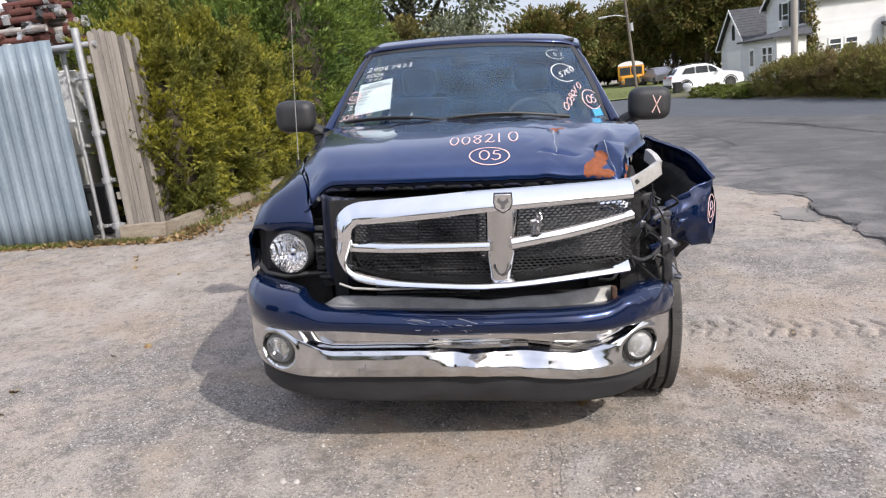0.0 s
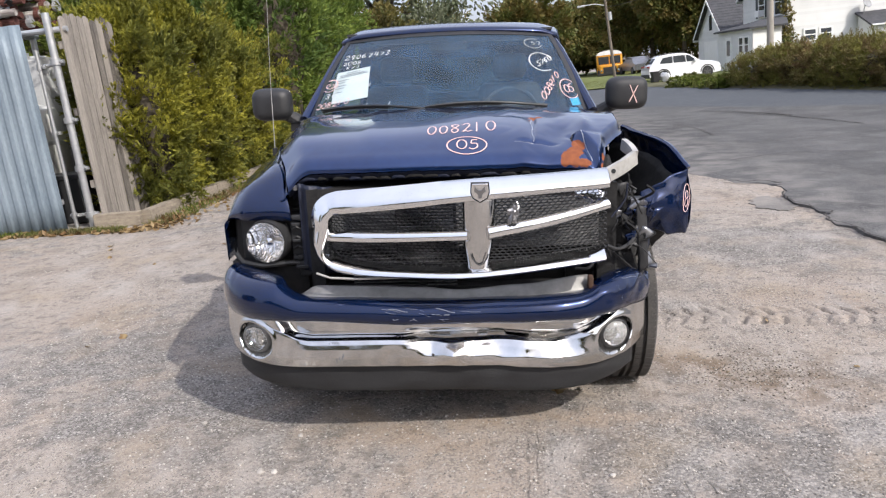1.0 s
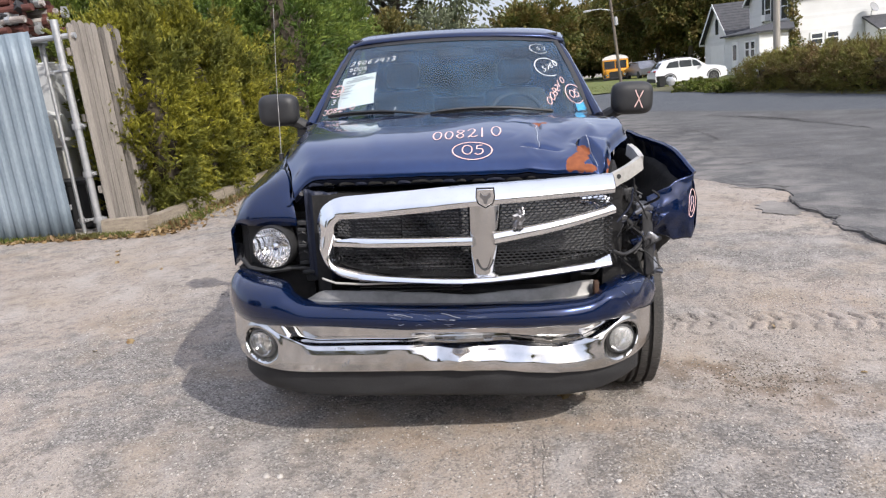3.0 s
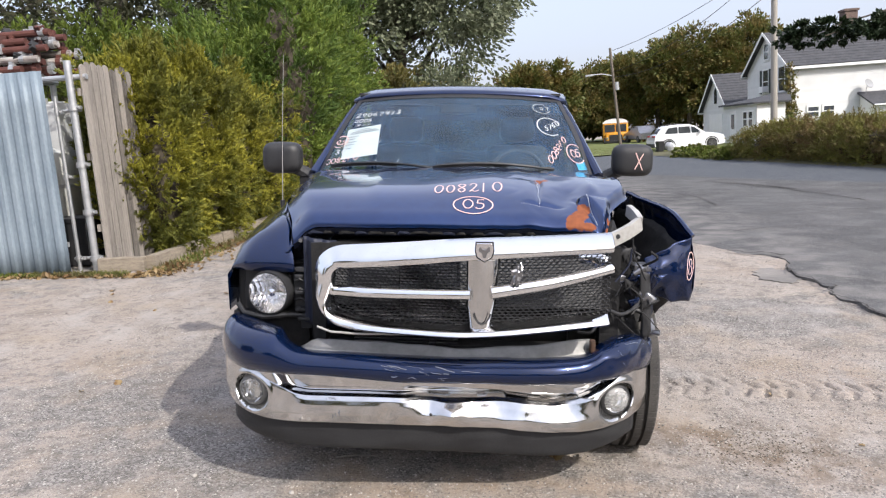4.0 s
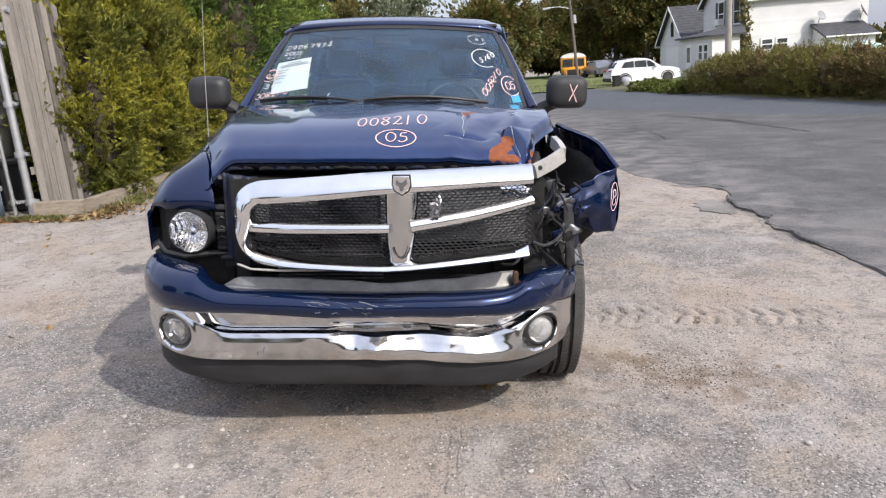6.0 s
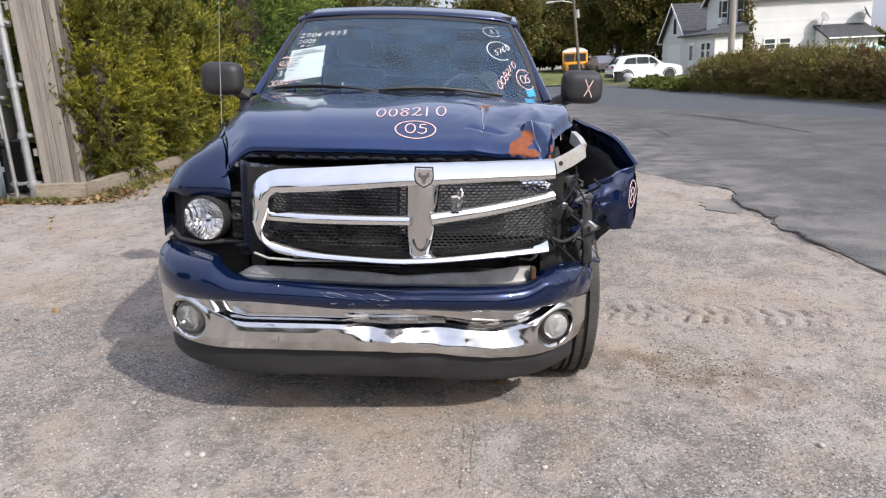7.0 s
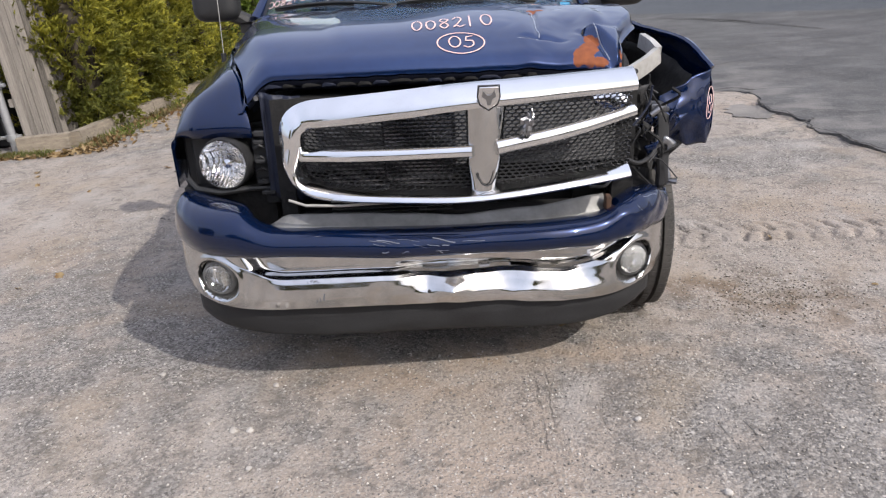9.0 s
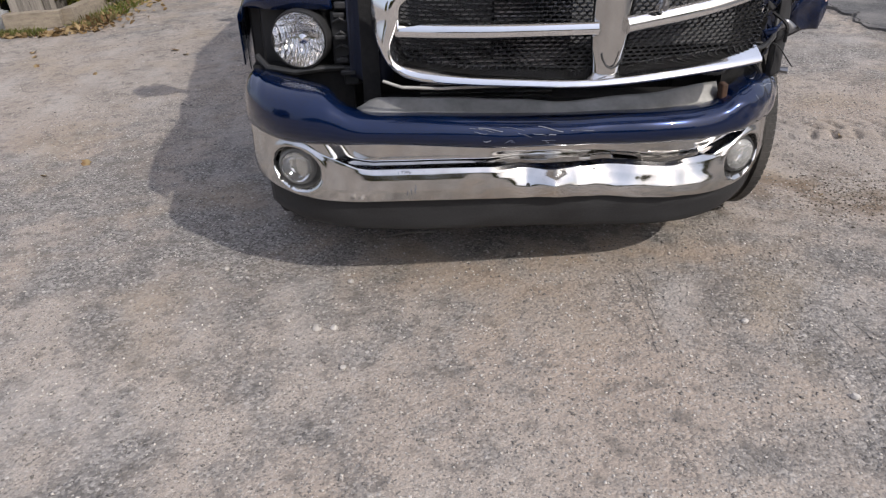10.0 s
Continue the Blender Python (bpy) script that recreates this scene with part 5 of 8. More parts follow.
ROUND = [(-0.5, 0.36), (0.1, 0.5), (0.42, 0.28), (0.5, 0.0), (0.42, -0.3), (0.1, -0.5), (-0.5, -0.36)]
bar([(-0.43, gyl(-0.42) + 0.012, 0.938), (-0.2, gyl(-0.2) + 0.005, 0.955), (0.162, gyl(0.16), 0.975)], ROUND, 20, "cross_bar", scale=[0.05, 0.046, 0.042])
bar([(0.240, gyl(0.24), 0.984), (0.48, gyl(0.48) + 0.005, 1.020), (0.72, gyl(0.72) + 0.01, 1.062)], ROUND, 20, "cross_bar", scale=[0.052, 0.05, 0.04])
# surround: one chromed moulding from the torn top end round the good side to the torn bottom end
RIM = [(0.718, 1.171, 0.077), (0.461, 1.168, 0.077), (0.155, 1.154, 0.083), (-0.057, 1.131, 0.090), (-0.324, 1.097, 0.094), (-0.400, 1.083, 0.094), (-0.444, 1.058, 0.098), (-0.463, 1.024, 0.096), (-0.467, 0.985, 0.095), (-0.463, 0.925, 0.086), (-0.450, 0.878, 0.070), (-0.427, 0.844, 0.062), (-0.385, 0.825, 0.062), (-0.291, 0.820, 0.056), (-0.073, 0.827, 0.050), (0.150, 0.832, 0.050), (0.465, 0.855, 0.054), (0.709, 0.864, 0.054)]
RIM_PROFILE = [(-0.060, 0.36), (-0.045, 0.44), (-0.012, 0.26), (0.018, 0.02), (0.031, -0.13), (0.034, -0.30), (0.028, -0.46), (0.010, -0.50), (-0.05, -0.50)]
RIM_LOWER = [(-0.05, 0.50), (0.010, 0.50), (0.028, 0.44), (0.034, 0.32), (0.032, 0.18), (0.020, 0.02), (-0.010, -0.24), (-0.035, -0.44), (-0.050, -0.42)]
def rim_shape():
    path = spline(RIM, 110)
    n, pts = len(RIM_PROFILE), []
    for i, (x, z, w) in enumerate(path):
        d = path[min(i + 1, 110)] - path[max(i - 1, 0)]
        nx, nz = d[1], -d[0]
        q = math.hypot(nx, nz)
        nx, nz = nx / q, nz / q
        y0 = gyl(max(-0.42, x))
        k_ = 1 - smoothstep(0.85, 0.99, z)
        prof = [(a * (1 - k_) + c * k_, b * (1 - k_) + e * k_) for (a, b), (c, e) in zip(RIM_PROFILE, RIM_LOWER)]
        pts += [(x + nx * b * w, y0 - a, z + nz * b * w) for a, b in prof]
    faces = [(i * n + k, i * n + (k + 1) % n, (i + 1) * n + (k + 1) % n, (i + 1) * n + k) for i in range(110) for k in range(n)]
    return Shape().add(pts, faces + [tuple(range(n)), tuple(range(110 * n, 111 * n))[::-1]])
part("surround", rim_shape(), M_CHROME, grille, "chrome surround, torn off at one end", smooth=50)
# centre shield post
cp_ = Shape()
def post(u, v):
    z = 1.118 - 0.280 * u
    half = 0.064 - 0.012 * u - 0.010 * smoothstep(0.6, 1.0, u)
    q = v * 2 - 1
    return (0.208 + q * half - 0.012 * u, gyl(0.21) - 0.028 * (1 - abs(q) ** 3) + 0.02, z)
cp_.grid(post, 40, 18)
part("centre_post", cp_, M_DIMCHROME, grille, smooth=60, thick=0.02)
sg_ = Shape()
gro = [(0.172, 0.905), (0.176, 0.89), (0.190, 0.868), (0.205, 0.862), (0.220, 0.868), (0.234, 0.89), (0.238, 0.905)]
sg_.tube([(x, gyl(0.21) - 0.016 + 0.02 * abs(x - 0.205) / 0.05 * 0.4, z) for x, z in gro], 0.003, 6)
part("post_groove", sg_, M_BLACK, grille)
em = Shape().prism([(-0.030, 0.034), (0.030, 0.034), (0.033, 0.0), (0.026, -0.022), (0.0, -0.040), (-0.026, -0.022), (-0.033, 0.0)], 0.012, pose(0.212, gyl(0.21) - 0.062, 1.155, 14, 0, 0))
part("emblem_rim", Shape().prism([(-0.034, 0.038), (0.034, 0.038), (0.037, 0.0), (0.029, -0.026), (0.0, -0.045), (-0.029, -0.026), (-0.037, 0.0)], 0.008, pose(0.212, gyl(0.21) - 0.057, 1.155, 14, 0, 0)), M_BLACK, grille, smooth=0)
emb = part("emblem_shield", em, M_CHROME, grille, "small shield badge", bevel=0.002)
part("emblem_relief", Shape().prism([(-0.018, 0.022), (-0.006, 0.008), (0.006, 0.008), (0.018, 0.022), (0.022, 0.004), (0.009, -0.006), (0.006, -0.024), (-0.006, -0.024), (-0.009, -0.006), (-0.022, 0.004)], 0.006, pose(0.212, gyl(0.21) - 0.067, 1.155, 14, 0, 0)), M_ALLOY, emb, smooth=0)


def honeycomb(x0, x1, zlo, zhi):
    """Wire hexagons between two heights (functions of x)."""
    s = Shape()
    W_, H_ = 0.0235, 0.0152
    for row in range(60):
        z = 0.78 + row * H_ * 0.76
        off = (row % 2) * W_ / 2
        x = x0 + off
        while x < x1:
            if zlo(x) < z < zhi(x):
                o = [(x + W_ / 2 * 1.0 * a, z + H_ / 2 * b) for a, b in ((1, 0.5), (0, 1), (-1, 0.5), (-1, -0.5), (0, -1), (1, -0.5))]
                i_ = [(x + (px - x) * 0.82, z + (pz - z) * 0.80) for px, pz in o]
                yy = gyl(x) + 0.035
                s.add([(a, yy, b) for a, b in o] + [(a, yy - 0.004, b) for a, b in i_] + [(a, yy + 0.010, b) for a, b in i_], [(k2, (k2 + 1) % 6, 6 + (k2 + 1) % 6, 6 + k2) for k2 in range(6)] + [(6 + k2, 6 + (k2 + 1) % 6, 12 + (k2 + 1) % 6, 12 + k2) for k2 in range(6)])
            x += W_
    return s


part("mesh_insert", honeycomb(-0.42, 0.15, lambda x: 0.945 + 0.05 * (x + 0.42), lambda x: 1.10 + 0.02 * x), M_MESH, grille, smooth=0)
part("mesh_insert", honeycomb(-0.42, 0.16, lambda x: 0.845, lambda x: 0.945 + 0.05 * (x + 0.42)), M_MESH, grille, smooth=0)
part("mesh_insert", honeycomb(0.26, 0.71, lambda x: 0.985 + 0.17 * (x - 0.25), lambda x: 1.13), M_MESH, grille, smooth=0)
part("mesh_insert", honeycomb(0.25, 0.715, lambda x: 0.856 + 0.05 * (x - 0.25), lambda x: 0.98 + 0.17 * (x - 0.25)), M_MESH, grille, smooth=0)
def clip_pt(u, v):
    a, b = u * math.tau, (v - 0.5) * math.pi
    q = Vector((math.cos(a) * math.cos(b), math.sin(a) * math.cos(b), math.sin(b)))
    k = 1 + 0.9 * noise.noise(q * 2.3 + Vector((4, 1, 2)))
    return Vector((0.338 + q.x * 0.017 * k + 0.010 * q.z, gyl(0.33) - 0.022 + q.y * 0.014 * k, 1.062 + q.z * 0.034 * k))


part("loose_clip", Shape().grid(clip_pt, 22, 12), M_ALLOY, grille, "torn silver clip hanging in the mesh", smooth=20)

# bumper
def bump_y(x):
    a = abs(x)
    y = -0.095 + 0.34 * max(0, (a - 0.57) / 0.41) ** 2.6
    if x > 0:
        y += 0.11 * smoothstep(0.35, 0.95, x)
    return y


def settle(p):
    """The bumper sits a little flatter and further back than its plain curve."""
    x, y, z = p
    a = min(1.0, abs(x))
    d = -0.055 + 0.29 * (a / 0.965) ** 4.8 + 0.03 * smoothstep(0.35, 0.95, x) - bump_y(x)
    return Vector((x + (x - 0.2) * 0.4 * d, y + d, z - 0.42 * d))


def sag(x):
    return -0.045 * smoothstep(0.1, 0.95, x)


FOGS = [(-0.764, 0.512), (0.778, 0.474)]


def chrome_pt(u, v):
    x = -0.965 + 1.93 * u
    e = smoothstep(0.50, 0.85, abs(x))
    xc = 0.545 + 0.10 * smoothstep(0.45, 0.9, v)
    blend = 0.035 if x < 0 else 0.075
    step = 1 - smoothstep(xc - blend, xc + blend, abs(x) if x < 0 else abs(x) * 0.84)
    rows = [(0.385, 0.402, 0.045, 0.04), (0.40, 0.415, 0.012, 0.012), (0.445, 0.470, -0.006, -0.006), (0.482, 0.535, -0.004, 0.0), (0.505, 0.585, 0.002, 0.004), (0.519, 0.610, 0.014, 0.006), (0.526, 0.625, 0.034, 0.008), (0.528, 0.635, 0.064, 0.010), (0.59, 0.65, 0.060, 0.012), (0.635, 0.668, 0.050, 0.016), (0.642, 0.676, 0.07, 0.03)]
    k = v * (len(rows) - 1)
    i = min(len(rows) - 2, int(k))
    q = k - i
    z_c, z_e, o_c, o_e = [rows[i][j] * (1 - q) + rows[i + 1][j] * q for j in range(4)]
    z = z_c + (z_e - z_c) * e + sag(x)
    o = o_c * step + o_e * (1 - step)
    y = bump_y(x) + o
    d = smoothstep(-0.35, 0.05, x) * (1 - smoothstep(0.62, 0.75, x))
    if z < 0.548 + sag(x):
        zr = z - sag(x)
        y += d * (0.012 * noise.noise(Vector((x * 5, z * 7, 3))) + 0.0055 * noise.noise(Vector((x * 13, z * 18, 1))))
        y += 0.046 * smoothstep(-0.14, 0.04, x) * (1 - smoothstep(0.55, 0.68, x)) * smoothstep(0.400, 0.525, zr) * (1 + 0.4 * noise.noise(Vector((x * 6, 4, 1))))
        y -= 0.040 * max(0, 1 - abs(x - 0.085) / 0.085) * max(0, 1 - abs(zr - 0.46) / 0.07)
        y += 0.012 * math.exp(-((x + 0.18) / 0.030) ** 2 - ((zr - 0.45) / 0.025) ** 2)
        z += 0.009 * d * noise.noise(Vector((x * 7, 0.3, 6))) * smoothstep(0.45, 0.54, z)
    else:
        y += 0.003 * d * noise.noise(Vector((x * 5, z * 7, 11)))
        fold = 0.585 + sag(x) + 0.02 * noise.noise(Vector((x * 5, 1, 4)))
        y -= 0.007 * smoothstep(0.02, 0.2, x) * (1 - smoothstep(0.60, 0.68, x)) * math.exp(-abs(z - fold) / 0.014)
    for fx, fz in FOGS:
        rr = math.hypot((x - fx) * 0.92, z - fz)
        if rr < 0.12:
            y += 0.055 * (1 - smoothstep(0.066, 0.082, rr)) - 0.007 * math.exp(-((rr - 0.088) / 0.012) ** 2)
    y += 0.0012 * noise.noise(Vector((x * 11, z * 11, 0)))
    return settle((x, y, z))


cooler = part("oil_cooler", Shape().box((-0.138, -0.018, 0.858), (0.112, -0.008, 1.078)), M_GREYPL, truck, "bare metal oil cooler behind the grille")
for k2 in range(17):
    part("cooler_fin", Shape().box((-0.13, -0.045, 0.865 + 0.0125 * k2), (0.10, -0.02, 0.870 + 0.0125 * k2)), M_ALLOY, cooler)

bumper = part("front_bumper", Shape().grid(chrome_pt, 260, 72), M_DIMCHROME, truck, "dented chrome front bumper", smooth=75)
bumper.modifiers.new("thickness", "SOLIDIFY").thickness = 0.003


COVER_TOP = [(-0.975, 0.715), (-0.95, 0.762), (-0.90, 0.782), (-0.809, 0.790), (-0.70, 0.786), (-0.645, 0.774), (-0.612, 0.745), (-0.575, 0.718), (-0.525, 0.702), (-0.325, 0.694), (0.083, 0.682), (0.285, 0.686), (0.483, 0.688), (0.60, 0.690), (0.655, 0.700), (0.704, 0.725), (0.783, 0.737), (0.88, 0.712), (0.97, 0.65)]
COVER_LOW = [(-0.975, 0.585), (-0.93, 0.592), (-0.841, 0.601), (-0.663, 0.611), (-0.491, 0.611), (-0.327, 0.601), (-0.123, 0.589), (0.285, 0.591), (0.485, 0.589), (0.621, 0.586), (0.701, 0.588), (0.85, 0.575), (0.97, 0.535)]
COVER = spline([(0.05, 0.040), (0.0, 0.004), (0.20, -0.019), (0.50, -0.026), (0.80, -0.014), (0.97, 0.014), (1.0, 0.05), (0.96, 0.10)], 28)


def cover_pt(u, v):
    x = -0.975 + 1.965 * u
    zb, zt = curve2(COVER_LOW, x), curve2(COVER_TOP, x)
    vi = min(27, int(v * 28))
    f, o = COVER[vi] * (1 - v * 28 + vi) + COVER[vi + 1] * (v * 28 - vi)
    z = zb + (zt - zb) * f
    y = bump_y(x) + o * (1 + 1.2 * smoothstep(0.12, 0.22, zt - zb)) + 0.012 * smoothstep(0.12, 0.2, zt - zb)
    d = smoothstep(-0.3, 0.1, x)
    torn = smoothstep(0.62, 0.78, x)
    y += (0.002 + 0.007 * d) * noise.noise(Vector((x * 6, z * 10, 7)))
    y += torn * (0.016 * (abs(noise.noise(Vector((x * 11, z * 13, 4)))) - 0.2) + 0.008 * noise.noise(Vector((x * 25, z * 25, 4))))
    z += torn * 0.020 * noise.noise(Vector((x * 14, 2, 7))) * v + 0.014 * abs(noise.noise(Vector((x * 20, 1, 3)))) * smoothstep(0.78, 0.95, -x) * v
    return settle((x, y, z))


M_COVER = surface("bumper_paint", BLUE1, BLUE2, scale=3, rough=0.22, metal=0.5, coat=1.0, bump=0.04, bump_scale=22, spec=0.12)
part("bumper_cover", Shape().grid(cover_pt, 160, 28), M_COVER, bumper, "scratched dark-blue bumper top cover", smooth=60, thick=0.004)
M_SCRATCH = surface("scratched_bumper_paint", (0.10, 0.11, 0.14), (0.26, 0.27, 0.30), rough=0.6)
sc_r = random.Random(21)
for i in range(22):
    a, b = sc_r.uniform(0.37, 0.56), sc_r.uniform(0.30, 0.58)
    if i > 13:
        a, b = (sc_r.uniform(0.86, 0.965), sc_r.uniform(0.35, 0.9)) if i > 16 else (sc_r.uniform(0.07, 0.16), sc_r.uniform(0.78, 0.9))
    L_, fq, wv = sc_r.choice((0.006, 0.012, 0.022, 0.04)), sc_r.uniform(-0.012, 0.006), sc_r.uniform(0, 6)
    stroke = [(min(0.99, a + L_ * q / 7), b + fq * q + 0.007 * math.sin(q * 0.8 + wv)) for q in range(8)]
    part("scratch", ribbon([stroke], lambda a, b: (Vector(cover_pt(a, max(0, min(1, b)))), Vector((0, -1, 0.25))), sc_r.choice((0.0009, 0.0014, 0.003))), M_SCRATCH, bumper, "pale scratches in the paint", smooth=0)
for i in range(9):
    a, b = 0.285 + sc_r.uniform(-0.012, 0.012) + 0.012 * (i > 4), 0.40 if i < 5 else 0.18
    b += sc_r.uniform(-0.03, 0.03)
    part("scuff", ribbon([[(a + 0.0012 * q * sc_r.uniform(-1, 1), b + 0.012 * q) for q in range(5)]], lambda a, b: (Vector(chrome_pt(a, b)), Vector((0, -1, 0.1))), 0.0022), M_SCRATCH, bumper, "pale scuff on the chrome", smooth=0)
pad = Shape().grid(lambda u, v: settle((-0.565 + 1.225 * u, bump_y(-0.565 + 1.225 * u) + 0.075 + 0.05 * v + 0.002 * noise.noise(Vector((u * 9, v, 2))), curve2(COVER_TOP, max(-0.5, min(0.6, -0.565 + 1.225 * u))) - 0.004 + (0.040 - 0.012 * smoothstep(0.25, 0.6, u) + 0.028 * smoothstep(0.55, 1.0, u)) * v * smoothstep(-0.01, 0.06, u) + 0.006 * noise.noise(Vector((u * 8, 3, 2))) * v)), 50, 6)
part("bumper_pad", pad, M_SATIN, bumper, "dull silver bumper top strip", thick=0.006)
val = Shape()
def val_pt(u, v):
    x = -0.90 + 1.79 * u
    e = smoothstep(0.45, 0.9, abs(x))
    z_c, z_e, o = spline([(0.405, 0.425, 0.045), (0.35, 0.385, 0.042), (0.285, 0.325, 0.05), (0.264, 0.306, 0.07), (0.268, 0.312, 0.12)], 14)[int(round(v * 14))]
    return settle((x, bump_y(x) + o + 0.004 * noise.noise(Vector((x * 8, v * 2, 1))), z_c + (z_e - z_c) * e + sag(x) * 0.8 + 0.006 * noise.noise(Vector((x * 6, v, 5)))))
val.grid(val_pt, 90, 14)
part("valance", val, M_VALANCE, bumper, "scuffed dark-grey plastic lower valance", smooth=60, thick=0.005)
for fx, fz in FOGS:
    yy = bump_y(fx) + 0.035
    mf = Matrix.Translation(settle((fx, yy, fz))) @ pose(0, 0, 0, 90, 0, -16 if fx < 0 else 18)
    fg = part("fog_light", Shape().lathe([(0, -0.03), (0.03, -0.025), (0.052, 0.0), (0.056, 0.01)], 32, mf), M_REFLECT, bumper, "round clear fog light", smooth=60)
    ln_ = part("lens", Shape().lathe([(0.058, 0.006), (0.05, 0.016), (0.03, 0.024), (0, 0.027)], 32, mf), glass("fog_lens", (0.9, 0.9, 0.9), rough=0.12, dust_sheen=0.25 if fx > 0 else 0.12, film=(0.7, 0.7, 0.68)), fg, smooth=60)
    ln_.visible_shadow = False
    part("fog_bezel", Shape().lathe([(0.078, -0.03), (0.066, 0.006), (0.058, 0.01), (0.056, 0.0)], 32, mf), M_SATIN if fx < 0 else M_BLACK, fg)
for x, z in ((-0.175, 0.455), (0.0, 0.452), (0.115, 0.462)):
    y0 = bump_y(x)
    part("bolt_hole", Shape().tube([settle((x, y0 + (0.002 if x > -0.1 else 0.014), z)), settle((x, y0 + 0.05, z))], 0.006, 8), M_BLACK, bumper)
tr = Shape().tube([(-0.48, -0.02, 0.795), (-0.42, -0.035, 0.778), (-0.3, -0.05, 0.776), (-0.1, -0.02, 0.772)], 0.005, 8)
part("grille_trim_strip", tr, M_WHITEPLASTIC, truck, "bent pale trim strip below the grille")
part("bumper_bracket", Shape().box((-0.955, 0.31, 0.40), (-0.60, 0.36, 0.77)), M_DARK, truck)
part("bumper_bracket", Shape().box((0.60, 0.37, 0.38), (0.93, 0.42, 0.70)), M_DARK, truck)
part("bumper_beam", Shape().box((-0.62, 0.10, 0.46), (0.62, 0.20, 0.64)), M_DARK, truck)

# torn fender and corner on the other side
def wrinkle(p, a=0.014):
    """Dents and sharp folds in crushed sheet metal."""
    q = Vector(p)
    f = lambda o: 1.1 * noise.noise(q * 6 + o) + 1.6 * (abs(noise.noise(q * 11 + o)) - 0.25)
    return q + Vector((f(Vector((0, 0, 0))), f(Vector((5, 0, 0))), 0.6 * f(Vector((0, 7, 0))))) * a


FLANK_TOP = [(0.985, 1.60, 1.255), (1.00, 1.25, 1.25), (0.99, 1.0, 1.285), (1.05, 0.78, 1.245), (1.115, 0.58, 1.215), (1.165, 0.47, 1.13)]
FLANK_BOT = [(0.99, 1.60, 0.50), (1.00, 1.33, 0.52), (1.03, 1.10, 0.80), (1.09, 0.82, 0.86), (1.150, 0.58, 0.83), (1.173, 0.465, 0.826)]
FACE_TOP = [(1.165, 0.47, 1.13), (1.12, 0.43, 1.115), (1.03, 0.40, 1.08), (0.94, 0.40, 1.035)]
FACE_BOT = [(1.173, 0.465, 0.826), (1.10, 0.45, 0.822), (1.02, 0.44, 0.85), (0.94, 0.43, 0.87)]
def sheet(top, bot, nu, nv, belly, amp):
    T, B = spline(top, nu), spline(bot, nu)
    def fn(u, v):
        i = int(round(u * nu))
        p = Vector(T[i]).lerp(Vector(B[i]), v)
        return wrinkle(p + Vector(belly) * math.sin(v * math.pi), amp)
    return Shape().grid(fn, nu, nv)


tf = part("torn_fender", sheet(FLANK_TOP, FLANK_BOT, 60, 34, (0.02, 0, 0), 0.009), M_PAINT, truck, "crumpled dark-blue fender bent outward", smooth=50, thick=0.004)
part("folded_panel", sheet(FACE_TOP, FACE_BOT, 44, 40, (0, -0.04, 0.0), 0.015), M_PAINT, tf, smooth=50, thick=0.004)
FOLD_IN = [(1.165, 0.47, 1.13), (1.115, 0.58, 1.215), (1.05, 0.78, 1.25), (0.96, 1.0, 1.285)]
lip = Shape().tube([wrinkle(Vector(p), 0.01) for p in spline(FOLD_IN, 20)], 0.014, 7)
part("torn_lip", lip, M_PAINT, tf)
part("fender_liner", sheet([(1.13, 0.52, 1.10), (1.05, 0.75, 1.17), (0.93, 1.05, 1.2)], [(0.96, 0.55, 0.72), (0.92, 0.8, 0.72), (0.88, 1.1, 0.75)], 14, 12, (-0.05, 0.03, 0), 0.02), M_DARK, truck, smooth=50, thick=0.004)
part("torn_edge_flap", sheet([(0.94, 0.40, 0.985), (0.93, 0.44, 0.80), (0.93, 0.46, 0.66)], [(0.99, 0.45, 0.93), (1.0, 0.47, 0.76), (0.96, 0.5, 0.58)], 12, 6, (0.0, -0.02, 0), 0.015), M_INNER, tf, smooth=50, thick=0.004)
part("liner_edge", sheet([(1.12, 0.475, 0.835), (1.02, 0.46, 0.86), (0.94, 0.45, 0.88)], [(1.10, 0.55, 0.815), (1.03, 0.55, 0.74), (0.95, 0.52, 0.67)], 12, 8, (0, 0.01, 0), 0.008), M_DARK, truck, smooth=50, thick=0.004)
wbm = Shape()
wbm.sweep(spline([(0.748, 0.165, 1.150), (0.82, 0.215, 1.178), (0.882, 0.27, 1.208)], 8), [(-0.010, 0.030), (0.010, 0.030), (0.014, 0.0), (0.010, -0.030), (-0.010, -0.030)])
wbm.sweep(spline([(0.882, 0.27, 1.212), (0.876, 0.335, 1.232), (0.858, 0.41, 1.252)], 8), [(-0.012, 0.026), (0.012, 0.026), (0.012, -0.026), (-0.012, -0.026)])
wb = part("headlight_mount", wbm, M_WHITEPLASTIC, truck, "broken pale headlight mount sticking out", smooth=30)
part("mount_hole", Shape().tube([(0.772, 0.160, 1.166), (0.772, 0.180, 1.166)], 0.010, 10), M_BLACK, wb)
part("strut", Shape().sweep([(0.925, 0.30, 0.985), (0.93, 0.31, 0.8), (0.935, 0.32, 0.66)], [(-0.01, 0.02), (0.012, 0.02), (0.012, -0.02), (-0.01, -0.02)]), M_GREYPL, truck, "bare grey corner strut", bevel=0.004)
part("torn_plate", sheet([(0.885, 0.235, 1.0), (0.905, 0.235, 1.002), (0.93, 0.245, 0.99)], [(0.915, 0.265, 0.70), (0.935, 0.265, 0.705), (0.955, 0.275, 0.72)], 8, 20, (0, -0.008, 0), 0.006), M_GREYPL, truck, "bent grey metal plate hanging at the crushed corner", smooth=40, thick=0.003)
dj = random.Random(12)
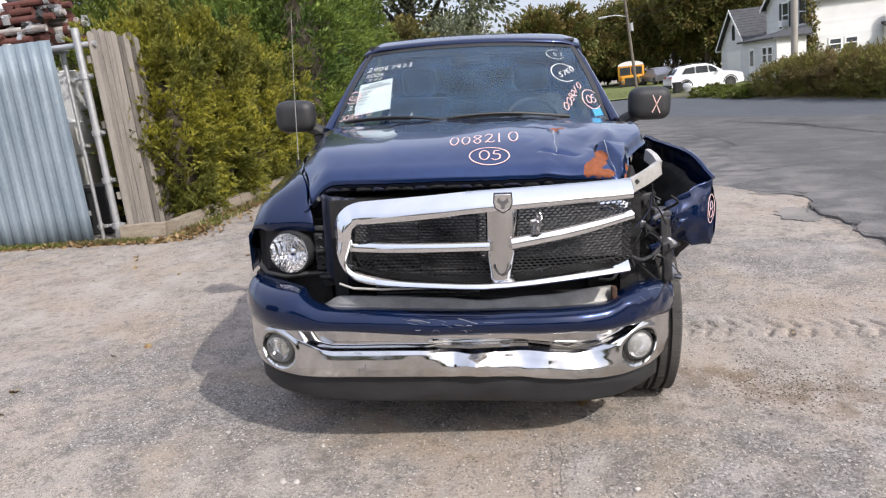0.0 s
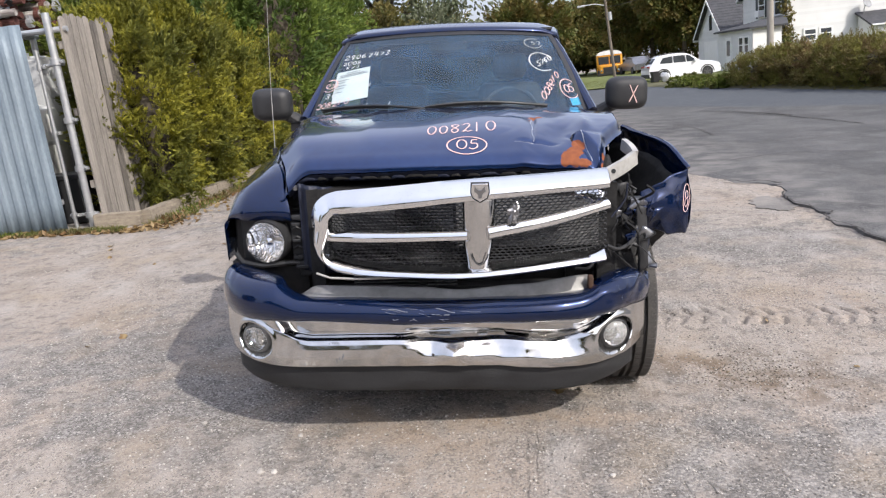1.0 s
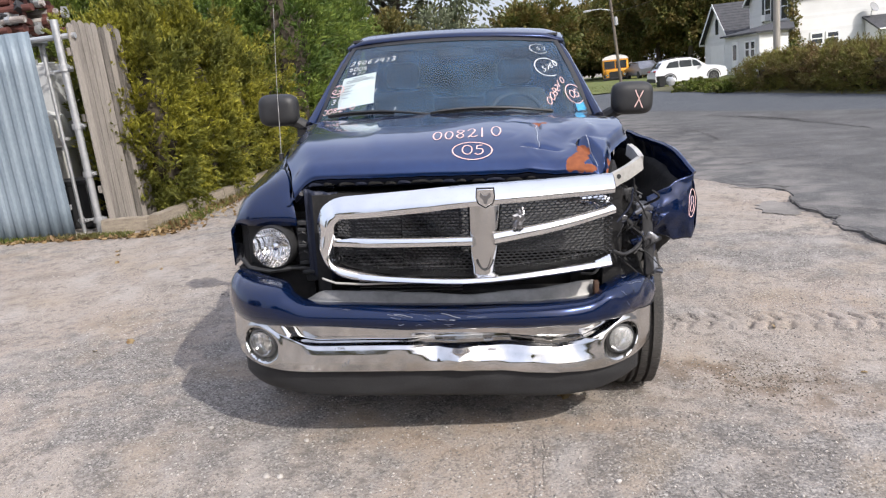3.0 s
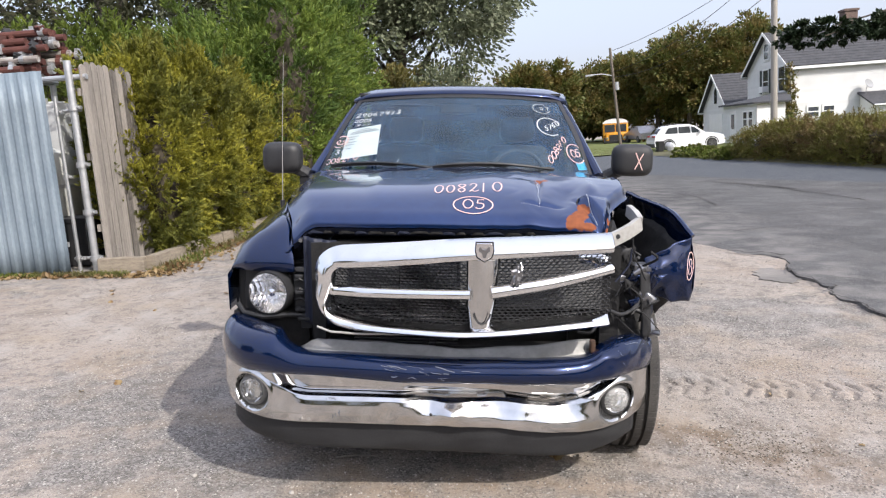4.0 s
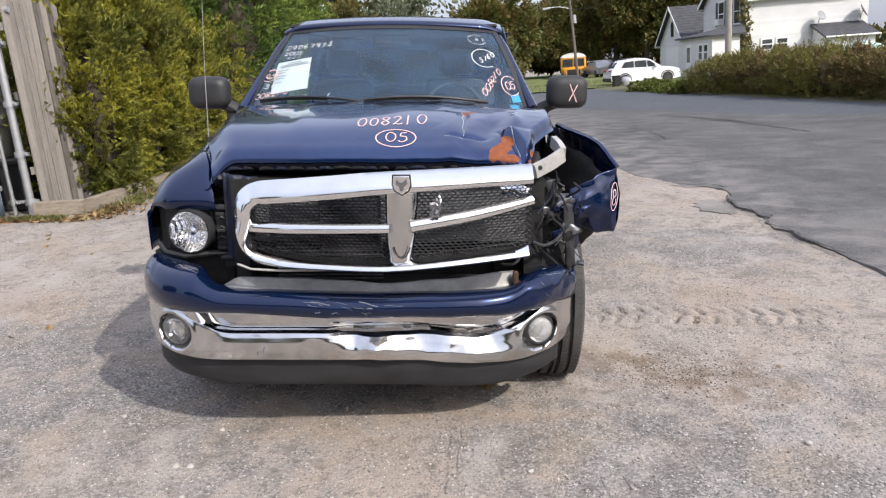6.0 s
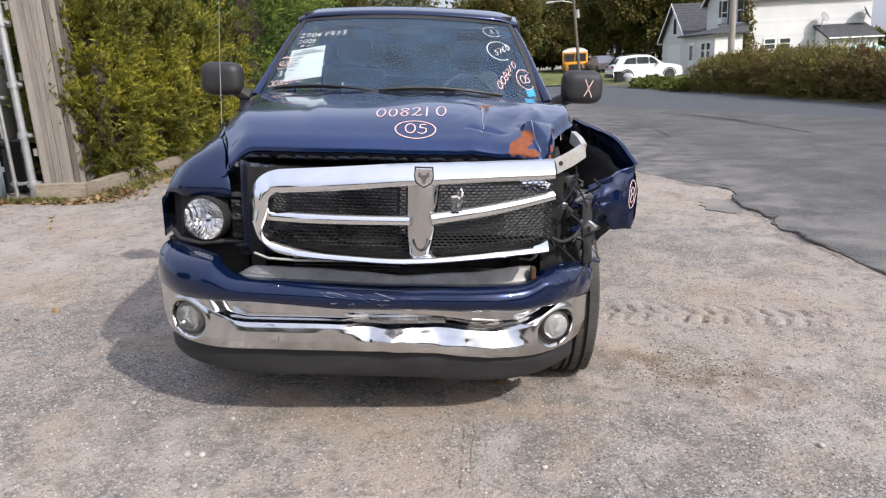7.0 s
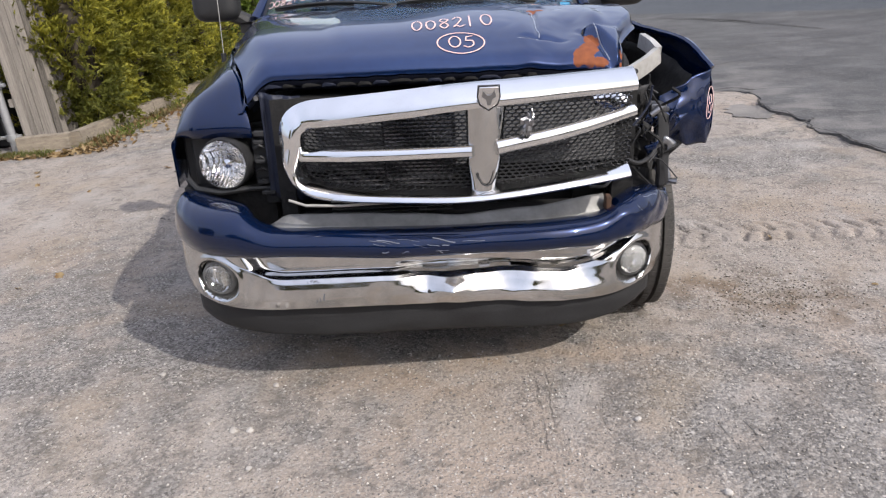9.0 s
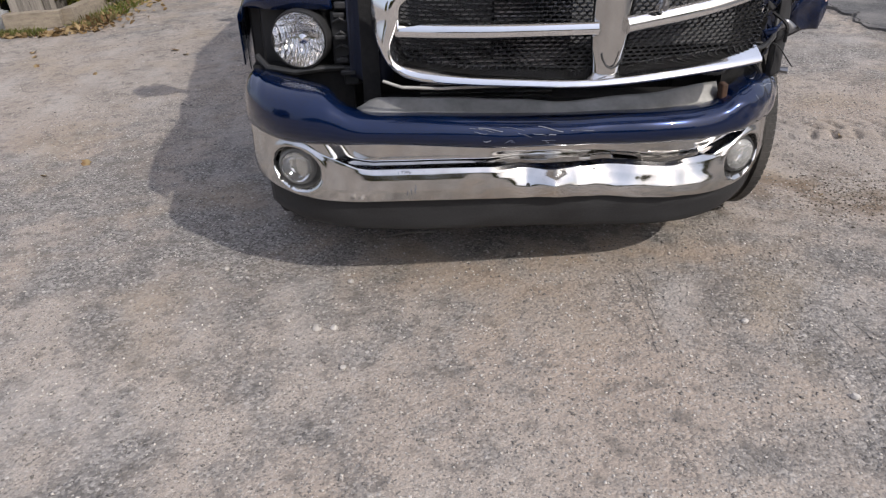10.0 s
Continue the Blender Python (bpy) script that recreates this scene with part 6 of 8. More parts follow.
for i in range(16):
    a = Vector((dj.uniform(0.72, 0.92), dj.uniform(0.2, 0.4), dj.uniform(0.72, 1.12)))
    b = a + Vector((dj.uniform(-0.08, 0.09), dj.uniform(-0.05, 0.1), dj.uniform(-0.16, 0.05)))
    c = b + Vector((dj.uniform(-0.1, 0.1), dj.uniform(-0.02, 0.08), dj.uniform(-0.12, 0.06)))
    part("torn_wiring", Shape().tube(spline([tuple(a), tuple(b), tuple(c)], 8), dj.choice((0.004, 0.006, 0.009)), 6), dj.choice((M_BLACK, M_BLACK, M_DARK, M_INNER)), truck)
for i in range(26):
    a = Vector((dj.uniform(0.70, 0.93), dj.uniform(0.12, 0.34), dj.uniform(0.80, 1.15)))
    b = a + Vector((dj.uniform(-0.05, 0.06), dj.uniform(-0.04, 0.05), dj.uniform(-0.10, 0.04)))
    c = b + Vector((dj.uniform(-0.07, 0.07), dj.uniform(-0.02, 0.06), dj.uniform(-0.08, 0.03)))
    part("torn_wiring", Shape().tube(spline([tuple(a), tuple(b), tuple(c)], 8), dj.choice((0.0025, 0.004, 0.006)), 5), dj.choice((M_BLACK, M_DARK, M_BLACK, M_DARK, M_INNER)), truck)
for i in range(12):
    a = Vector((dj.uniform(0.74, 0.95), dj.uniform(0.16, 0.32), dj.uniform(0.86, 1.12)))
    e_ = [Vector((dj.uniform(-0.03, 0.03), dj.uniform(-0.015, 0.015), dj.uniform(-0.03, 0.03))) for _ in range(4)]
    part("torn_shard", sheet([tuple(a + e_[0]), tuple(a + Vector((0.02, -0.006, 0.004))), tuple(a + e_[1] + Vector((0.04, 0, 0)))], [tuple(a + e_[2] - Vector((0, 0, 0.04))), tuple(a - Vector((-0.02, 0, 0.03))), tuple(a + e_[3] + Vector((0.03, 0, -0.04)))], 8, 5, (0, -0.006, 0), 0.008), dj.choice((M_ALLOY, M_PAINT, M_DARK, M_DARK, M_BLACK)), truck, smooth=20, thick=0.002)
part("crushed_core", sheet([(0.70, 0.28, 1.12), (0.80, 0.3, 1.10), (0.90, 0.36, 1.05)], [(0.70, 0.24, 0.68), (0.82, 0.3, 0.68), (0.93, 0.36, 0.64)], 14, 12, (0, 0.03, 0), 0.03), M_DARK, truck, smooth=20)
part("crushed_bracket", Shape().box((0.865, 0.25, 1.0), (0.925, 0.33, 1.03), pose(0, 0, 0, 0, 0, 0)).tube([(0.86, 0.24, 0.99), (0.90, 0.24, 1.02), (0.94, 0.3, 1.0)], 0.013, 8), M_ALLOY, truck, "twisted bare metal bracket", bevel=0.004)
part("tie_rod_end", Shape().tube([(0.965, 0.36, 0.76), (0.972, 0.34, 0.715), (0.975, 0.33, 0.69)], [0.016, 0.02, 0.012], 8).tube([(0.975, 0.32, 0.71), (1.005, 0.31, 0.708)], [0.010, 0.014], 8), M_ALLOY, truck, "bare silver rod end poking out")
part("broken_reflector", sheet([(0.60, 0.06, 1.10), (0.66, 0.04, 1.115), (0.71, 0.04, 1.10)], [(0.61, 0.07, 1.065), (0.66, 0.05, 1.055), (0.70, 0.05, 1.06)], 8, 6, (0, -0.02, 0), 0.01), M_REFLECT, truck, "shattered headlight reflector", smooth=20)
part("dangling_cable", Shape().tube(spline([(0.74, 0.10, 0.86), (0.80, 0.14, 0.835), (0.87, 0.2, 0.86), (0.9, 0.26, 0.93)], 14), 0.008, 8), M_BLACK, truck)
rustf = surface("rust", (0.04, 0.024, 0.016), (0.09, 0.045, 0.026), scale=20, rough=0.9, bump=0.3)
part("rusty_bracket", Shape().box((0.66, 0.06, 0.68), (0.682, 0.10, 0.735)), rustf, truck, "small rusty bracket", bevel=0.006)

# wheels
def wheel_mesh():
    R, W_ = 0.395, 0.262
    t = Shape()
    prof = [(0.225, -0.105), (0.27, -0.128), (0.33, -0.132), (0.372, -0.122), (0.388, -0.108)]
    xs = [-0.106, -0.074, -0.072, -0.058, -0.056, -0.024, -0.022, -0.008, -0.006, 0.006, 0.008, 0.022, 0.024, 0.056, 0.058, 0.072, 0.074, 0.106]
    deep = {-0.072, -0.058, -0.022, -0.008, 0.008, 0.022, 0.058, 0.072}
    prof += [(R - (0.020 if x in deep else 0) - 0.25 * x * x, x) for x in xs]
    prof += [(0.388, 0.108), (0.372, 0.122), (0.33, 0.132), (0.27, 0.128), (0.225, 0.105)]
    t.lathe(prof, 72)
    lugs = Shape()
    for k2 in range(84):
        a = k2 * math.tau / 84
        for x0, x1, sk in ((-0.112, -0.075, 0.02), (-0.055, -0.025, -0.012), (-0.005, 0.005, 0.03), (0.025, 0.055, 0.012), (0.075, 0.112, -0.02)):
            lugs.box((R - 0.007 - 0.3 * x0 * x0, -0.010, x0), (R + 0.0022 - 0.25 * max(x0 * x0, x1 * x1), 0.0125, x1), Matrix.Rotation(a + sk, 4, "Z"))
    return t, lugs


tyre_s, lug_s = wheel_mesh()
turn = Matrix.Rotation(radians(90), 4, "Y")
for x, y, steer, nm in ((-0.865, 0.86, 0, "front_wheel"), (0.905, 0.70, -1, "front_wheel"), (-0.865, 4.42, 0, "rear_wheel"), (0.865, 4.42, 0, "rear_wheel")):
    hub = part(nm, Shape().lathe([(0, 0.0), (0.05, 0.03), (0.06, 0.05), (0.2, 0.06), (0.225, 0.10), (0.23, 0.105)], 28).lathe([(0.0, -0.02), (0.2, -0.02), (0.225, -0.10), (0.23, -0.105)], 28), M_ALLOY, truck)
    sgn = 1 if x > 0 else -1
    hub.matrix_local = pose(x, y, 0.393 + (x + 0.04) * 0.0349, 0, 0, steer) @ (turn if sgn > 0 else turn @ pose(0, 0, 0, 180, 0, 0))
    ty = part("tyre", tyre_s, M_RUBBER, hub)
    part("tread_lug", lug_s, M_RUBBER, ty, smooth=0)["kind"] = "stuff"

on_flank = lambda a, b: (Vector((1.157 + 0.45 * (a - 0.475) - 0.05 * abs(b - 1.0), 0.418 + 0.5 * (a - 0.475), b)), Vector((0.5, -0.86, 0)))
part("ring_mark", ribbon([arc(0.455, 1.0, 0.045, 0.065, 0, 360, 26), arc(0.455, 1.015, 0.020, 0.018, 0, 360, 12), arc(0.455, 0.98, 0.022, 0.02, 60, 400, 12)], on_flank, 0.0032), M_CHALK, tf, "pink paint-pen ring mark", smooth=0)

# ---- yard on the left: sheet fence, posts, board fence, curb, hedges ----
def lot(x, y, z=0.0, rz=0.0):
    """A pose on the lot's sloping plane but standing upright."""
    return pose(x, y, ground_z(x, y) + z, 0, 0, rz)


def corrugated(w, h, m, label):
    root = thing("sheet_fence_panel", label, "fence panel", m, "sheet fence")
    s = Shape()
    n = int(w / 0.011)

    def fn(u, v):
        x = u * w
        q = (x / 0.148) % 1.0
        d = 0.024 * (smoothstep(0.05, 0.25, q) - smoothstep(0.55, 0.75, q))
        return (x - w, -d, v * h + 0.006 * noise.noise(Vector((x * 3, v * 2, 0))))
    s.grid(fn, n, 6)
    part("sheet", s, M_GALV, root, thick=0.002)
    for z in (0.4, h - 0.35):
        part("rail", Shape().box((-w, 0.012, z - 0.03), (0, 0.05, z + 0.03)), M_PIPE, root)
    return root


corrugated(1.35, 2.5, lot(-4.965, 5.50, -0.02, 3), "blue-grey corrugated steel sheet standing in the gravel")
corrugated(1.6, 2.5, lot(-6.305, 5.43, -0.02, 3), "blue-grey corrugated steel sheet of the yard fence")


def scaffold_post(x, y, h, r, label, couplers):
    root = thing("scaffold_post", label, "post", lot(x, y), "scaffold posts")
    s = Shape()
    s.tube([(0, 0, -0.05), (0, 0, h * 0.5), (0, 0, h)], r, 14)
    part("tube", s, M_PIPE, root)
    for z in couplers:
        c = Shape()
        c.tube([(0, 0, z - 0.035), (0, 0, z + 0.035)], r * 1.45, 14)
        c.box((r, -0.02, z - 0.02), (r + 0.06, 0.02, z + 0.02))
        c.tube([(r + 0.03, -0.045, z), (r + 0.03, 0.045, z)], 0.011, 6)
        part("coupler", c, M_PIPE, root)
    return root


scaffold_post(-4.81, 5.80, 2.62, 0.045, "thick galvanised scaffold tube standing by the board fence", (0.16, 0.75, 1.35, 2.05))
scaffold_post(-5.03, 5.80, 2.20, 0.024, "thin galvanised scaffold tube with couplers", (0.16, 1.2, 2.0))
for z, a, b, r in ((0.16, -5.22, -4.84, 0.020), (2.02, -5.2, -4.85, 0.020), (2.42, -5.6, -4.72, 0.035)):
    sc = thing("scaffold_rail", "short galvanised scaffold rail clamped across the posts", "scaffold rail", lot(-4.89, 5.85), "scaffold rails")
    part("tube", Shape().tube([(a + 5.0, 0, z), (b + 5.0, 0, z)], r, 10), M_PIPE, sc)

tank = thing("storage_tank", "pale grey upright tank standing behind the posts", "tank", lot(-6.0, 6.75))
ts = Shape()
ts.lathe([(0, 0), (0.42, 0), (0.45, 0.05), (0.45, 1.35), (0.40, 1.48), (0.2, 1.56), (0, 1.58)], 28)
part("shell", ts, M_TANK, tank)
for z in (0.35, 1.0):
    part("band", Shape().lathe([(0.452, z), (0.462, z + 0.005), (0.462, z + 0.045), (0.452, z + 0.05)], 28), M_PIPE, tank)
crate = thing("white_cabinet", "white metal cabinet stacked above dark crates", "cabinet", lot(-6.25, 7.3))
part("body", Shape().box((-0.5, -0.3, 0.0), (0.5, 0.3, 2.2)), M_CABINET, crate, bevel=0.02)
part("door", Shape().box((-0.46, -0.32, 0.9), (0.46, -0.303, 2.15)), M_CABINET, crate, bevel=0.01)
darkbox = thing("dark_crate", "dark plastic crate low behind the posts", "crate", lot(-5.35, 6.35))
part("body", Shape().box((-0.3, -0.25, 0.0), (0.3, 0.25, 0.62)), M_BLACK, darkbox, bevel=0.015)
part("rim", Shape().box((-0.32, -0.27, 0.58), (0.32, 0.27, 0.64)), M_BLACK, darkbox, bevel=0.01)

# rack of rusty pipes above the sheet fence
rack = thing("pipe_rack", "steel storage rack with two upright frames", "rack", lot(-8.2, 7.4))
for xx in (-2.2, 1.75):
    for y0 in (-0.5, 0.7):
        part("upright", Shape().tube([(xx, y0, 0), (xx, y0, 2.55)], 0.045, 10), M_PIPE, rack)
    part("crossbar", Shape().tube([(xx, -0.6, 2.5), (xx, 0.8, 2.5)], 0.05, 10), M_PIPE, rack)
rp = random.Random(4)
for row in range(5):
    for c in range(9 - row):
        yy = -0.45 + c * 0.13 + row * 0.05 + rp.uniform(-0.02, 0.02)
        zz = 2.60 + row * 0.125 + rp.uniform(-0.01, 0.01)
        x1 = 2.15 + rp.uniform(-0.3, 0.25)
        p = thing("rusty_pipe", "rusty maroon scaffold pipe lying on the rack", "pipe", lot(-8.2, 7.4), "stacked pipes")
        part("tube", Shape().tube([(-3.2, yy, zz), (x1, yy + rp.uniform(-0.02, 0.02), zz + rp.uniform(-0.015, 0.015))], 0.05, 10), rp.choice((M_RUSTPIPE, M_RUSTPIPE, M_PATCHPIPE)), p)
        cp = Shape()
        xe = x1 - rp.uniform(0.02, 0.3)
        cp.tube([(xe, yy, zz), (xe + 0.07, yy, zz)], 0.066, 10)
        cp.box((xe, yy - 0.03, zz + 0.03), (xe + 0.05, yy + 0.06, zz + 0.10))
        part("end_fitting", cp, M_PIPE if rp.random() < 0.4 else M_RUSTPIPE, p)
        for _ in range(2):
            xe = x1 - rp.uniform(0.1, 1.3)
            clamp = Shape().box((-0.05, -0.055, -0.06), (0.05, 0.055, 0.075), pose(xe, yy, zz + 0.02, rp.uniform(-40, 40), rp.uniform(-30, 30), rp.uniform(-60, 60)))
            clamp.tube([(xe, yy - 0.1, zz + 0.05), (xe + rp.uniform(-0.05, 0.05), yy + 0.1, zz + 0.08)], 0.014, 6)
            part("clamp", clamp, rp.choice((M_PIPE, M_RUSTPIPE, M_GREYPL)), p, bevel=0.012)

# weathered board fence running back from the posts
bf = thing("board_fence", "weathered grey-brown board fence with pointed tops", "fence", lot(-4.665, 5.80, 0, 78))
rb = random.Random(9)
for i in range(9):
    w = 0.094
    h = 2.58 + rb.uniform(-0.05, 0.04)
    x0 = i * 0.103
    tilt = rb.uniform(-0.012, 0.012)
    bd = Shape().prism([(x0, 0.05), (x0 + w, 0.05), (x0 + w + tilt, h - 0.03), (x0 + w * 0.62 + tilt, h), (x0 + w * 0.3 + tilt, h + 0.004), (x0 + tilt, h - 0.03)], 0.02, Matrix.Translation((0, rb.uniform(-0.016, 0.010), 0)))
    part("board", bd, M_WOOD, bf, smooth=0)
for z in (0.5, 1.4, 2.2):
    part("rail", Shape().box((0, 0.028, z), (0.93, 0.075, z + 0.09)), M_WOOD, bf, smooth=0)

# timber curb along the hedge
def timber(x0, y0, x1, y1, label):
    L_ = math.hypot(x1 - x0, y1 - y0)
    root = thing("curb_timber", label, "timber", pose(x0, y0, ground_z(x0, y0), 0, math.degrees(-math.atan2(ground_z(x1, y1) - ground_z(x0, y0), L_)), math.degrees(math.atan2(y1 - y0, x1 - x0))), "curb timbers")
    s = Shape()

    def fn(u, v):
        a = v * math.tau
        c, q = math.cos(a), math.sin(a)
        k = 1 / max(abs(c), abs(q)) ** 0.9
        e = 0.006 * noise.noise(Vector((u * L_ * 5, a, x0)))
        return (u * L_, c * k * 0.075 + e, 0.085 + q * k * 0.085 + e)
    s.grid(fn, 14, 24)
    s.box((0.002, -0.07, 0.004), (0.004, 0.07, 0.165)).box((L_ - 0.004, -0.07, 0.004), (L_ - 0.002, 0.07, 0.165))
    part("beam", s, M_TIMBER, root)
    return root


timber(-4.72, 5.72, -4.16, 5.80, "weathered timber beam at the corner of the planting bed")
timber(-4.12, 5.84, -4.02, 7.9, "weathered timber beam edging the hedge bed")
timber(-4.02, 7.93, -3.93, 10.3, "weathered timber beam edging the hedge bed")
timber(-3.93, 10.33, -3.84, 12.8, "weathered timber beam edging the hedge bed")


def cypress(at, h, rx, ry, mat, label, clumps, per, seed, leaf=0.068, name="hedge_shrub", w=0.30):
    """Dense shrub of upright feathery sprays, full to the ground."""
    x, y = at
    root = thing(name, label, "shrub", Matrix.Translation((x, y, ground_z(x, y))), "hedge")
    pts, outs = blob_points(clumps, (0, 0, h * 0.47), (rx, ry, h * 0.53), 0.30, low=-0.93, seed=seed, boxy=3.2)
    keep = pts[:, 2] > 0.03
    pts, outs = pts[keep], outs[keep]
    part("foliage", spray_cloud(pts, outs, per, leaf * 3.2, 0.65, leaf, leaf * w, mat, "foliage"), None, root)
    part("branch_core", inner_mass((0, 0, h * 0.47), (rx * 0.62, ry * 0.62, h * 0.38), rough=0.2, seed=seed), M_TWIG, root)
    tw = Shape()
    r = random.Random(seed)
    for i in range(26):
        a, zz = r.uniform(0, math.tau), r.uniform(0.1, h * 0.6)
        e = (math.cos(a) * rx * 0.97, math.sin(a) * ry * 0.97, zz + 0.25)
        tw.tube([(0, 0, zz * 0.5), (e[0] * 0.6, e[1] * 0.6, zz), e], [0.02, 0.012, 0.004], 5)
    part("twig", tw, M_TWIG, root)
    return root


GOLD = "golden-green cypress shrub with feathery sprays behind the curb"
cypress((-4.64, 7.28), 2.74, 0.63, 0.80, M_CYPRESS, GOLD, 2600, 38, 1.0)
cypress((-4.55, 8.5), 2.78, 0.66, 0.85, M_CYPRESS, GOLD, 2600, 38, 2.0)
cypress((-4.50, 9.9), 2.68, 0.66, 0.85, M_CYPRESS, GOLD, 1300, 50, 3.0)
cypress((-4.35, 11.1), 2.45, 0.72, 0.80, M_CYPRESS, GOLD, 1000, 30, 4.0)
TALL = "tall bright-green arborvitae in the hedge row"
for i, (x, y, h, r) in enumerate([(-4.1, 12.7, 5.0, 0.95), (-4.0, 14.4, 5.3, 1.0), (-3.9, 16.2, 5.4, 1.0), (-5.3, 12.0, 3.75, 1.0)]):
    cypress((x, y), h, r, r, M_ARBOR, TALL, 1350, 28, 10.0 + i, leaf=0.12, name="arborvitae", w=0.24)
DARKH = "dark-green arborvitae of the back hedge"
for i in range(6):
    cypress((-6.6 - i * 1.35, 12.2 + 0.12 * i), 3.60 + 0.15 * math.sin(i * 2.1), 1.0, 0.9, M_DARKHEDGE, DARKH, 650, 26, 20.0 + i, leaf=0.14, name="arborvitae", w=0.26)

# ---- far trees ----
OLIVE = "large tree with small grey-green leaves"
tree("shade_tree", OLIVE, (-3.0, 27), 9.5, (0.3, 0, 6.6), (4.2, 3.2, 3.4), M_OLIVE, leaf=0.20, clumps=1000, per=26, blobs=12, trunk_r=0.3, seed=3)
tree("shade_tree", OLIVE, (-7.5, 24), 10.5, (0, 0, 6.2), (3.6, 3.0, 4.3), M_OLIVE, leaf=0.20, clumps=800, per=26, blobs=10, trunk_r=0.3, seed=5)
for i, (x, y, h) in enumerate([(-6.5, 21, 3.6), (-3.5, 21.5, 3.9), (-1.2, 22.5, 3.7), (1.2, 25.5, 3.4)]):
    tree("wild_shrub", "tall wild shrub with yellowing leaves", (x, y), h, (0, 0, h * 0.52), (1.7, 1.4, h * 0.5), M_AUTUMN if i % 2 else M_OLIVE, leaf=0.15, clumps=420, per=24, blobs=7, trunk_r=0.08, seed=11 + i, category="shrub")
tree("shade_tree", "dark tree behind the yard", (-13, 23), 11, (0, 0, 6), (3.8, 3, 4.5), M_SHADELEAF, leaf=0.20, clumps=420, per=24, blobs=9, seed=21)
tree("shade_tree", "dark tree behind the yard", (-18, 26), 12, (0, 0, 6.5), (4.5, 3.5, 5), M_SHADELEAF, leaf=0.20, clumps=420, per=24, blobs=9, seed=22)
OAKS = "round-crowned green and yellowing roadside oak"
oaks = [(4.5, 60, 6.9, 3.2), (8.5, 78, 7.0, 3.6), (13.0, 74, 8.2, 4.2), (17.6, 73, 9.8, 4.6), (20.0, 70, 10.0, 4.4), (24.5, 70, 10.5, 4.6), (0.0, 64, 5.8, 3.4), (5.5, 82, 6.5, 4.0), (-5, 60, 7.0, 4.2), (14.5, 78, 8.5, 4.2), (-11, 55, 9, 4.2), (30, 75, 9, 4.5), (36, 78, 9, 4.5)]
for i, (x, y, h, r) in enumerate(oaks):
    tree("oak_tree", OAKS, (x, y), h, (0, 0, h * 0.58), (r, r * 0.8, h * 0.45), M_OAK, leaf=0.31, clumps=1050 if 4 < x < 28 else 380, per=26, blobs=11, trunk_r=0.25, seed=30 + i, group="roadside trees")
tree("pine_tree", "dark pine whose lower branch hangs over the road", (22.5, 29.5), 9.5, (-5.7, 0, 4.95), (3.6, 1.6, 0.62), M_PINE, leaf=0.17, clumps=560, per=34, blobs=8, trunk_r=0.25, seed=50)

# unseen trees added behind the camera for the chrome and the paint to mirror
for i, (x, y, h) in enumerate([(-16, -17, 5.5), (-8, -21, 5), (0, -23, 5), (8, -22, 5), (17, -20, 5), (-22, -6, 6)]):
    tree("oak_tree", "unseen leafy tree added behind the viewer for reflections", (x, y), h, (0, 0, h * 0.5), (4.6, 3.0, h * 0.5), M_OAK, leaf=0.6, clumps=260, per=20, blobs=9, trunk_r=0.25, seed=100 + i, group="lot trees")

for i, (x, h) in enumerate([(7.5, 8.2), (13.5, 7.6), (19.5, 8.0), (26.0, 8.0)]):
    tree("oak_tree", "dark leafy tree closing the far end of the yard", (x, 80 + i % 2), h, (0, 0, h * 0.46), (4.4, 2.2, h * 0.46), M_OAK, leaf=0.5, clumps=320, per=20, blobs=9, trunk_r=0.2, seed=140 + i, group="far trees")

# brush along the far side of the road
for i in range(11):
    y = 12.4 + i * 1.42
    x = road_right(y) + 1.25 + 0.15 * math.sin(i * 1.7)
    h = 1.26 + 0.06 * math.sin(i * 2.3)
    cypress((x, y), h, 1.2, 1.2, M_RUSTBRUSH if i in (1, 4, 5, 8) else M_BRUSH, "tangled green and rust-brown roadside brush", 760, 27, 60.0 + i, leaf=0.125, name="roadside_brush", w=0.13)
for i in range(7):
    tree("roadside_brush", "low green weeds at the road's edge", (10.0 + 0.3 * (i % 2) + 0.10 * i, 32.0 - i * 0.75), 0.5, (0, 0, 0.2), (1.0, 0.8, 0.28), M_GRASS, leaf=0.12, clumps=140, per=20, blobs=5, trunk_r=0.02, seed=80 + i, group="roadside brush", category="shrub")


def grass(name, n, xs, ys_, h, label, mat=M_GRASS):
    x, y = rng.uniform(*xs, n), rng.uniform(*ys_, n)
    p = np.array([(a, b, ground_z(a, b)) for a, b in zip(x, y)])
    d = rng.normal(size=(n, 3)) * 0.45 + np.array([0, 0, 1])
    ob = new(name, leaf_mesh(name, p, d, h * (0.5 + rng.random(n)), h * 0.13, mat))
    return tagged(ob, label, "grass", kind="stuff")


def verge(name, outline, mat, label, lift=0.02):
    s = Shape()
    (x0, x1), (y0, y1) = outline

    def fn(u, v):
        y = y0 + (y1 - y0) * v
        a = road_right(y) - 0.3 if x0 is None else x0
        x = a + (x1 - a) * u ** 2
        return (x, y, ground_z(x, y) + lift + 0.05 * smoothstep(0, 0.1, u))
    s.grid(fn, 12, 40)
    return tagged(new(name, s.mesh(name, mat)), label, "ground", kind="structure")


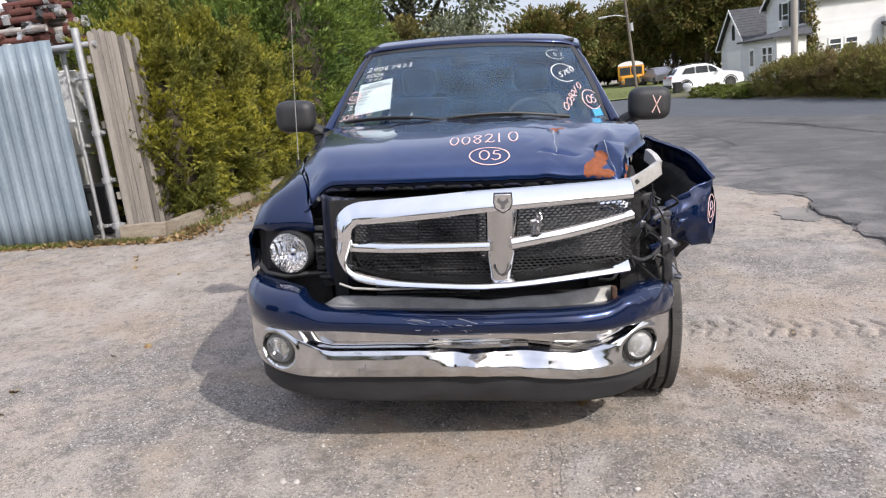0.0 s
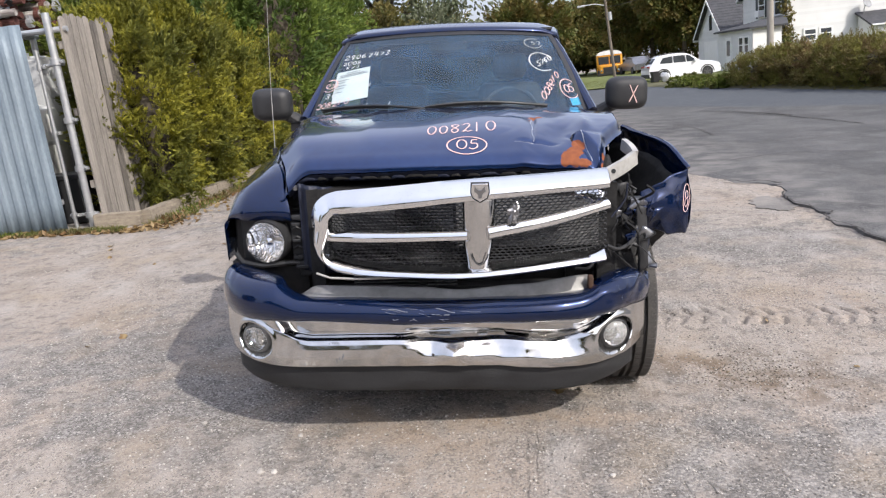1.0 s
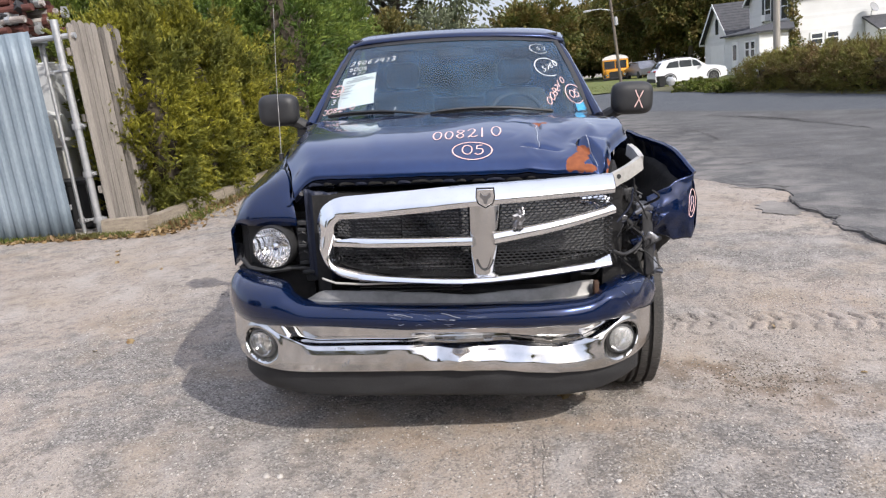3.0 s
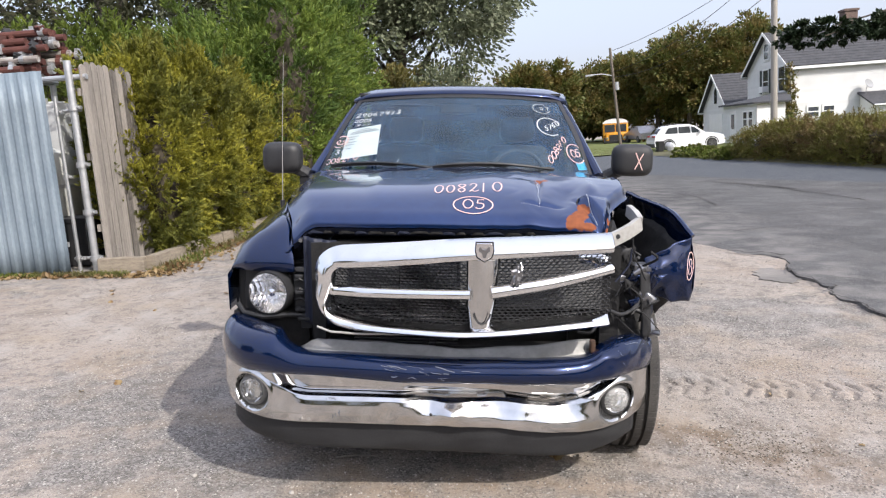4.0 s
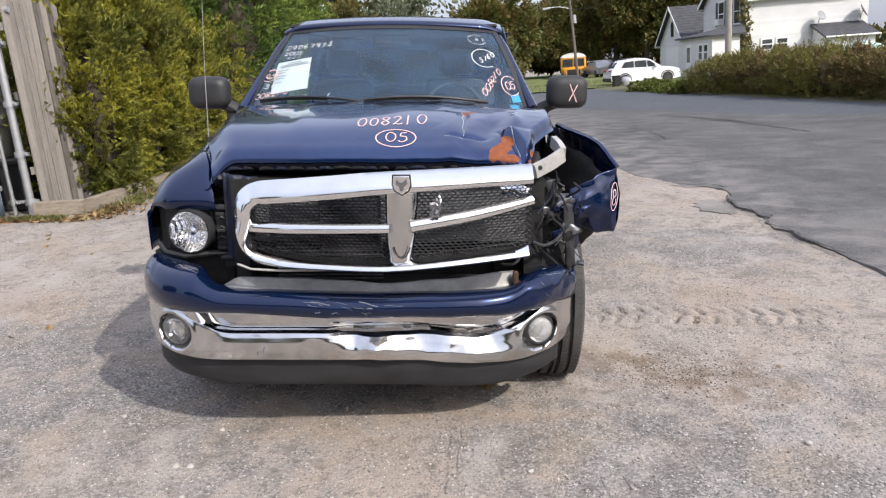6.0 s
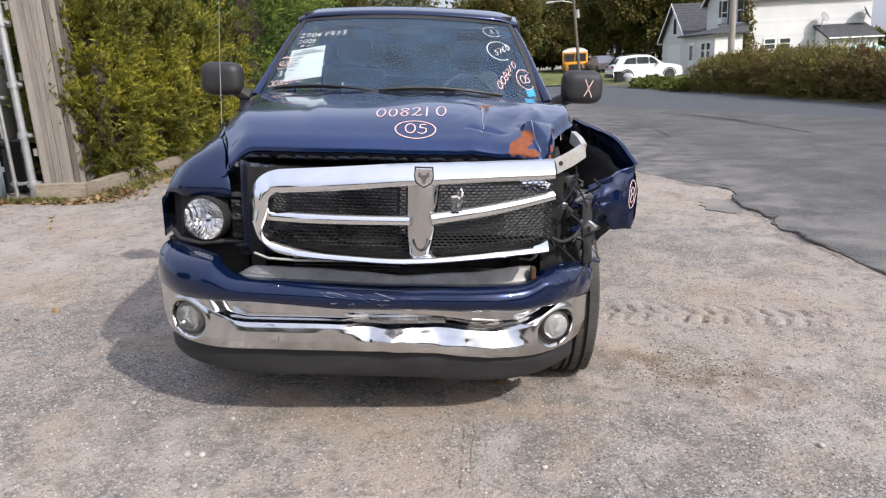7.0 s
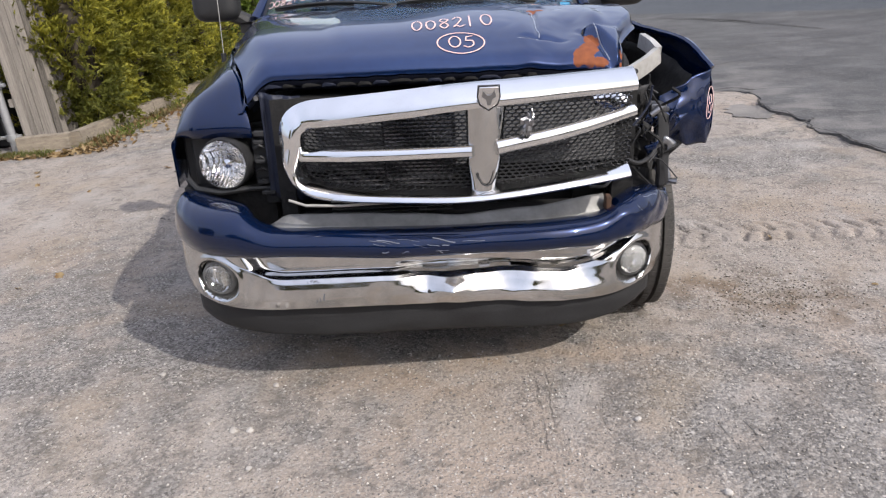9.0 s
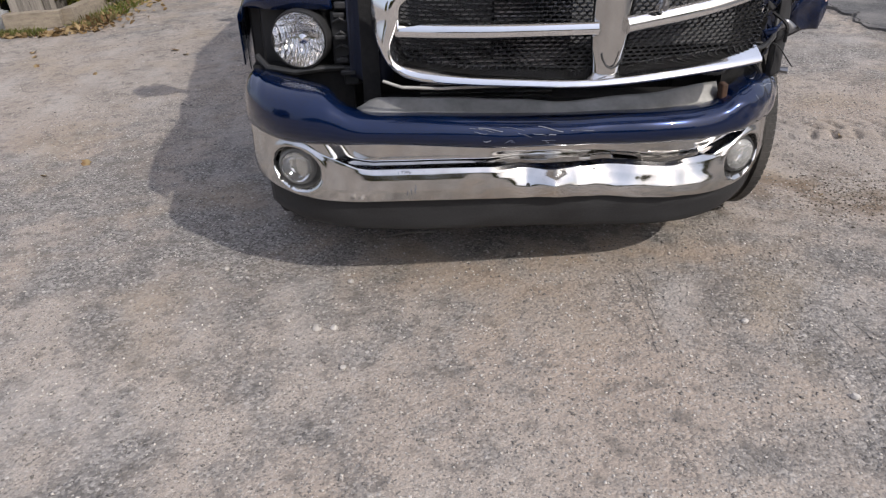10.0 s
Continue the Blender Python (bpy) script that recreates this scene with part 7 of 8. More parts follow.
M_LAWN = surface("lawn", (0.07, 0.10, 0.02), (0.17, 0.18, 0.05), scale=0.7, rough=0.95, bump=0.5, bump_scale=14)
verge("lawn", ((3.8, 40), (38.5, 90)), M_LAWN, "patchy green lawn round the driveway", 0.045)
verge("verge", ((None, 60), (-20, 38.4)), M_SOIL, "brown weedy verge beyond the road", 0.03)
grass("lawn_grass", 16000, (5, 17), (38.5, 52), 0.12, "short uneven grass by the driveway")
grass("verge_grass", 5000, (12.5, 16), (12, 24), 0.16, "short grass at the foot of the brush")
grass("fence_weeds", 2200, (-6.4, -4.2), (5.28, 5.5), 0.06, "sparse yellow-green weeds at the fence foot")
grass("curb_weeds", 2000, (-4.05, -3.66), (5.6, 11.0), 0.07, "sparse weeds along the curb")

# ---- the house beyond the road ----
def clad_wall(root, a, b, z0, z1, name="wall", gable=0.0, boards=0.16):
    """A wall of overlapping siding boards from a to b (x, y), seen from outside; each board is a piece."""
    ax, ay = a
    L_ = math.hypot(b[0] - ax, b[1] - ay)
    ang = math.atan2(b[1] - ay, b[0] - ax)
    m = Matrix.Translation((ax, ay, 0)) @ Matrix.Rotation(ang, 4, "Z")
    core = Shape().prism([(0, z0), (L_, z0), (L_, z1), (L_ / 2, z1 + gable), (0, z1)], 0.15, m) if gable else Shape().box((0, 0.0, z0), (L_, 0.15, z1), m)
    w = part(name, core, M_SIDING, root, smooth=0)
    n = int((z1 + gable - z0) / boards)
    for i in range(n):
        z = z0 + i * boards
        lo, hi = 0.0, L_
        if z + boards > z1 and gable:
            cut = (z + boards - z1) / gable * L_ / 2
            lo, hi = cut, L_ - cut
            if hi - lo < 0.1:
                continue
        bd = Shape()
        bd.add([m @ Vector(p) for p in ((lo, -0.030, z), (hi, -0.030, z), (hi, -0.006, z + boards), (lo, -0.006, z + boards), (lo, 0, z), (hi, 0, z))], [(0, 1, 2, 3), (0, 4, 5, 1)])
        part("siding_board", bd, M_SIDING, w, smooth=0)
    return w, m


def house_window(root, m, x, z, w, h, shutters=False):
    """Framed window on a wall's own axes."""
    win = part("window", Shape().box((x, -0.055, z), (x + w, 0.02, z + h), m), M_WINDOW, root, smooth=0)
    fr = Shape()
    for a, b in (((x - 0.09, z - 0.09), (x + w + 0.09, z)), ((x - 0.09, z + h), (x + w + 0.09, z + h + 0.1)), ((x - 0.09, z), (x, z + h)), ((x + w, z), (x + w + 0.09, z + h)), ((x, z + h / 2 - 0.03), (x + w, z + h / 2 + 0.03))):
        fr.box((a[0], -0.085, a[1]), (b[0], 0.0, b[1]), m)
    part("window_frame", fr, M_WHITE, win, smooth=0)
    if shutters:
        for x0 in (x - 0.52, x + w + 0.12):
            sh = Shape().box((x0, -0.08, z - 0.05), (x0 + 0.38, -0.035, z + h + 0.05), m)
            for k2 in range(12):
                zz = z + k2 * h / 12
                sh.box((x0 + 0.04, -0.095, zz), (x0 + 0.34, -0.08, zz + h / 20), m)
            part("shutter", sh, M_SHUTTER, root, smooth=0)


def pitched_roof(root, x0, x1, y0, y1, ze, zr, over=0.35, name="roof"):
    """Ridge along x."""
    yc = (y0 + y1) / 2
    k2 = (zr - ze) / (yc - y0)
    s = Shape()
    for sgn, ye in ((-1, y0 - over), (1, y1 + over)):
        zz = ze - k2 * over
        n = 14
        rows = []
        for i in range(n):
            for q, lift in ((i / n, 0.07), ((i + 1) / n - 0.001, 0.045)):
                rows.append((ye + (yc - ye) * q, zz + (zr - zz) * q + lift))
        s.grid(lambda u, v: (x0 - over + (x1 - x0 + 2 * over) * u, *rows[int(round(v * (2 * n - 1)))]), 1, 2 * n - 1)
        s.add([(x0 - over, ye, zz), (x1 + over, ye, zz), (x1 + over, yc, zr), (x0 - over, yc, zr)], [(0, 1, 2, 3)])
    r = part(name, s, M_SHINGLE, root, smooth=0)
    t = Shape()
    for xx in (x0 - over - 0.03, x1 + over):
        for ye in (y0 - over, y1 + over):
            zz = ze - k2 * over
            t.add([(xx, ye, zz - 0.12), (xx, ye, zz + 0.09), (xx, yc, zr + 0.09), (xx, yc, zr - 0.12), (xx + 0.03, ye, zz - 0.12), (xx + 0.03, ye, zz + 0.09), (xx + 0.03, yc, zr + 0.09), (xx + 0.03, yc, zr - 0.12)], [(0, 1, 2, 3), (4, 7, 6, 5), (0, 3, 7, 4), (1, 5, 6, 2)])
    for ye in (y0 - over, y1 + over):
        zz = ze - k2 * over
        t.box((x0 - over, ye - 0.02, zz - 0.14), (x1 + over, ye + 0.02, zz + 0.02))
    part("fascia", t, M_WHITE, r, smooth=0)
    return r


HX, HY = 18.8, 43.0
house = thing("house", "white clapboard two-storey house with dark shingle roof", "house", pose(0, 0, -0.1))
wl, mw = clad_wall(house, (HX, HY + 7.4), (HX, HY), -0.2, 4.6, gable=2.3)
house_window(house, mw, 5.65, 3.08, 0.95, 1.45, True)
house_window(house, mw, 3.0, 3.08, 0.95, 1.45, True)
house_window(house, mw, 3.25, 5.25, 0.7, 0.95)
wl, ms = clad_wall(house, (HX, HY), (HX + 7.4, HY), -0.2, 4.6)
house_window(house, ms, 1.0, 1.36, 0.62, 0.56)
house_window(house, ms, 1.92, 1.36, 0.62, 0.56)
clad_wall(house, (HX + 7.4, HY), (HX + 7.4, HY + 7.4), -0.2, 4.6, gable=2.3, boards=0.6)
clad_wall(house, (HX + 7.4, HY + 7.4), (HX, HY + 7.4), -0.2, 4.6, boards=0.6)
pitched_roof(house, HX, HX + 7.4, HY, HY + 7.4, 4.6, 6.9)
part("chimney", Shape().box((HX + 5.0, HY + 4.0, 6.4), (HX + 5.8, HY + 4.8, 8.1)).box((HX + 4.93, HY + 3.93, 7.95), (HX + 5.87, HY + 4.87, 8.08)), M_BRICK, house, smooth=0)
part("air_conditioner", Shape().box((HX - 0.4, HY + 3.55, 3.1), (HX, HY + 4.25, 3.5)), M_WHITE, house, bevel=0.02)
part("downpipe", Shape().tube([(HX - 0.06, HY - 0.1, 0), (HX - 0.06, HY - 0.1, 4.45)], 0.05, 8), M_WHITE, house)
porch = thing("house_extension", "white single-storey extension with a door and a low roof", "house", pose(0, 0, -0.1))
PX, PY = 15.9, 40.6
_, mp_ = clad_wall(porch, (PX - 0.28, PY + 5.2), (PX, PY), -0.2, 2.32)
house_window(porch, mp_, 3.4, 1.06, 0.55, 0.82)
house_window(porch, mp_, 4.2, 1.06, 0.55, 0.82)
dr = part("door", Shape().box((1.3, -0.06, -0.1), (2.2, 0.02, 2.0), mp_), M_WHITE, porch, smooth=0)
part("pane", Shape().box((1.5, -0.075, 0.9), (2.0, -0.05, 1.8), mp_), M_WINDOW, dr, smooth=0)
clad_wall(porch, (PX, PY), (PX + 1.7, PY + 0.25), -0.2, 2.32)
clad_wall(porch, (PX + 1.7, PY + 0.25), (HX - 0.1, HY + 0.6), -0.2, 2.32, boards=0.5)
pr = Shape()
pr.add([(PX - 0.55, PY + 5.3, 2.32), (PX - 0.28, PY - 0.3, 2.32), (PX + 1.95, PY - 0.05, 2.32), (HX - 0.05, PY + 5.3, 2.86), (HX - 0.05, PY + 2.4, 2.80), (PX + 1.6, PY + 2.6, 2.76)], [(0, 1, 5), (1, 2, 4, 5), (0, 5, 4, 3)])
part("roof", pr, M_SHINGLE, porch, smooth=0, thick=0.1)

garage = thing("garage", "white garage wing with a gable and an arched window", "garage", pose(0, 0, -0.1))
GX, GY = 17.9, 51.5
_, mg = clad_wall(garage, (GX, GY + 6.5), (GX, GY), -0.2, 2.42, gable=2.52)
part("garage_door", Shape().box((1.6, -0.05, -0.2), (4.9, 0.02, 1.95), mg), M_WHITE, garage, smooth=0)
aw = Shape().prism([(2.95, 2.75), (3.55, 2.75), (3.55, 3.55), (3.45, 3.8), (3.25, 3.92), (3.05, 3.8), (2.95, 3.55)], 0.06, mg @ Matrix.Translation((0, -0.06, 0)))
part("window", aw, M_WINDOW, garage, smooth=0)
clad_wall(garage, (GX, GY), (GX + 8, GY), -0.2, 2.42)
clad_wall(garage, (GX + 8, GY + 6.5), (GX, GY + 6.5), -0.2, 2.42, boards=0.6)
pitched_roof(garage, GX, GX + 8, GY, GY + 6.5, 2.42, 4.94)

shed = thing("entry_shed", "white lean-to entry with a dark sloped roof", "shed", pose(0, 0, -0.1))
S0, S1 = HX + 4.05, HX + 6.85
clad_wall(shed, (S0, HY - 1.9), (S1, HY - 1.9), -0.2, 1.84)
part("side_wall", Shape().add([(S0 + q, yy, zz) for q in (0.0, 0.08) for yy, zz in ((HY - 1.9, -0.2), (HY - 0.08, -0.2), (HY - 0.08, 2.5), (HY - 1.9, 1.84))], [(0, 1, 2, 3), (7, 6, 5, 4), (0, 4, 5, 1), (1, 5, 6, 2), (2, 6, 7, 3), (3, 7, 4, 0)]), M_WHITE, shed, smooth=0)
part("roof", Shape().add([(S0 - 0.18, HY - 2.1, 1.80), (S1 + 0.18, HY - 2.1, 1.80), (S1 + 0.18, HY - 0.08, 2.62), (S0 - 0.18, HY - 0.08, 2.62)], [(0, 1, 2, 3)]), M_SHINGLE, shed, smooth=0, thick=0.1)
part("gutter", Shape().tube([(S0 - 0.2, HY - 2.14, 1.78), (S1 + 0.2, HY - 2.14, 1.76), (S1 + 0.2, HY - 2.0, 1.5)], 0.05, 8), M_WHITE, shed)
M_DISH = surface("dish_grey", (0.22, 0.225, 0.23), (0.32, 0.325, 0.33), scale=3, rough=0.6)
for x, z, r_, turned in ((S0 + 0.25, 3.05, 0.31, 25), (S0 + 2.77, 3.17, 0.44, 60)):
    dish = part("satellite_dish", Shape().lathe([(0, -0.03), (r_ * 0.55, -0.01), (r_, 0.06), (r_, 0.075), (r_ * 0.55, 0.008), (0, -0.012)], 24, pose(x, HY - 0.5, z, 62, 0, turned)), M_DISH, shed, "grey satellite dish")
    part("mast", Shape().tube([(x, HY - 0.45, z), (x - 0.05, HY - 0.35, z - 0.3), (x - 0.05, HY - 0.35, 2.5)], 0.022, 6), M_DISH, dish)

def tarp_pt(u, v):
    q, w = 2 * u - 1, 2 * v - 1
    rise = max(0.0, 1 - abs(q) ** 3) * max(0.0, 1 - abs(w) ** 4)
    return Vector((22.85 + 1.75 * q, 37.4 + 0.8 * w, -0.2 + rise * (1.5 + 0.10 * noise.noise(Vector((q * 2, w * 2, 4))) - 0.06 * q)))


M_TARP = surface("tarp", (0.28, 0.46, 0.44), (0.48, 0.62, 0.60), scale=1.5, rough=0.6, bump=0.3, bump_scale=6)
tarp = new("tarp", Shape().grid(tarp_pt, 26, 12).mesh("tarp", M_TARP, 40))
tagged(tarp, "pale teal tarp over a heap beside the white house", "tarp")
for i in range(4):
    tree("shrub", "dark dense shrub beyond the white house", (38.0 + 3.4 * i, 62 - 0.6 * (i % 2)), 2.9, (0, 0, 1.4), (2.2, 1.6, 1.4), M_OAK, leaf=0.3, clumps=160, per=18, blobs=7, trunk_r=0.1, seed=170 + i, group="far shrubs", category="shrub")

vine = thing("climbing_vine", "green vine climbing the corner of the house", "vine", pose(HX - 0.15, HY - 0.25, 0))
vz = rng.random(70)
part("leaves", clump_cloud(np.stack([rng.normal(size=70) * 0.25 * (1 - 0.6 * vz), rng.normal(size=70) * 0.15, vz * 4.3], 1), np.full(70, 0.25), 16, 0.8, rng.normal(size=(70, 3)), 0.0, 0.2, 0.12, M_OAK, "leaves"), None, vine)
part("stem", Shape().tube([(0, 0, 0), (0.08, 0, 2), (-0.05, 0, 4.2)], 0.03, 6), M_BARK, vine)

# ---- poles and cables ----
def utility_pole(x, y, h, r, mat, label):
    root = thing("utility_pole", label, "utility pole", Matrix.Translation((x, y, ground_z(x, y))), "utility poles")
    part("shaft", Shape().tube([(0, 0, -0.3), (0, 0, h * 0.5), (0, 0, h)], [r, r * 0.9, r * 0.8], 14), mat, root)
    return root


p1 = utility_pole(14.55, 34.5, 10.5, 0.17, M_POLE, "pale weathered utility pole rising from the brush")
part("crossarm", Shape().box((-1.2, -0.06, 7.6), (1.2, 0.06, 7.75)), M_POLE, p1)
p2 = utility_pole(10.4, 54, 7.6, 0.12, M_POLED, "dark leaning utility pole with a street light arm")
p2.rotation_euler = (0, radians(-4.5), 0)
part("lamp_arm", Shape().tube([(0, 0, 5.5), (-0.8, 0, 5.75), (-1.6, 0, 5.8)], 0.035, 8), M_PIPE, p2)
part("lamp_head", Shape().box((-2.1, -0.12, 5.7), (-1.5, 0.12, 5.85)), M_PIPE, p2, bevel=0.03)
part("transformer", Shape().tube([(0.2, 0, 4.4), (0.2, 0, 5.0)], 0.16, 12), M_PIPE, p2)
for i, (za, zb, sag, xa) in enumerate([(7.6, 5.2, 0.9, 0.0), (8.1, 5.6, 0.6, -1.0), (9.6, 7.2, 0.5, 0.9)]):
    wire = thing("overhead_cable", "black overhead cable strung between the poles", "cable", None, "overhead cables")
    pa, pb = Vector((14.55 + xa, 34.5, za)), Vector((10.0, 54, zb))
    part("wire", Shape().tube([pa.lerp(pb, q / 16) - Vector((0, 0, sag * 4 * q / 16 * (1 - q / 16))) for q in range(17)], 0.018, 5), M_CABLE, wire)
for i, (za, zb) in enumerate([(7.7, 8.1), (8.1, 8.8)]):
    wire = thing("overhead_cable", "black overhead cable running along the road", "cable", None, "overhead cables")
    pa, pb = Vector((14.55 + 0.5 * i, 34.5, za)), Vector((24.0, 5, zb))
    part("wire", Shape().tube([pa.lerp(pb, q / 16) - Vector((0, 0, 0.6 * 4 * q / 16 * (1 - q / 16))) for q in range(17)], 0.018, 5), M_CABLE, wire)

# ---- parked vehicles far off ----
def side_body(outline, half, m, tuck=0.82, zbelt=1.0):
    """A car body: side outline (length, height) swept across its width, narrowing above the belt line."""
    s = Shape()
    n = len(outline)
    rows = [(-half, 0.97), (-half * 0.93, 1.0), (0.0, 1.012), (half * 0.93, 1.0), (half, 0.97)]
    pts = []
    for w, k2 in rows:
        for x, z in outline:
            ww = w * (1 if z < zbelt else tuck + (1 - tuck) * max(0, 1 - (z - zbelt) / 0.55))
            pts.append(m @ Vector((x, ww, z * k2 if z > 0.5 else z)))
    faces = [(r * n + i, r * n + (i + 1) % n, (r + 1) * n + (i + 1) % n, (r + 1) * n + i) for r in range(len(rows) - 1) for i in range(n)]
    faces += [tuple(range(n)), tuple(range(4 * n, 5 * n))[::-1]]
    return s.add(pts, faces)


def far_wheel(x, y, r, parent, m):
    mm = m @ pose(x, y, r, 90, 0, 0)
    w = part("wheel", Shape().lathe([(0, -0.1), (r * 0.62, -0.11), (r * 0.65, -0.12), (r * 0.95, -0.12), (r, -0.08), (r, 0.08), (r * 0.95, 0.12), (r * 0.65, 0.12), (r * 0.62, 0.11), (0, 0.1)], 24, mm), M_BIN, parent)
    rim = Shape()
    for sgn in (-1, 1):
        for k2 in range(5):
            rim.box((-0.035, 0.03, sgn * 0.105 - 0.02), (0.035, r * 0.6, sgn * 0.105 + 0.02), mm @ pose(0, 0, 0, 0, 0, k2 * 72))
        rim.lathe([(0.05, sgn * 0.13), (0.06, sgn * 0.1)], 12, mm)
        rim.lathe([(r * 0.56, sgn * 0.125), (r * 0.64, sgn * 0.127)], 24, mm)
    part("rim", rim, M_RIM, w)


suv = thing("parked_suv", "white mid-size sport utility vehicle parked on the grass", "car", pose(9.75, 40.6, -0.17, 0, 0, 4) @ Matrix.Scale(0.87, 4))
I = Matrix()
part("body", side_body([(0.05, 0.35), (0.0, 0.75), (0.08, 1.05), (0.22, 1.15), (0.55, 1.55), (0.85, 1.68), (1.6, 1.74), (2.4, 1.70), (2.75, 1.60), (3.45, 1.12), (4.2, 1.03), (4.65, 0.88), (4.75, 0.62), (4.70, 0.32), (4.2, 0.25), (3.3, 0.25), (1.4, 0.25), (0.5, 0.27)], 0.95, I), M_CARWHITE, suv, smooth=30)
for sgn in (-1, 1):
    for o in ([(0.72, 1.17), (0.95, 1.52), (1.55, 1.58), (1.58, 1.15)], [(1.66, 1.15), (1.64, 1.58), (2.38, 1.57), (2.45, 1.13)], [(2.53, 1.13), (2.47, 1.56), (2.68, 1.52), (3.2, 1.14)]):
        part("side_window", Shape().prism(o, 0.02, pose(0, sgn * 0.895 - 0.01, 0, 0, 0, 0)), M_WINDOW, suv, smooth=0)
part("windscreen", Shape().add([(2.80, -0.70, 1.585), (2.80, 0.70, 1.585), (3.42, 0.82, 1.145), (3.42, -0.82, 1.145)], [(0, 1, 2, 3)]), M_WINDOW, suv, thick=0.01)
part("rear_window", Shape().add([(0.24, -0.7, 1.2), (0.24, 0.7, 1.2), (0.52, 0.65, 1.53), (0.52, -0.65, 1.53)], [(0, 1, 2, 3)]), M_WINDOW, suv, thick=-0.02)
for x in (0.95, 3.85):
    for sgn in (-1, 1):
        far_wheel(x, sgn * 0.86, 0.37, suv, I)
        part("wheel_arch", Shape().tube([(x + 0.44 * math.cos(a * math.pi / 10), sgn * 0.945, 0.37 + 0.44 * math.sin(a * math.pi / 10)) for a in range(11)], 0.035, 6), M_BLACK, suv)
for sgn in (-1, 1):
    part("tail_light", Shape().box((0.0, sgn * 0.62 - 0.2, 0.98), (0.12, sgn * 0.62 + 0.2, 1.08)), surface("tail_red", (0.25, 0.01, 0.01), (0.3, 0.02, 0.02), rough=0.2), suv)
    part("roof_rail", Shape().tube([(0.9, sgn * 0.66, 1.72), (1.6, sgn * 0.66, 1.78), (2.5, sgn * 0.66, 1.74)], 0.02, 6), M_BLACK, suv)
    part("door_mirror", Shape().box((2.95, sgn * 1.02 - 0.1, 1.1), (3.1, sgn * 1.02 + 0.1, 1.25)), M_CARWHITE, suv, bevel=0.03)
part("rear_bumper", Shape().box((-0.05, -0.9, 0.3), (0.1, 0.9, 0.55)), M_BLACK, suv, bevel=0.03)

for x in (9.85,):
    b = thing("wheeled_bin", "black wheeled rubbish bin beside the driveway", "bin", pose(x, 38.6, -0.13, 0, 0, 10) @ Matrix.Scale(0.8, 4))
    part("tub", Shape().add([(-0.18, -0.2, 0.05), (0.18, -0.2, 0.05), (0.18, 0.2, 0.05), (-0.18, 0.2, 0.05), (-0.24, -0.26, 0.72), (0.24, -0.26, 0.72), (0.24, 0.26, 0.72), (-0.24, 0.26, 0.72)], [(0, 3, 2, 1), (4, 5, 6, 7), (0, 1, 5, 4), (1, 2, 6, 5), (2, 3, 7, 6), (3, 0, 4, 7)]), M_BIN, b, bevel=0.02)
    part("lid", Shape().box((-0.26, -0.29, 0.72), (0.26, 0.28, 0.78)), M_BIN, b, bevel=0.02)
    for sgn in (-1, 1):
        part("wheel", Shape().tube([(sgn * 0.2 - 0.03, 0.2, 0.08), (sgn * 0.2 + 0.03, 0.2, 0.08)], 0.08, 12), M_RUBBER, b)

def sack_pt(u, v):
    a, b2 = u * math.tau, (v - 0.5) * math.pi
    q = Vector((math.cos(a) * math.cos(b2), math.sin(a) * math.cos(b2), math.sin(b2)))
    k2 = 1 + 0.35 * noise.noise(q * 2 + Vector((3, 0, 1)))
    return Vector((q.x * 0.26 * k2, q.y * 0.2 * k2, 0.26 + q.z * 0.26 * k2))


sack = new("paper_sack", Shape().grid(sack_pt, 18, 12).mesh("paper_sack", M_PAPER, 50))
sack.location = (10.42, 38.6, -0.14)
tagged(sack, "pale paper yard sack standing by the bin", "sack")

bus = thing("school_bus", "yellow school bus with a white roof", "bus", pose(11.75, 64, -0.42, 0, 0, -9) @ Matrix.Scale(0.96, 4))
part("body", Shape().box((-1.2, 0.9, 0.5), (1.2, 8.5, 2.3)), M_BUS, bus, bevel=0.12)
part("roof", Shape().grid(lambda u, v: (-1.2 * math.cos(u * math.pi), 0.9 + 7.6 * v, 2.2 + 0.55 * math.sin(u * math.pi)), 12, 4), M_WHITE, bus)
part("roof_front", Shape().prism([(-1.2 * math.cos(a * math.pi / 12), 2.25 + 0.42 * math.sin(a * math.pi / 12)) for a in range(13)], 0.02, pose(0, 0.89, 0)), M_WHITE, bus)
part("bonnet", Shape().box((-0.95, -0.2, 0.5), (0.95, 0.95, 1.35)), M_BUS, bus, bevel=0.12)
part("grille", Shape().box((-0.6, -0.25, 0.6), (0.6, -0.19, 1.15)), M_BLACK, bus, bevel=0.02)
part("bumper", Shape().box((-1.15, -0.35, 0.4), (1.15, -0.2, 0.62)), M_BLACK, bus, bevel=0.03)
for sgn in (-1, 1):
    part("windscreen", Shape().box((sgn * 0.53 - 0.48, 0.86, 1.42), (sgn * 0.53 + 0.48, 0.9, 2.12)), M_WINDOW, bus, smooth=0)
    part("headlight", Shape().tube([(sgn * 0.78, -0.27, 0.85), (sgn * 0.78, -0.19, 0.85)], 0.11, 12), M_REFLECT, bus)
    for yy in (0.5, 6.5):
        mm = pose(sgn * 1.0, yy, 0.45, 0, 90, 0)
        part("wheel", Shape().lathe([(0, -0.13), (0.42, -0.13), (0.45, -0.08), (0.45, 0.08), (0.42, 0.13), (0, 0.13)], 20, mm), M_RUBBER, bus)
    for k2 in range(7):
        part("side_window", Shape().box((sgn * 1.2 - 0.015, 1.4 + k2, 1.45), (sgn * 1.2 + 0.015, 2.2 + k2, 2.1)), M_WINDOW, bus, smooth=0)
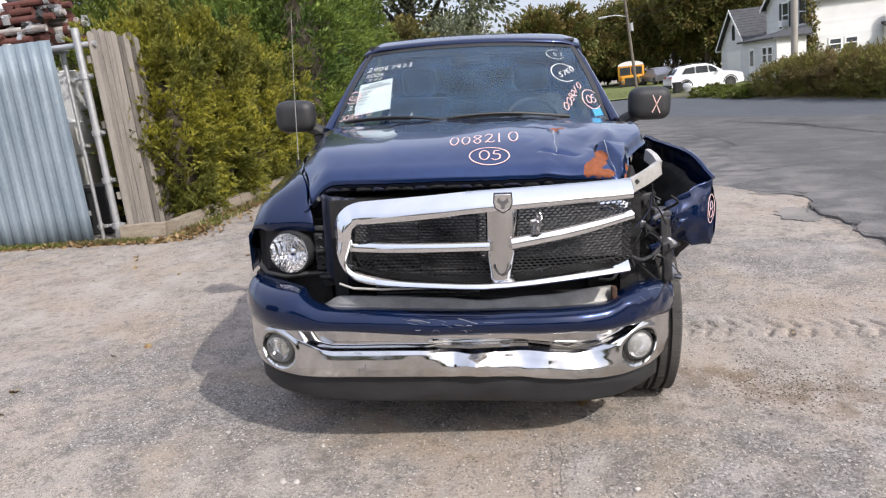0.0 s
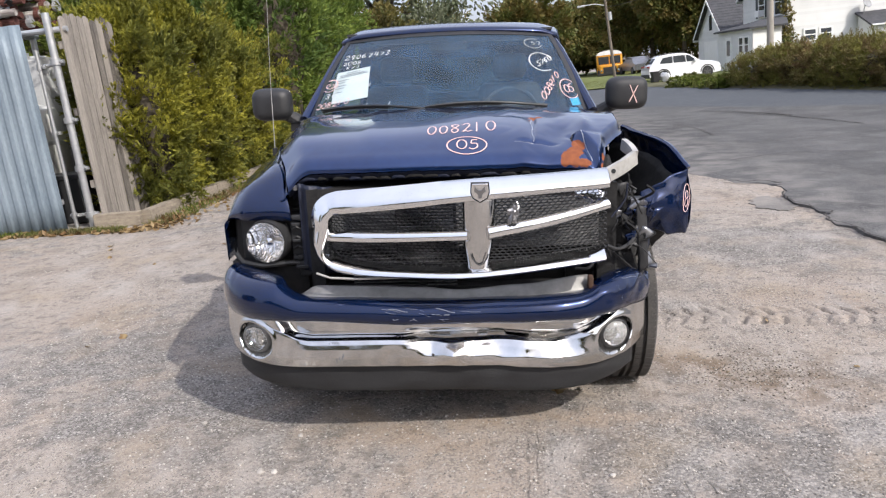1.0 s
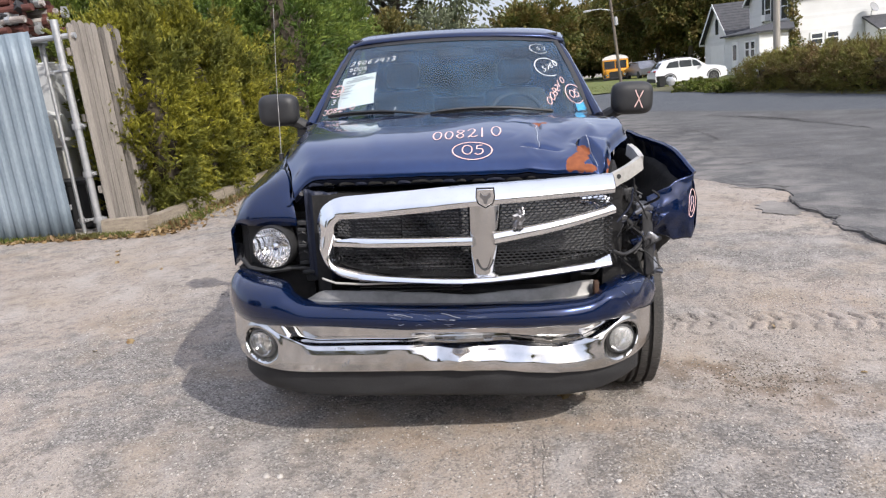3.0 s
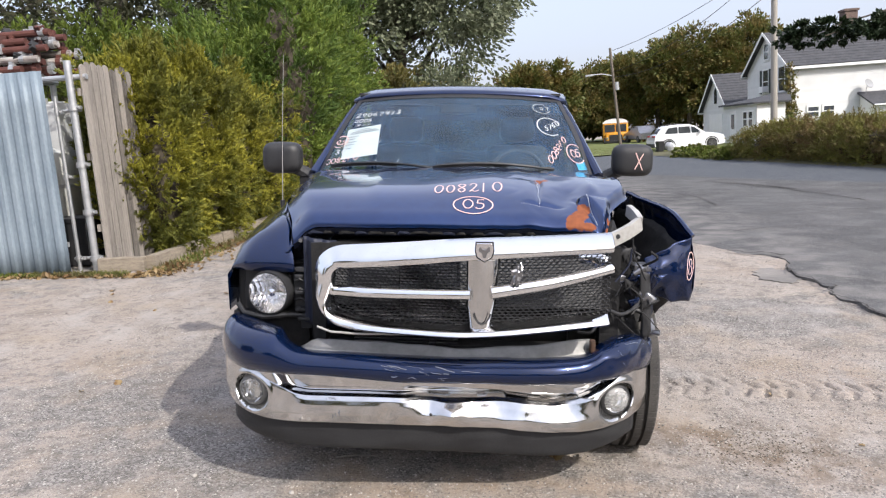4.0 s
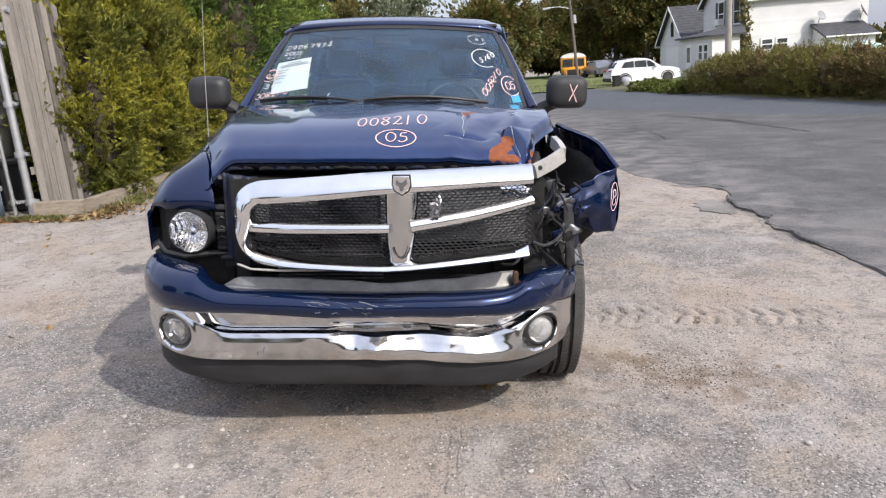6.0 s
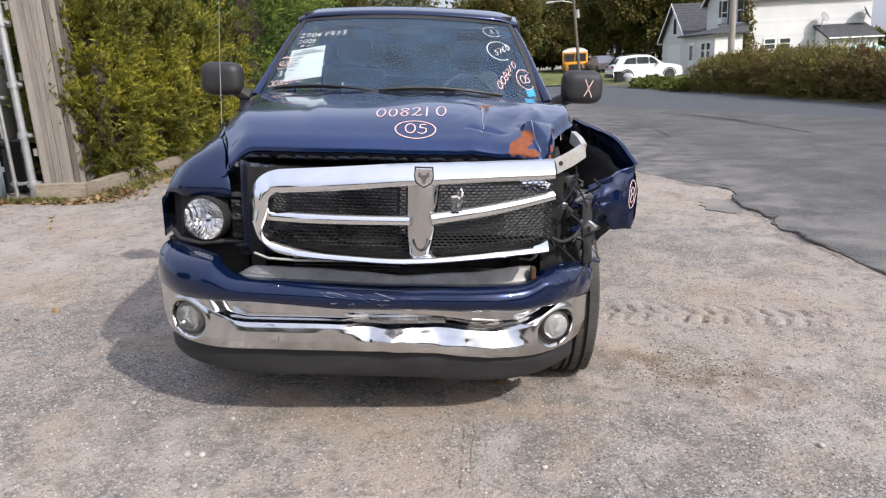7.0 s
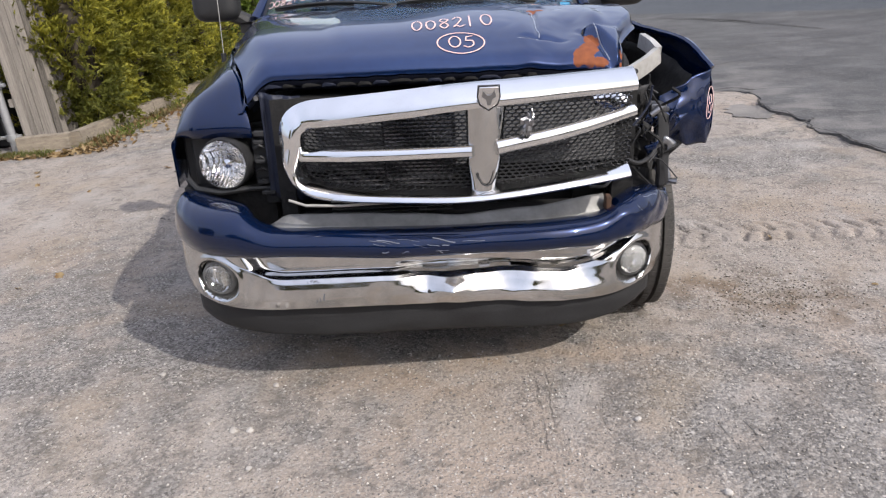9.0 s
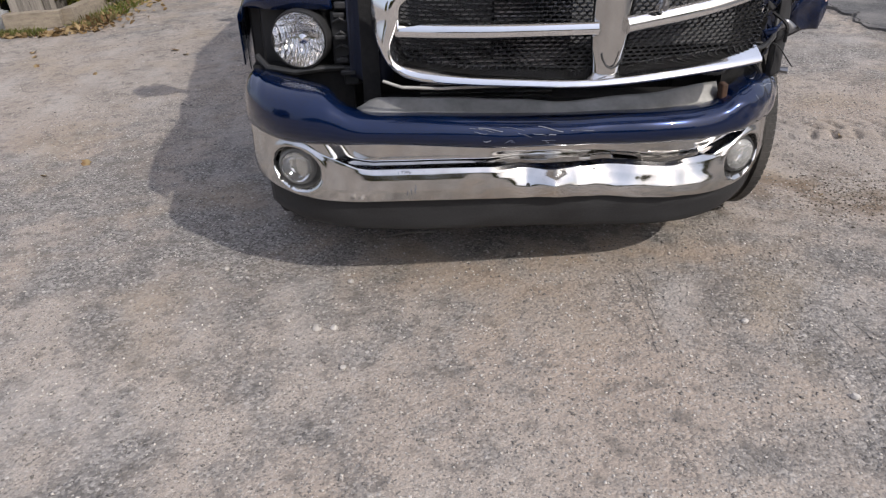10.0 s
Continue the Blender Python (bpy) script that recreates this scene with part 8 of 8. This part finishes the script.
car2 = thing("parked_car", "silver-grey car parked by the trees", "car", pose(14.0, 60, -0.1, 0, 0, 100))
part("body", side_body([(0, 0.3), (0.0, 0.8), (0.5, 0.95), (1.0, 1.4), (2.2, 1.42), (3.0, 0.98), (4.1, 0.85), (4.2, 0.35)], 0.85, I, zbelt=0.95), M_ALLOY, car2)
part("side_window", Shape().prism([(0.75, 1.0), (1.1, 1.33), (2.1, 1.35), (2.7, 1.0)], 1.5, pose(0, -0.75, 0)), M_WINDOW, car2)
for x in (0.75, 3.3):
    for sgn in (-1, 1):
        far_wheel(x, sgn * 0.75, 0.32, car2, I)

# ---- stones, leaves and litter on the ground ----
def pebble_field(name, n, xs, ys_, size, label, mats, power=2.0, seed=3, heap=False):
    r = np.random.default_rng(seed)
    base = np.array([(1, 0, 0), (-1, 0, 0), (0, 1, 0), (0, -1, 0), (0, 0, 1), (0, 0, -1)], float)
    tri = np.array([(0, 2, 4), (2, 1, 4), (1, 3, 4), (3, 0, 4), (2, 0, 5), (1, 2, 5), (3, 1, 5), (0, 3, 5)])
    x, y = r.uniform(*xs, n), r.uniform(*ys_, n)
    if heap:
        x, y = r.normal(sum(xs) / 2, (xs[1] - xs[0]) / 4, n), r.normal(sum(ys_) / 2, (ys_[1] - ys_[0]) / 4, n)
    s = size[0] + (size[1] - size[0]) * r.random(n) ** power
    a = r.uniform(0, math.tau, n)
    v = base[None] * (0.6 + 0.6 * r.random((n, 6, 1))) * s[:, None, None] * np.array([1, 0.8, 0.55])
    c, q = np.cos(a)[:, None], np.sin(a)[:, None]
    vx, vy = v[:, :, 0] * c - v[:, :, 1] * q, v[:, :, 0] * q + v[:, :, 1] * c
    z0 = np.array([ground_z(p, w) + noise.noise(Vector((p * 0.9, w * 0.9, 0))) * 0.018 + noise.noise(Vector((p * 3.1, w * 3.1, 4))) * 0.006 for p, w in zip(x, y)])
    v = np.stack([vx + x[:, None], vy + y[:, None], v[:, :, 2] + z0[:, None] + s[:, None] * 0.12], 2)
    me = bpy.data.meshes.new(name)
    f = (tri[None] + (np.arange(n) * 6)[:, None, None]).reshape(-1, 3)
    me.vertices.add(n * 6)
    me.vertices.foreach_set("co", v.reshape(-1))
    me.loops.add(len(f) * 3)
    me.loops.foreach_set("vertex_index", f.reshape(-1))
    me.polygons.add(len(f))
    me.polygons.foreach_set("loop_start", np.arange(len(f)) * 3)
    me.polygons.foreach_set("loop_total", np.full(len(f), 3))
    me.update(calc_edges=True)
    me.materials.append(mats)
    return tagged(new(name, me), label, "gravel", kind="stuff")


M_STONE = surface("loose_stone", (0.15, 0.138, 0.126), (0.46, 0.425, 0.385), scale=3, rough=0.9, island=0.9, bump=0.3, bump_scale=80)
pebble_field("gravel_stones", 50000, (-2.8, 2.8), (-1.6, 3.0), (0.002, 0.0095), "loose grey gravel stones", M_STONE, 3.0)
pebble_field("gravel_stones", 7000, (-6.5, 3.8), (2.5, 9), (0.004, 0.014), "loose grey gravel stones", M_STONE, 3.0, 8)
pebble_field("gravel_stones", 1400, (1.2, 1.9), (0.35, 0.85), (0.002, 0.010), "dark loose stones and clods", surface("dark_clod", (0.09, 0.075, 0.06), (0.30, 0.26, 0.21), scale=3, rough=0.95, island=0.9), 2.0, 5, True)
M_PALE = surface("pale_stone", (0.30, 0.275, 0.245), (0.44, 0.41, 0.375), scale=8, rough=0.85, obj=0.5)
for x, y, s in ((-0.79, -0.19, 0.016), (-0.73, -0.19, 0.013), (-0.68, -0.42, 0.012), (-0.90, -0.13, 0.011), (-0.69, 0.11, 0.013), (0.67, -0.33, 0.012), (1.84, -0.15, 0.014), (0.83, -0.72, 0.013), (-1.2, 0.25, 0.012)):
    st = Shape()
    st.grid(lambda u, v: Vector((math.cos(u * math.tau) * math.sin(v * math.pi), math.sin(u * math.tau) * math.sin(v * math.pi), math.cos(v * math.pi) * 0.7)) * s * (1 + 0.35 * noise.noise(Vector((u * 3 + x * 9, v * 4, y * 9)))), 10, 6)
    ob = new("pale_pebble", st.mesh("pale_pebble", M_PALE, 30))
    ob.location = (x, y, ground_z(x, y) + s * 0.4 + noise.noise(Vector((x * 0.9, y * 0.9, 0))) * 0.018)
    tagged(ob, "pale rounded pebble lying on the gravel", "pebble", "loose pebbles")


def dead_leaf(x, y, s, seed):
    r = random.Random(seed)
    sh = Shape()
    def fn(u, v):
        w = math.sin(math.pi * u) ** 0.6 * (0.42 + 0.10 * math.sin(u * 19 + seed))
        q = (v * 2 - 1) * w
        return (u - 0.5, q, 0.18 * abs(q) ** 1.5 * 2 + 0.10 * math.sin(u * 4 + seed) + 0.05)
    sh.grid(fn, 12, 6)
    ob = new("fallen_leaf", sh.mesh("fallen_leaf", M_LITTER, 60))
    ob.matrix_world = Matrix.Translation((x, y, ground_z(x, y) + noise.noise(Vector((x * 0.9, y * 0.9, 0))) * 0.018 + 0.004)) @ Euler((r.uniform(-0.4, 0.4), r.uniform(-0.4, 0.4), r.uniform(0, 6))).to_matrix().to_4x4() @ Matrix.Scale(s, 4)
    return tagged(ob, "dry curled brown leaf on the gravel", "leaf", "fallen leaves")


LEAVES = [(-2.44, 1.40, 0.05), (-2.27, 1.55, 0.08), (1.88, 1.31, 0.06), (-3.81, 4.32, 0.08), (-3.62, 3.94, 0.07), (-3.9, 4.5, 0.1), (-2.75, 0.85, 0.09), (-2.78, 0.70, 0.09), (-2.62, 0.55, 0.08), (-2.95, 0.75, 0.1), (-2.55, 4.3, 0.1), (-2.4, 4.1, 0.08), (0.55, 0.44, 0.09), (0.52, 0.47, 0.06), (-3.0, 3.6, 0.06), (1.42, 0.62, 0.04), (1.2, 1.75, 0.06), (2.05, 0.6, 0.04)]
for i, (x, y, s) in enumerate(LEAVES):
    dead_leaf(x, y, s * 0.75, i)
rl_ = random.Random(8)
n_ = 1500
along = [(rl_.uniform(-6.6, -3.9), 5.22 + abs(rl_.gauss(0, 0.14))) if rl_.random() < 0.35 else (lambda y_: (-4.0 + 0.045 * (y_ - 5.8) + abs(rl_.gauss(0.02, 0.22)), y_))(5.35 + 5.5 * rl_.random() ** 1.4) for _ in range(n_)]
lx, ly = np.array([p_[0] for p_ in along]), np.array([p_[1] for p_ in along])
lz = np.array([ground_z(a, b) + 0.02 for a, b in zip(lx, ly)])
lit = leaf_mesh("leaf_litter", np.stack([lx, ly, lz], 1), rng.normal(size=(n_, 3)) * np.array([1, 1, 0.25]), 0.05 + 0.05 * rng.random(n_), 0.045, M_LITTER)
tagged(new("leaf_litter", lit), "dry leaves gathered along the curb", "leaves", kind="stuff")
stick = new("twig", Shape().tube([(-0.10, 0, 0.008), (0.0, 0.006, 0.012), (0.12, -0.004, 0.008)], [0.004, 0.005, 0.003], 6).mesh("twig", M_WOOD))
stick.location = (-0.46, 0.46, ground_z(-0.46, 0.46))
tagged(stick, "thin pale dry stick lying on the gravel", "stick")

slab = Shape()
slab_top = [(3.10 + 0.16 + 0.20 * math.cos(a_) * (1 + 0.7 * noise.noise(Vector((math.cos(a_) * 3, math.sin(a_) * 3, 5)))) + 0.05 * math.sin(a_), 4.82 + 0.42 * math.sin(a_) * (1 + 0.2 * noise.noise(Vector((math.cos(a_) * 3, math.sin(a_) * 3, 1))))) for a_ in [k_ * math.tau / 40 for k_ in range(40)]]
slab.add([(x_, y_, ground_z(x_, y_) + 0.012 + 0.018 * noise.noise(Vector((x_ * 0.9, y_ * 0.9, 0)))) for x_, y_ in slab_top] + [(x_ - 0.006, y_ - 0.004, ground_z(x_, y_) - 0.02) for x_, y_ in slab_top], [tuple(range(40))] + [(k_, (k_ + 1) % 40, 40 + (k_ + 1) % 40, 40 + k_) for k_ in range(40)])
part("asphalt_fragment", slab, M_ASPHALTOLD, road, "broken slab of asphalt at the road's edge", smooth=20)
crack([(2.6, 7.2), (3.0, 7.15), (3.25, 6.9), (3.33, 6.4)], 0.006)
# these two strips follow the broken edge and paint the lip's shade
crack([(3.20, 6.24), (3.30, 6.16), (3.42, 6.06), (3.52, 6.10), (3.63, 6.03), (3.68, 5.80), (3.76, 5.80)], 0.026)
crack([(3.55, 5.25), (3.49, 5.10), (3.40, 4.68), (3.48, 4.43), (3.44, 4.18), (3.50, 4.09), (3.39, 3.92), (3.355, 3.64), (3.43, 3.50), (3.40, 3.2), (3.46, 2.6)], 0.011)
crack([(3.72, 5.78), (3.95, 5.85), (4.2, 5.7)], 0.008)
crack([(6.3, 18.0), (6.85, 16.8), (7.15, 15.6), (7.45, 14.5), (7.7, 13.0), (7.8, 12.0)], 0.028)
crack([(6.9, 17.1), (7.3, 16.1), (7.6, 14.9)], 0.05)
crack([(4.66, 14.4), (4.87, 13.2), (4.72, 11.6)], 0.016)
crack([(5.22, 10.4), (5.41, 10.2), (6.06, 10.49), (6.26, 10.1)], 0.012)
crack([(3.5, 4.4), (3.8, 4.45), (4.1, 4.2), (4.7, 4.25)], 0.006)
crack([(4.2, 10.5), (5.6, 10.0), (7.2, 10.6), (9.0, 10.2)], 0.012)
crack([(4.0, 13.5), (6.0, 14.2), (8.5, 13.8)], 0.014)
crack([(3.9, 8.0), (5.0, 8.4), (6.2, 7.9)], 0.012)
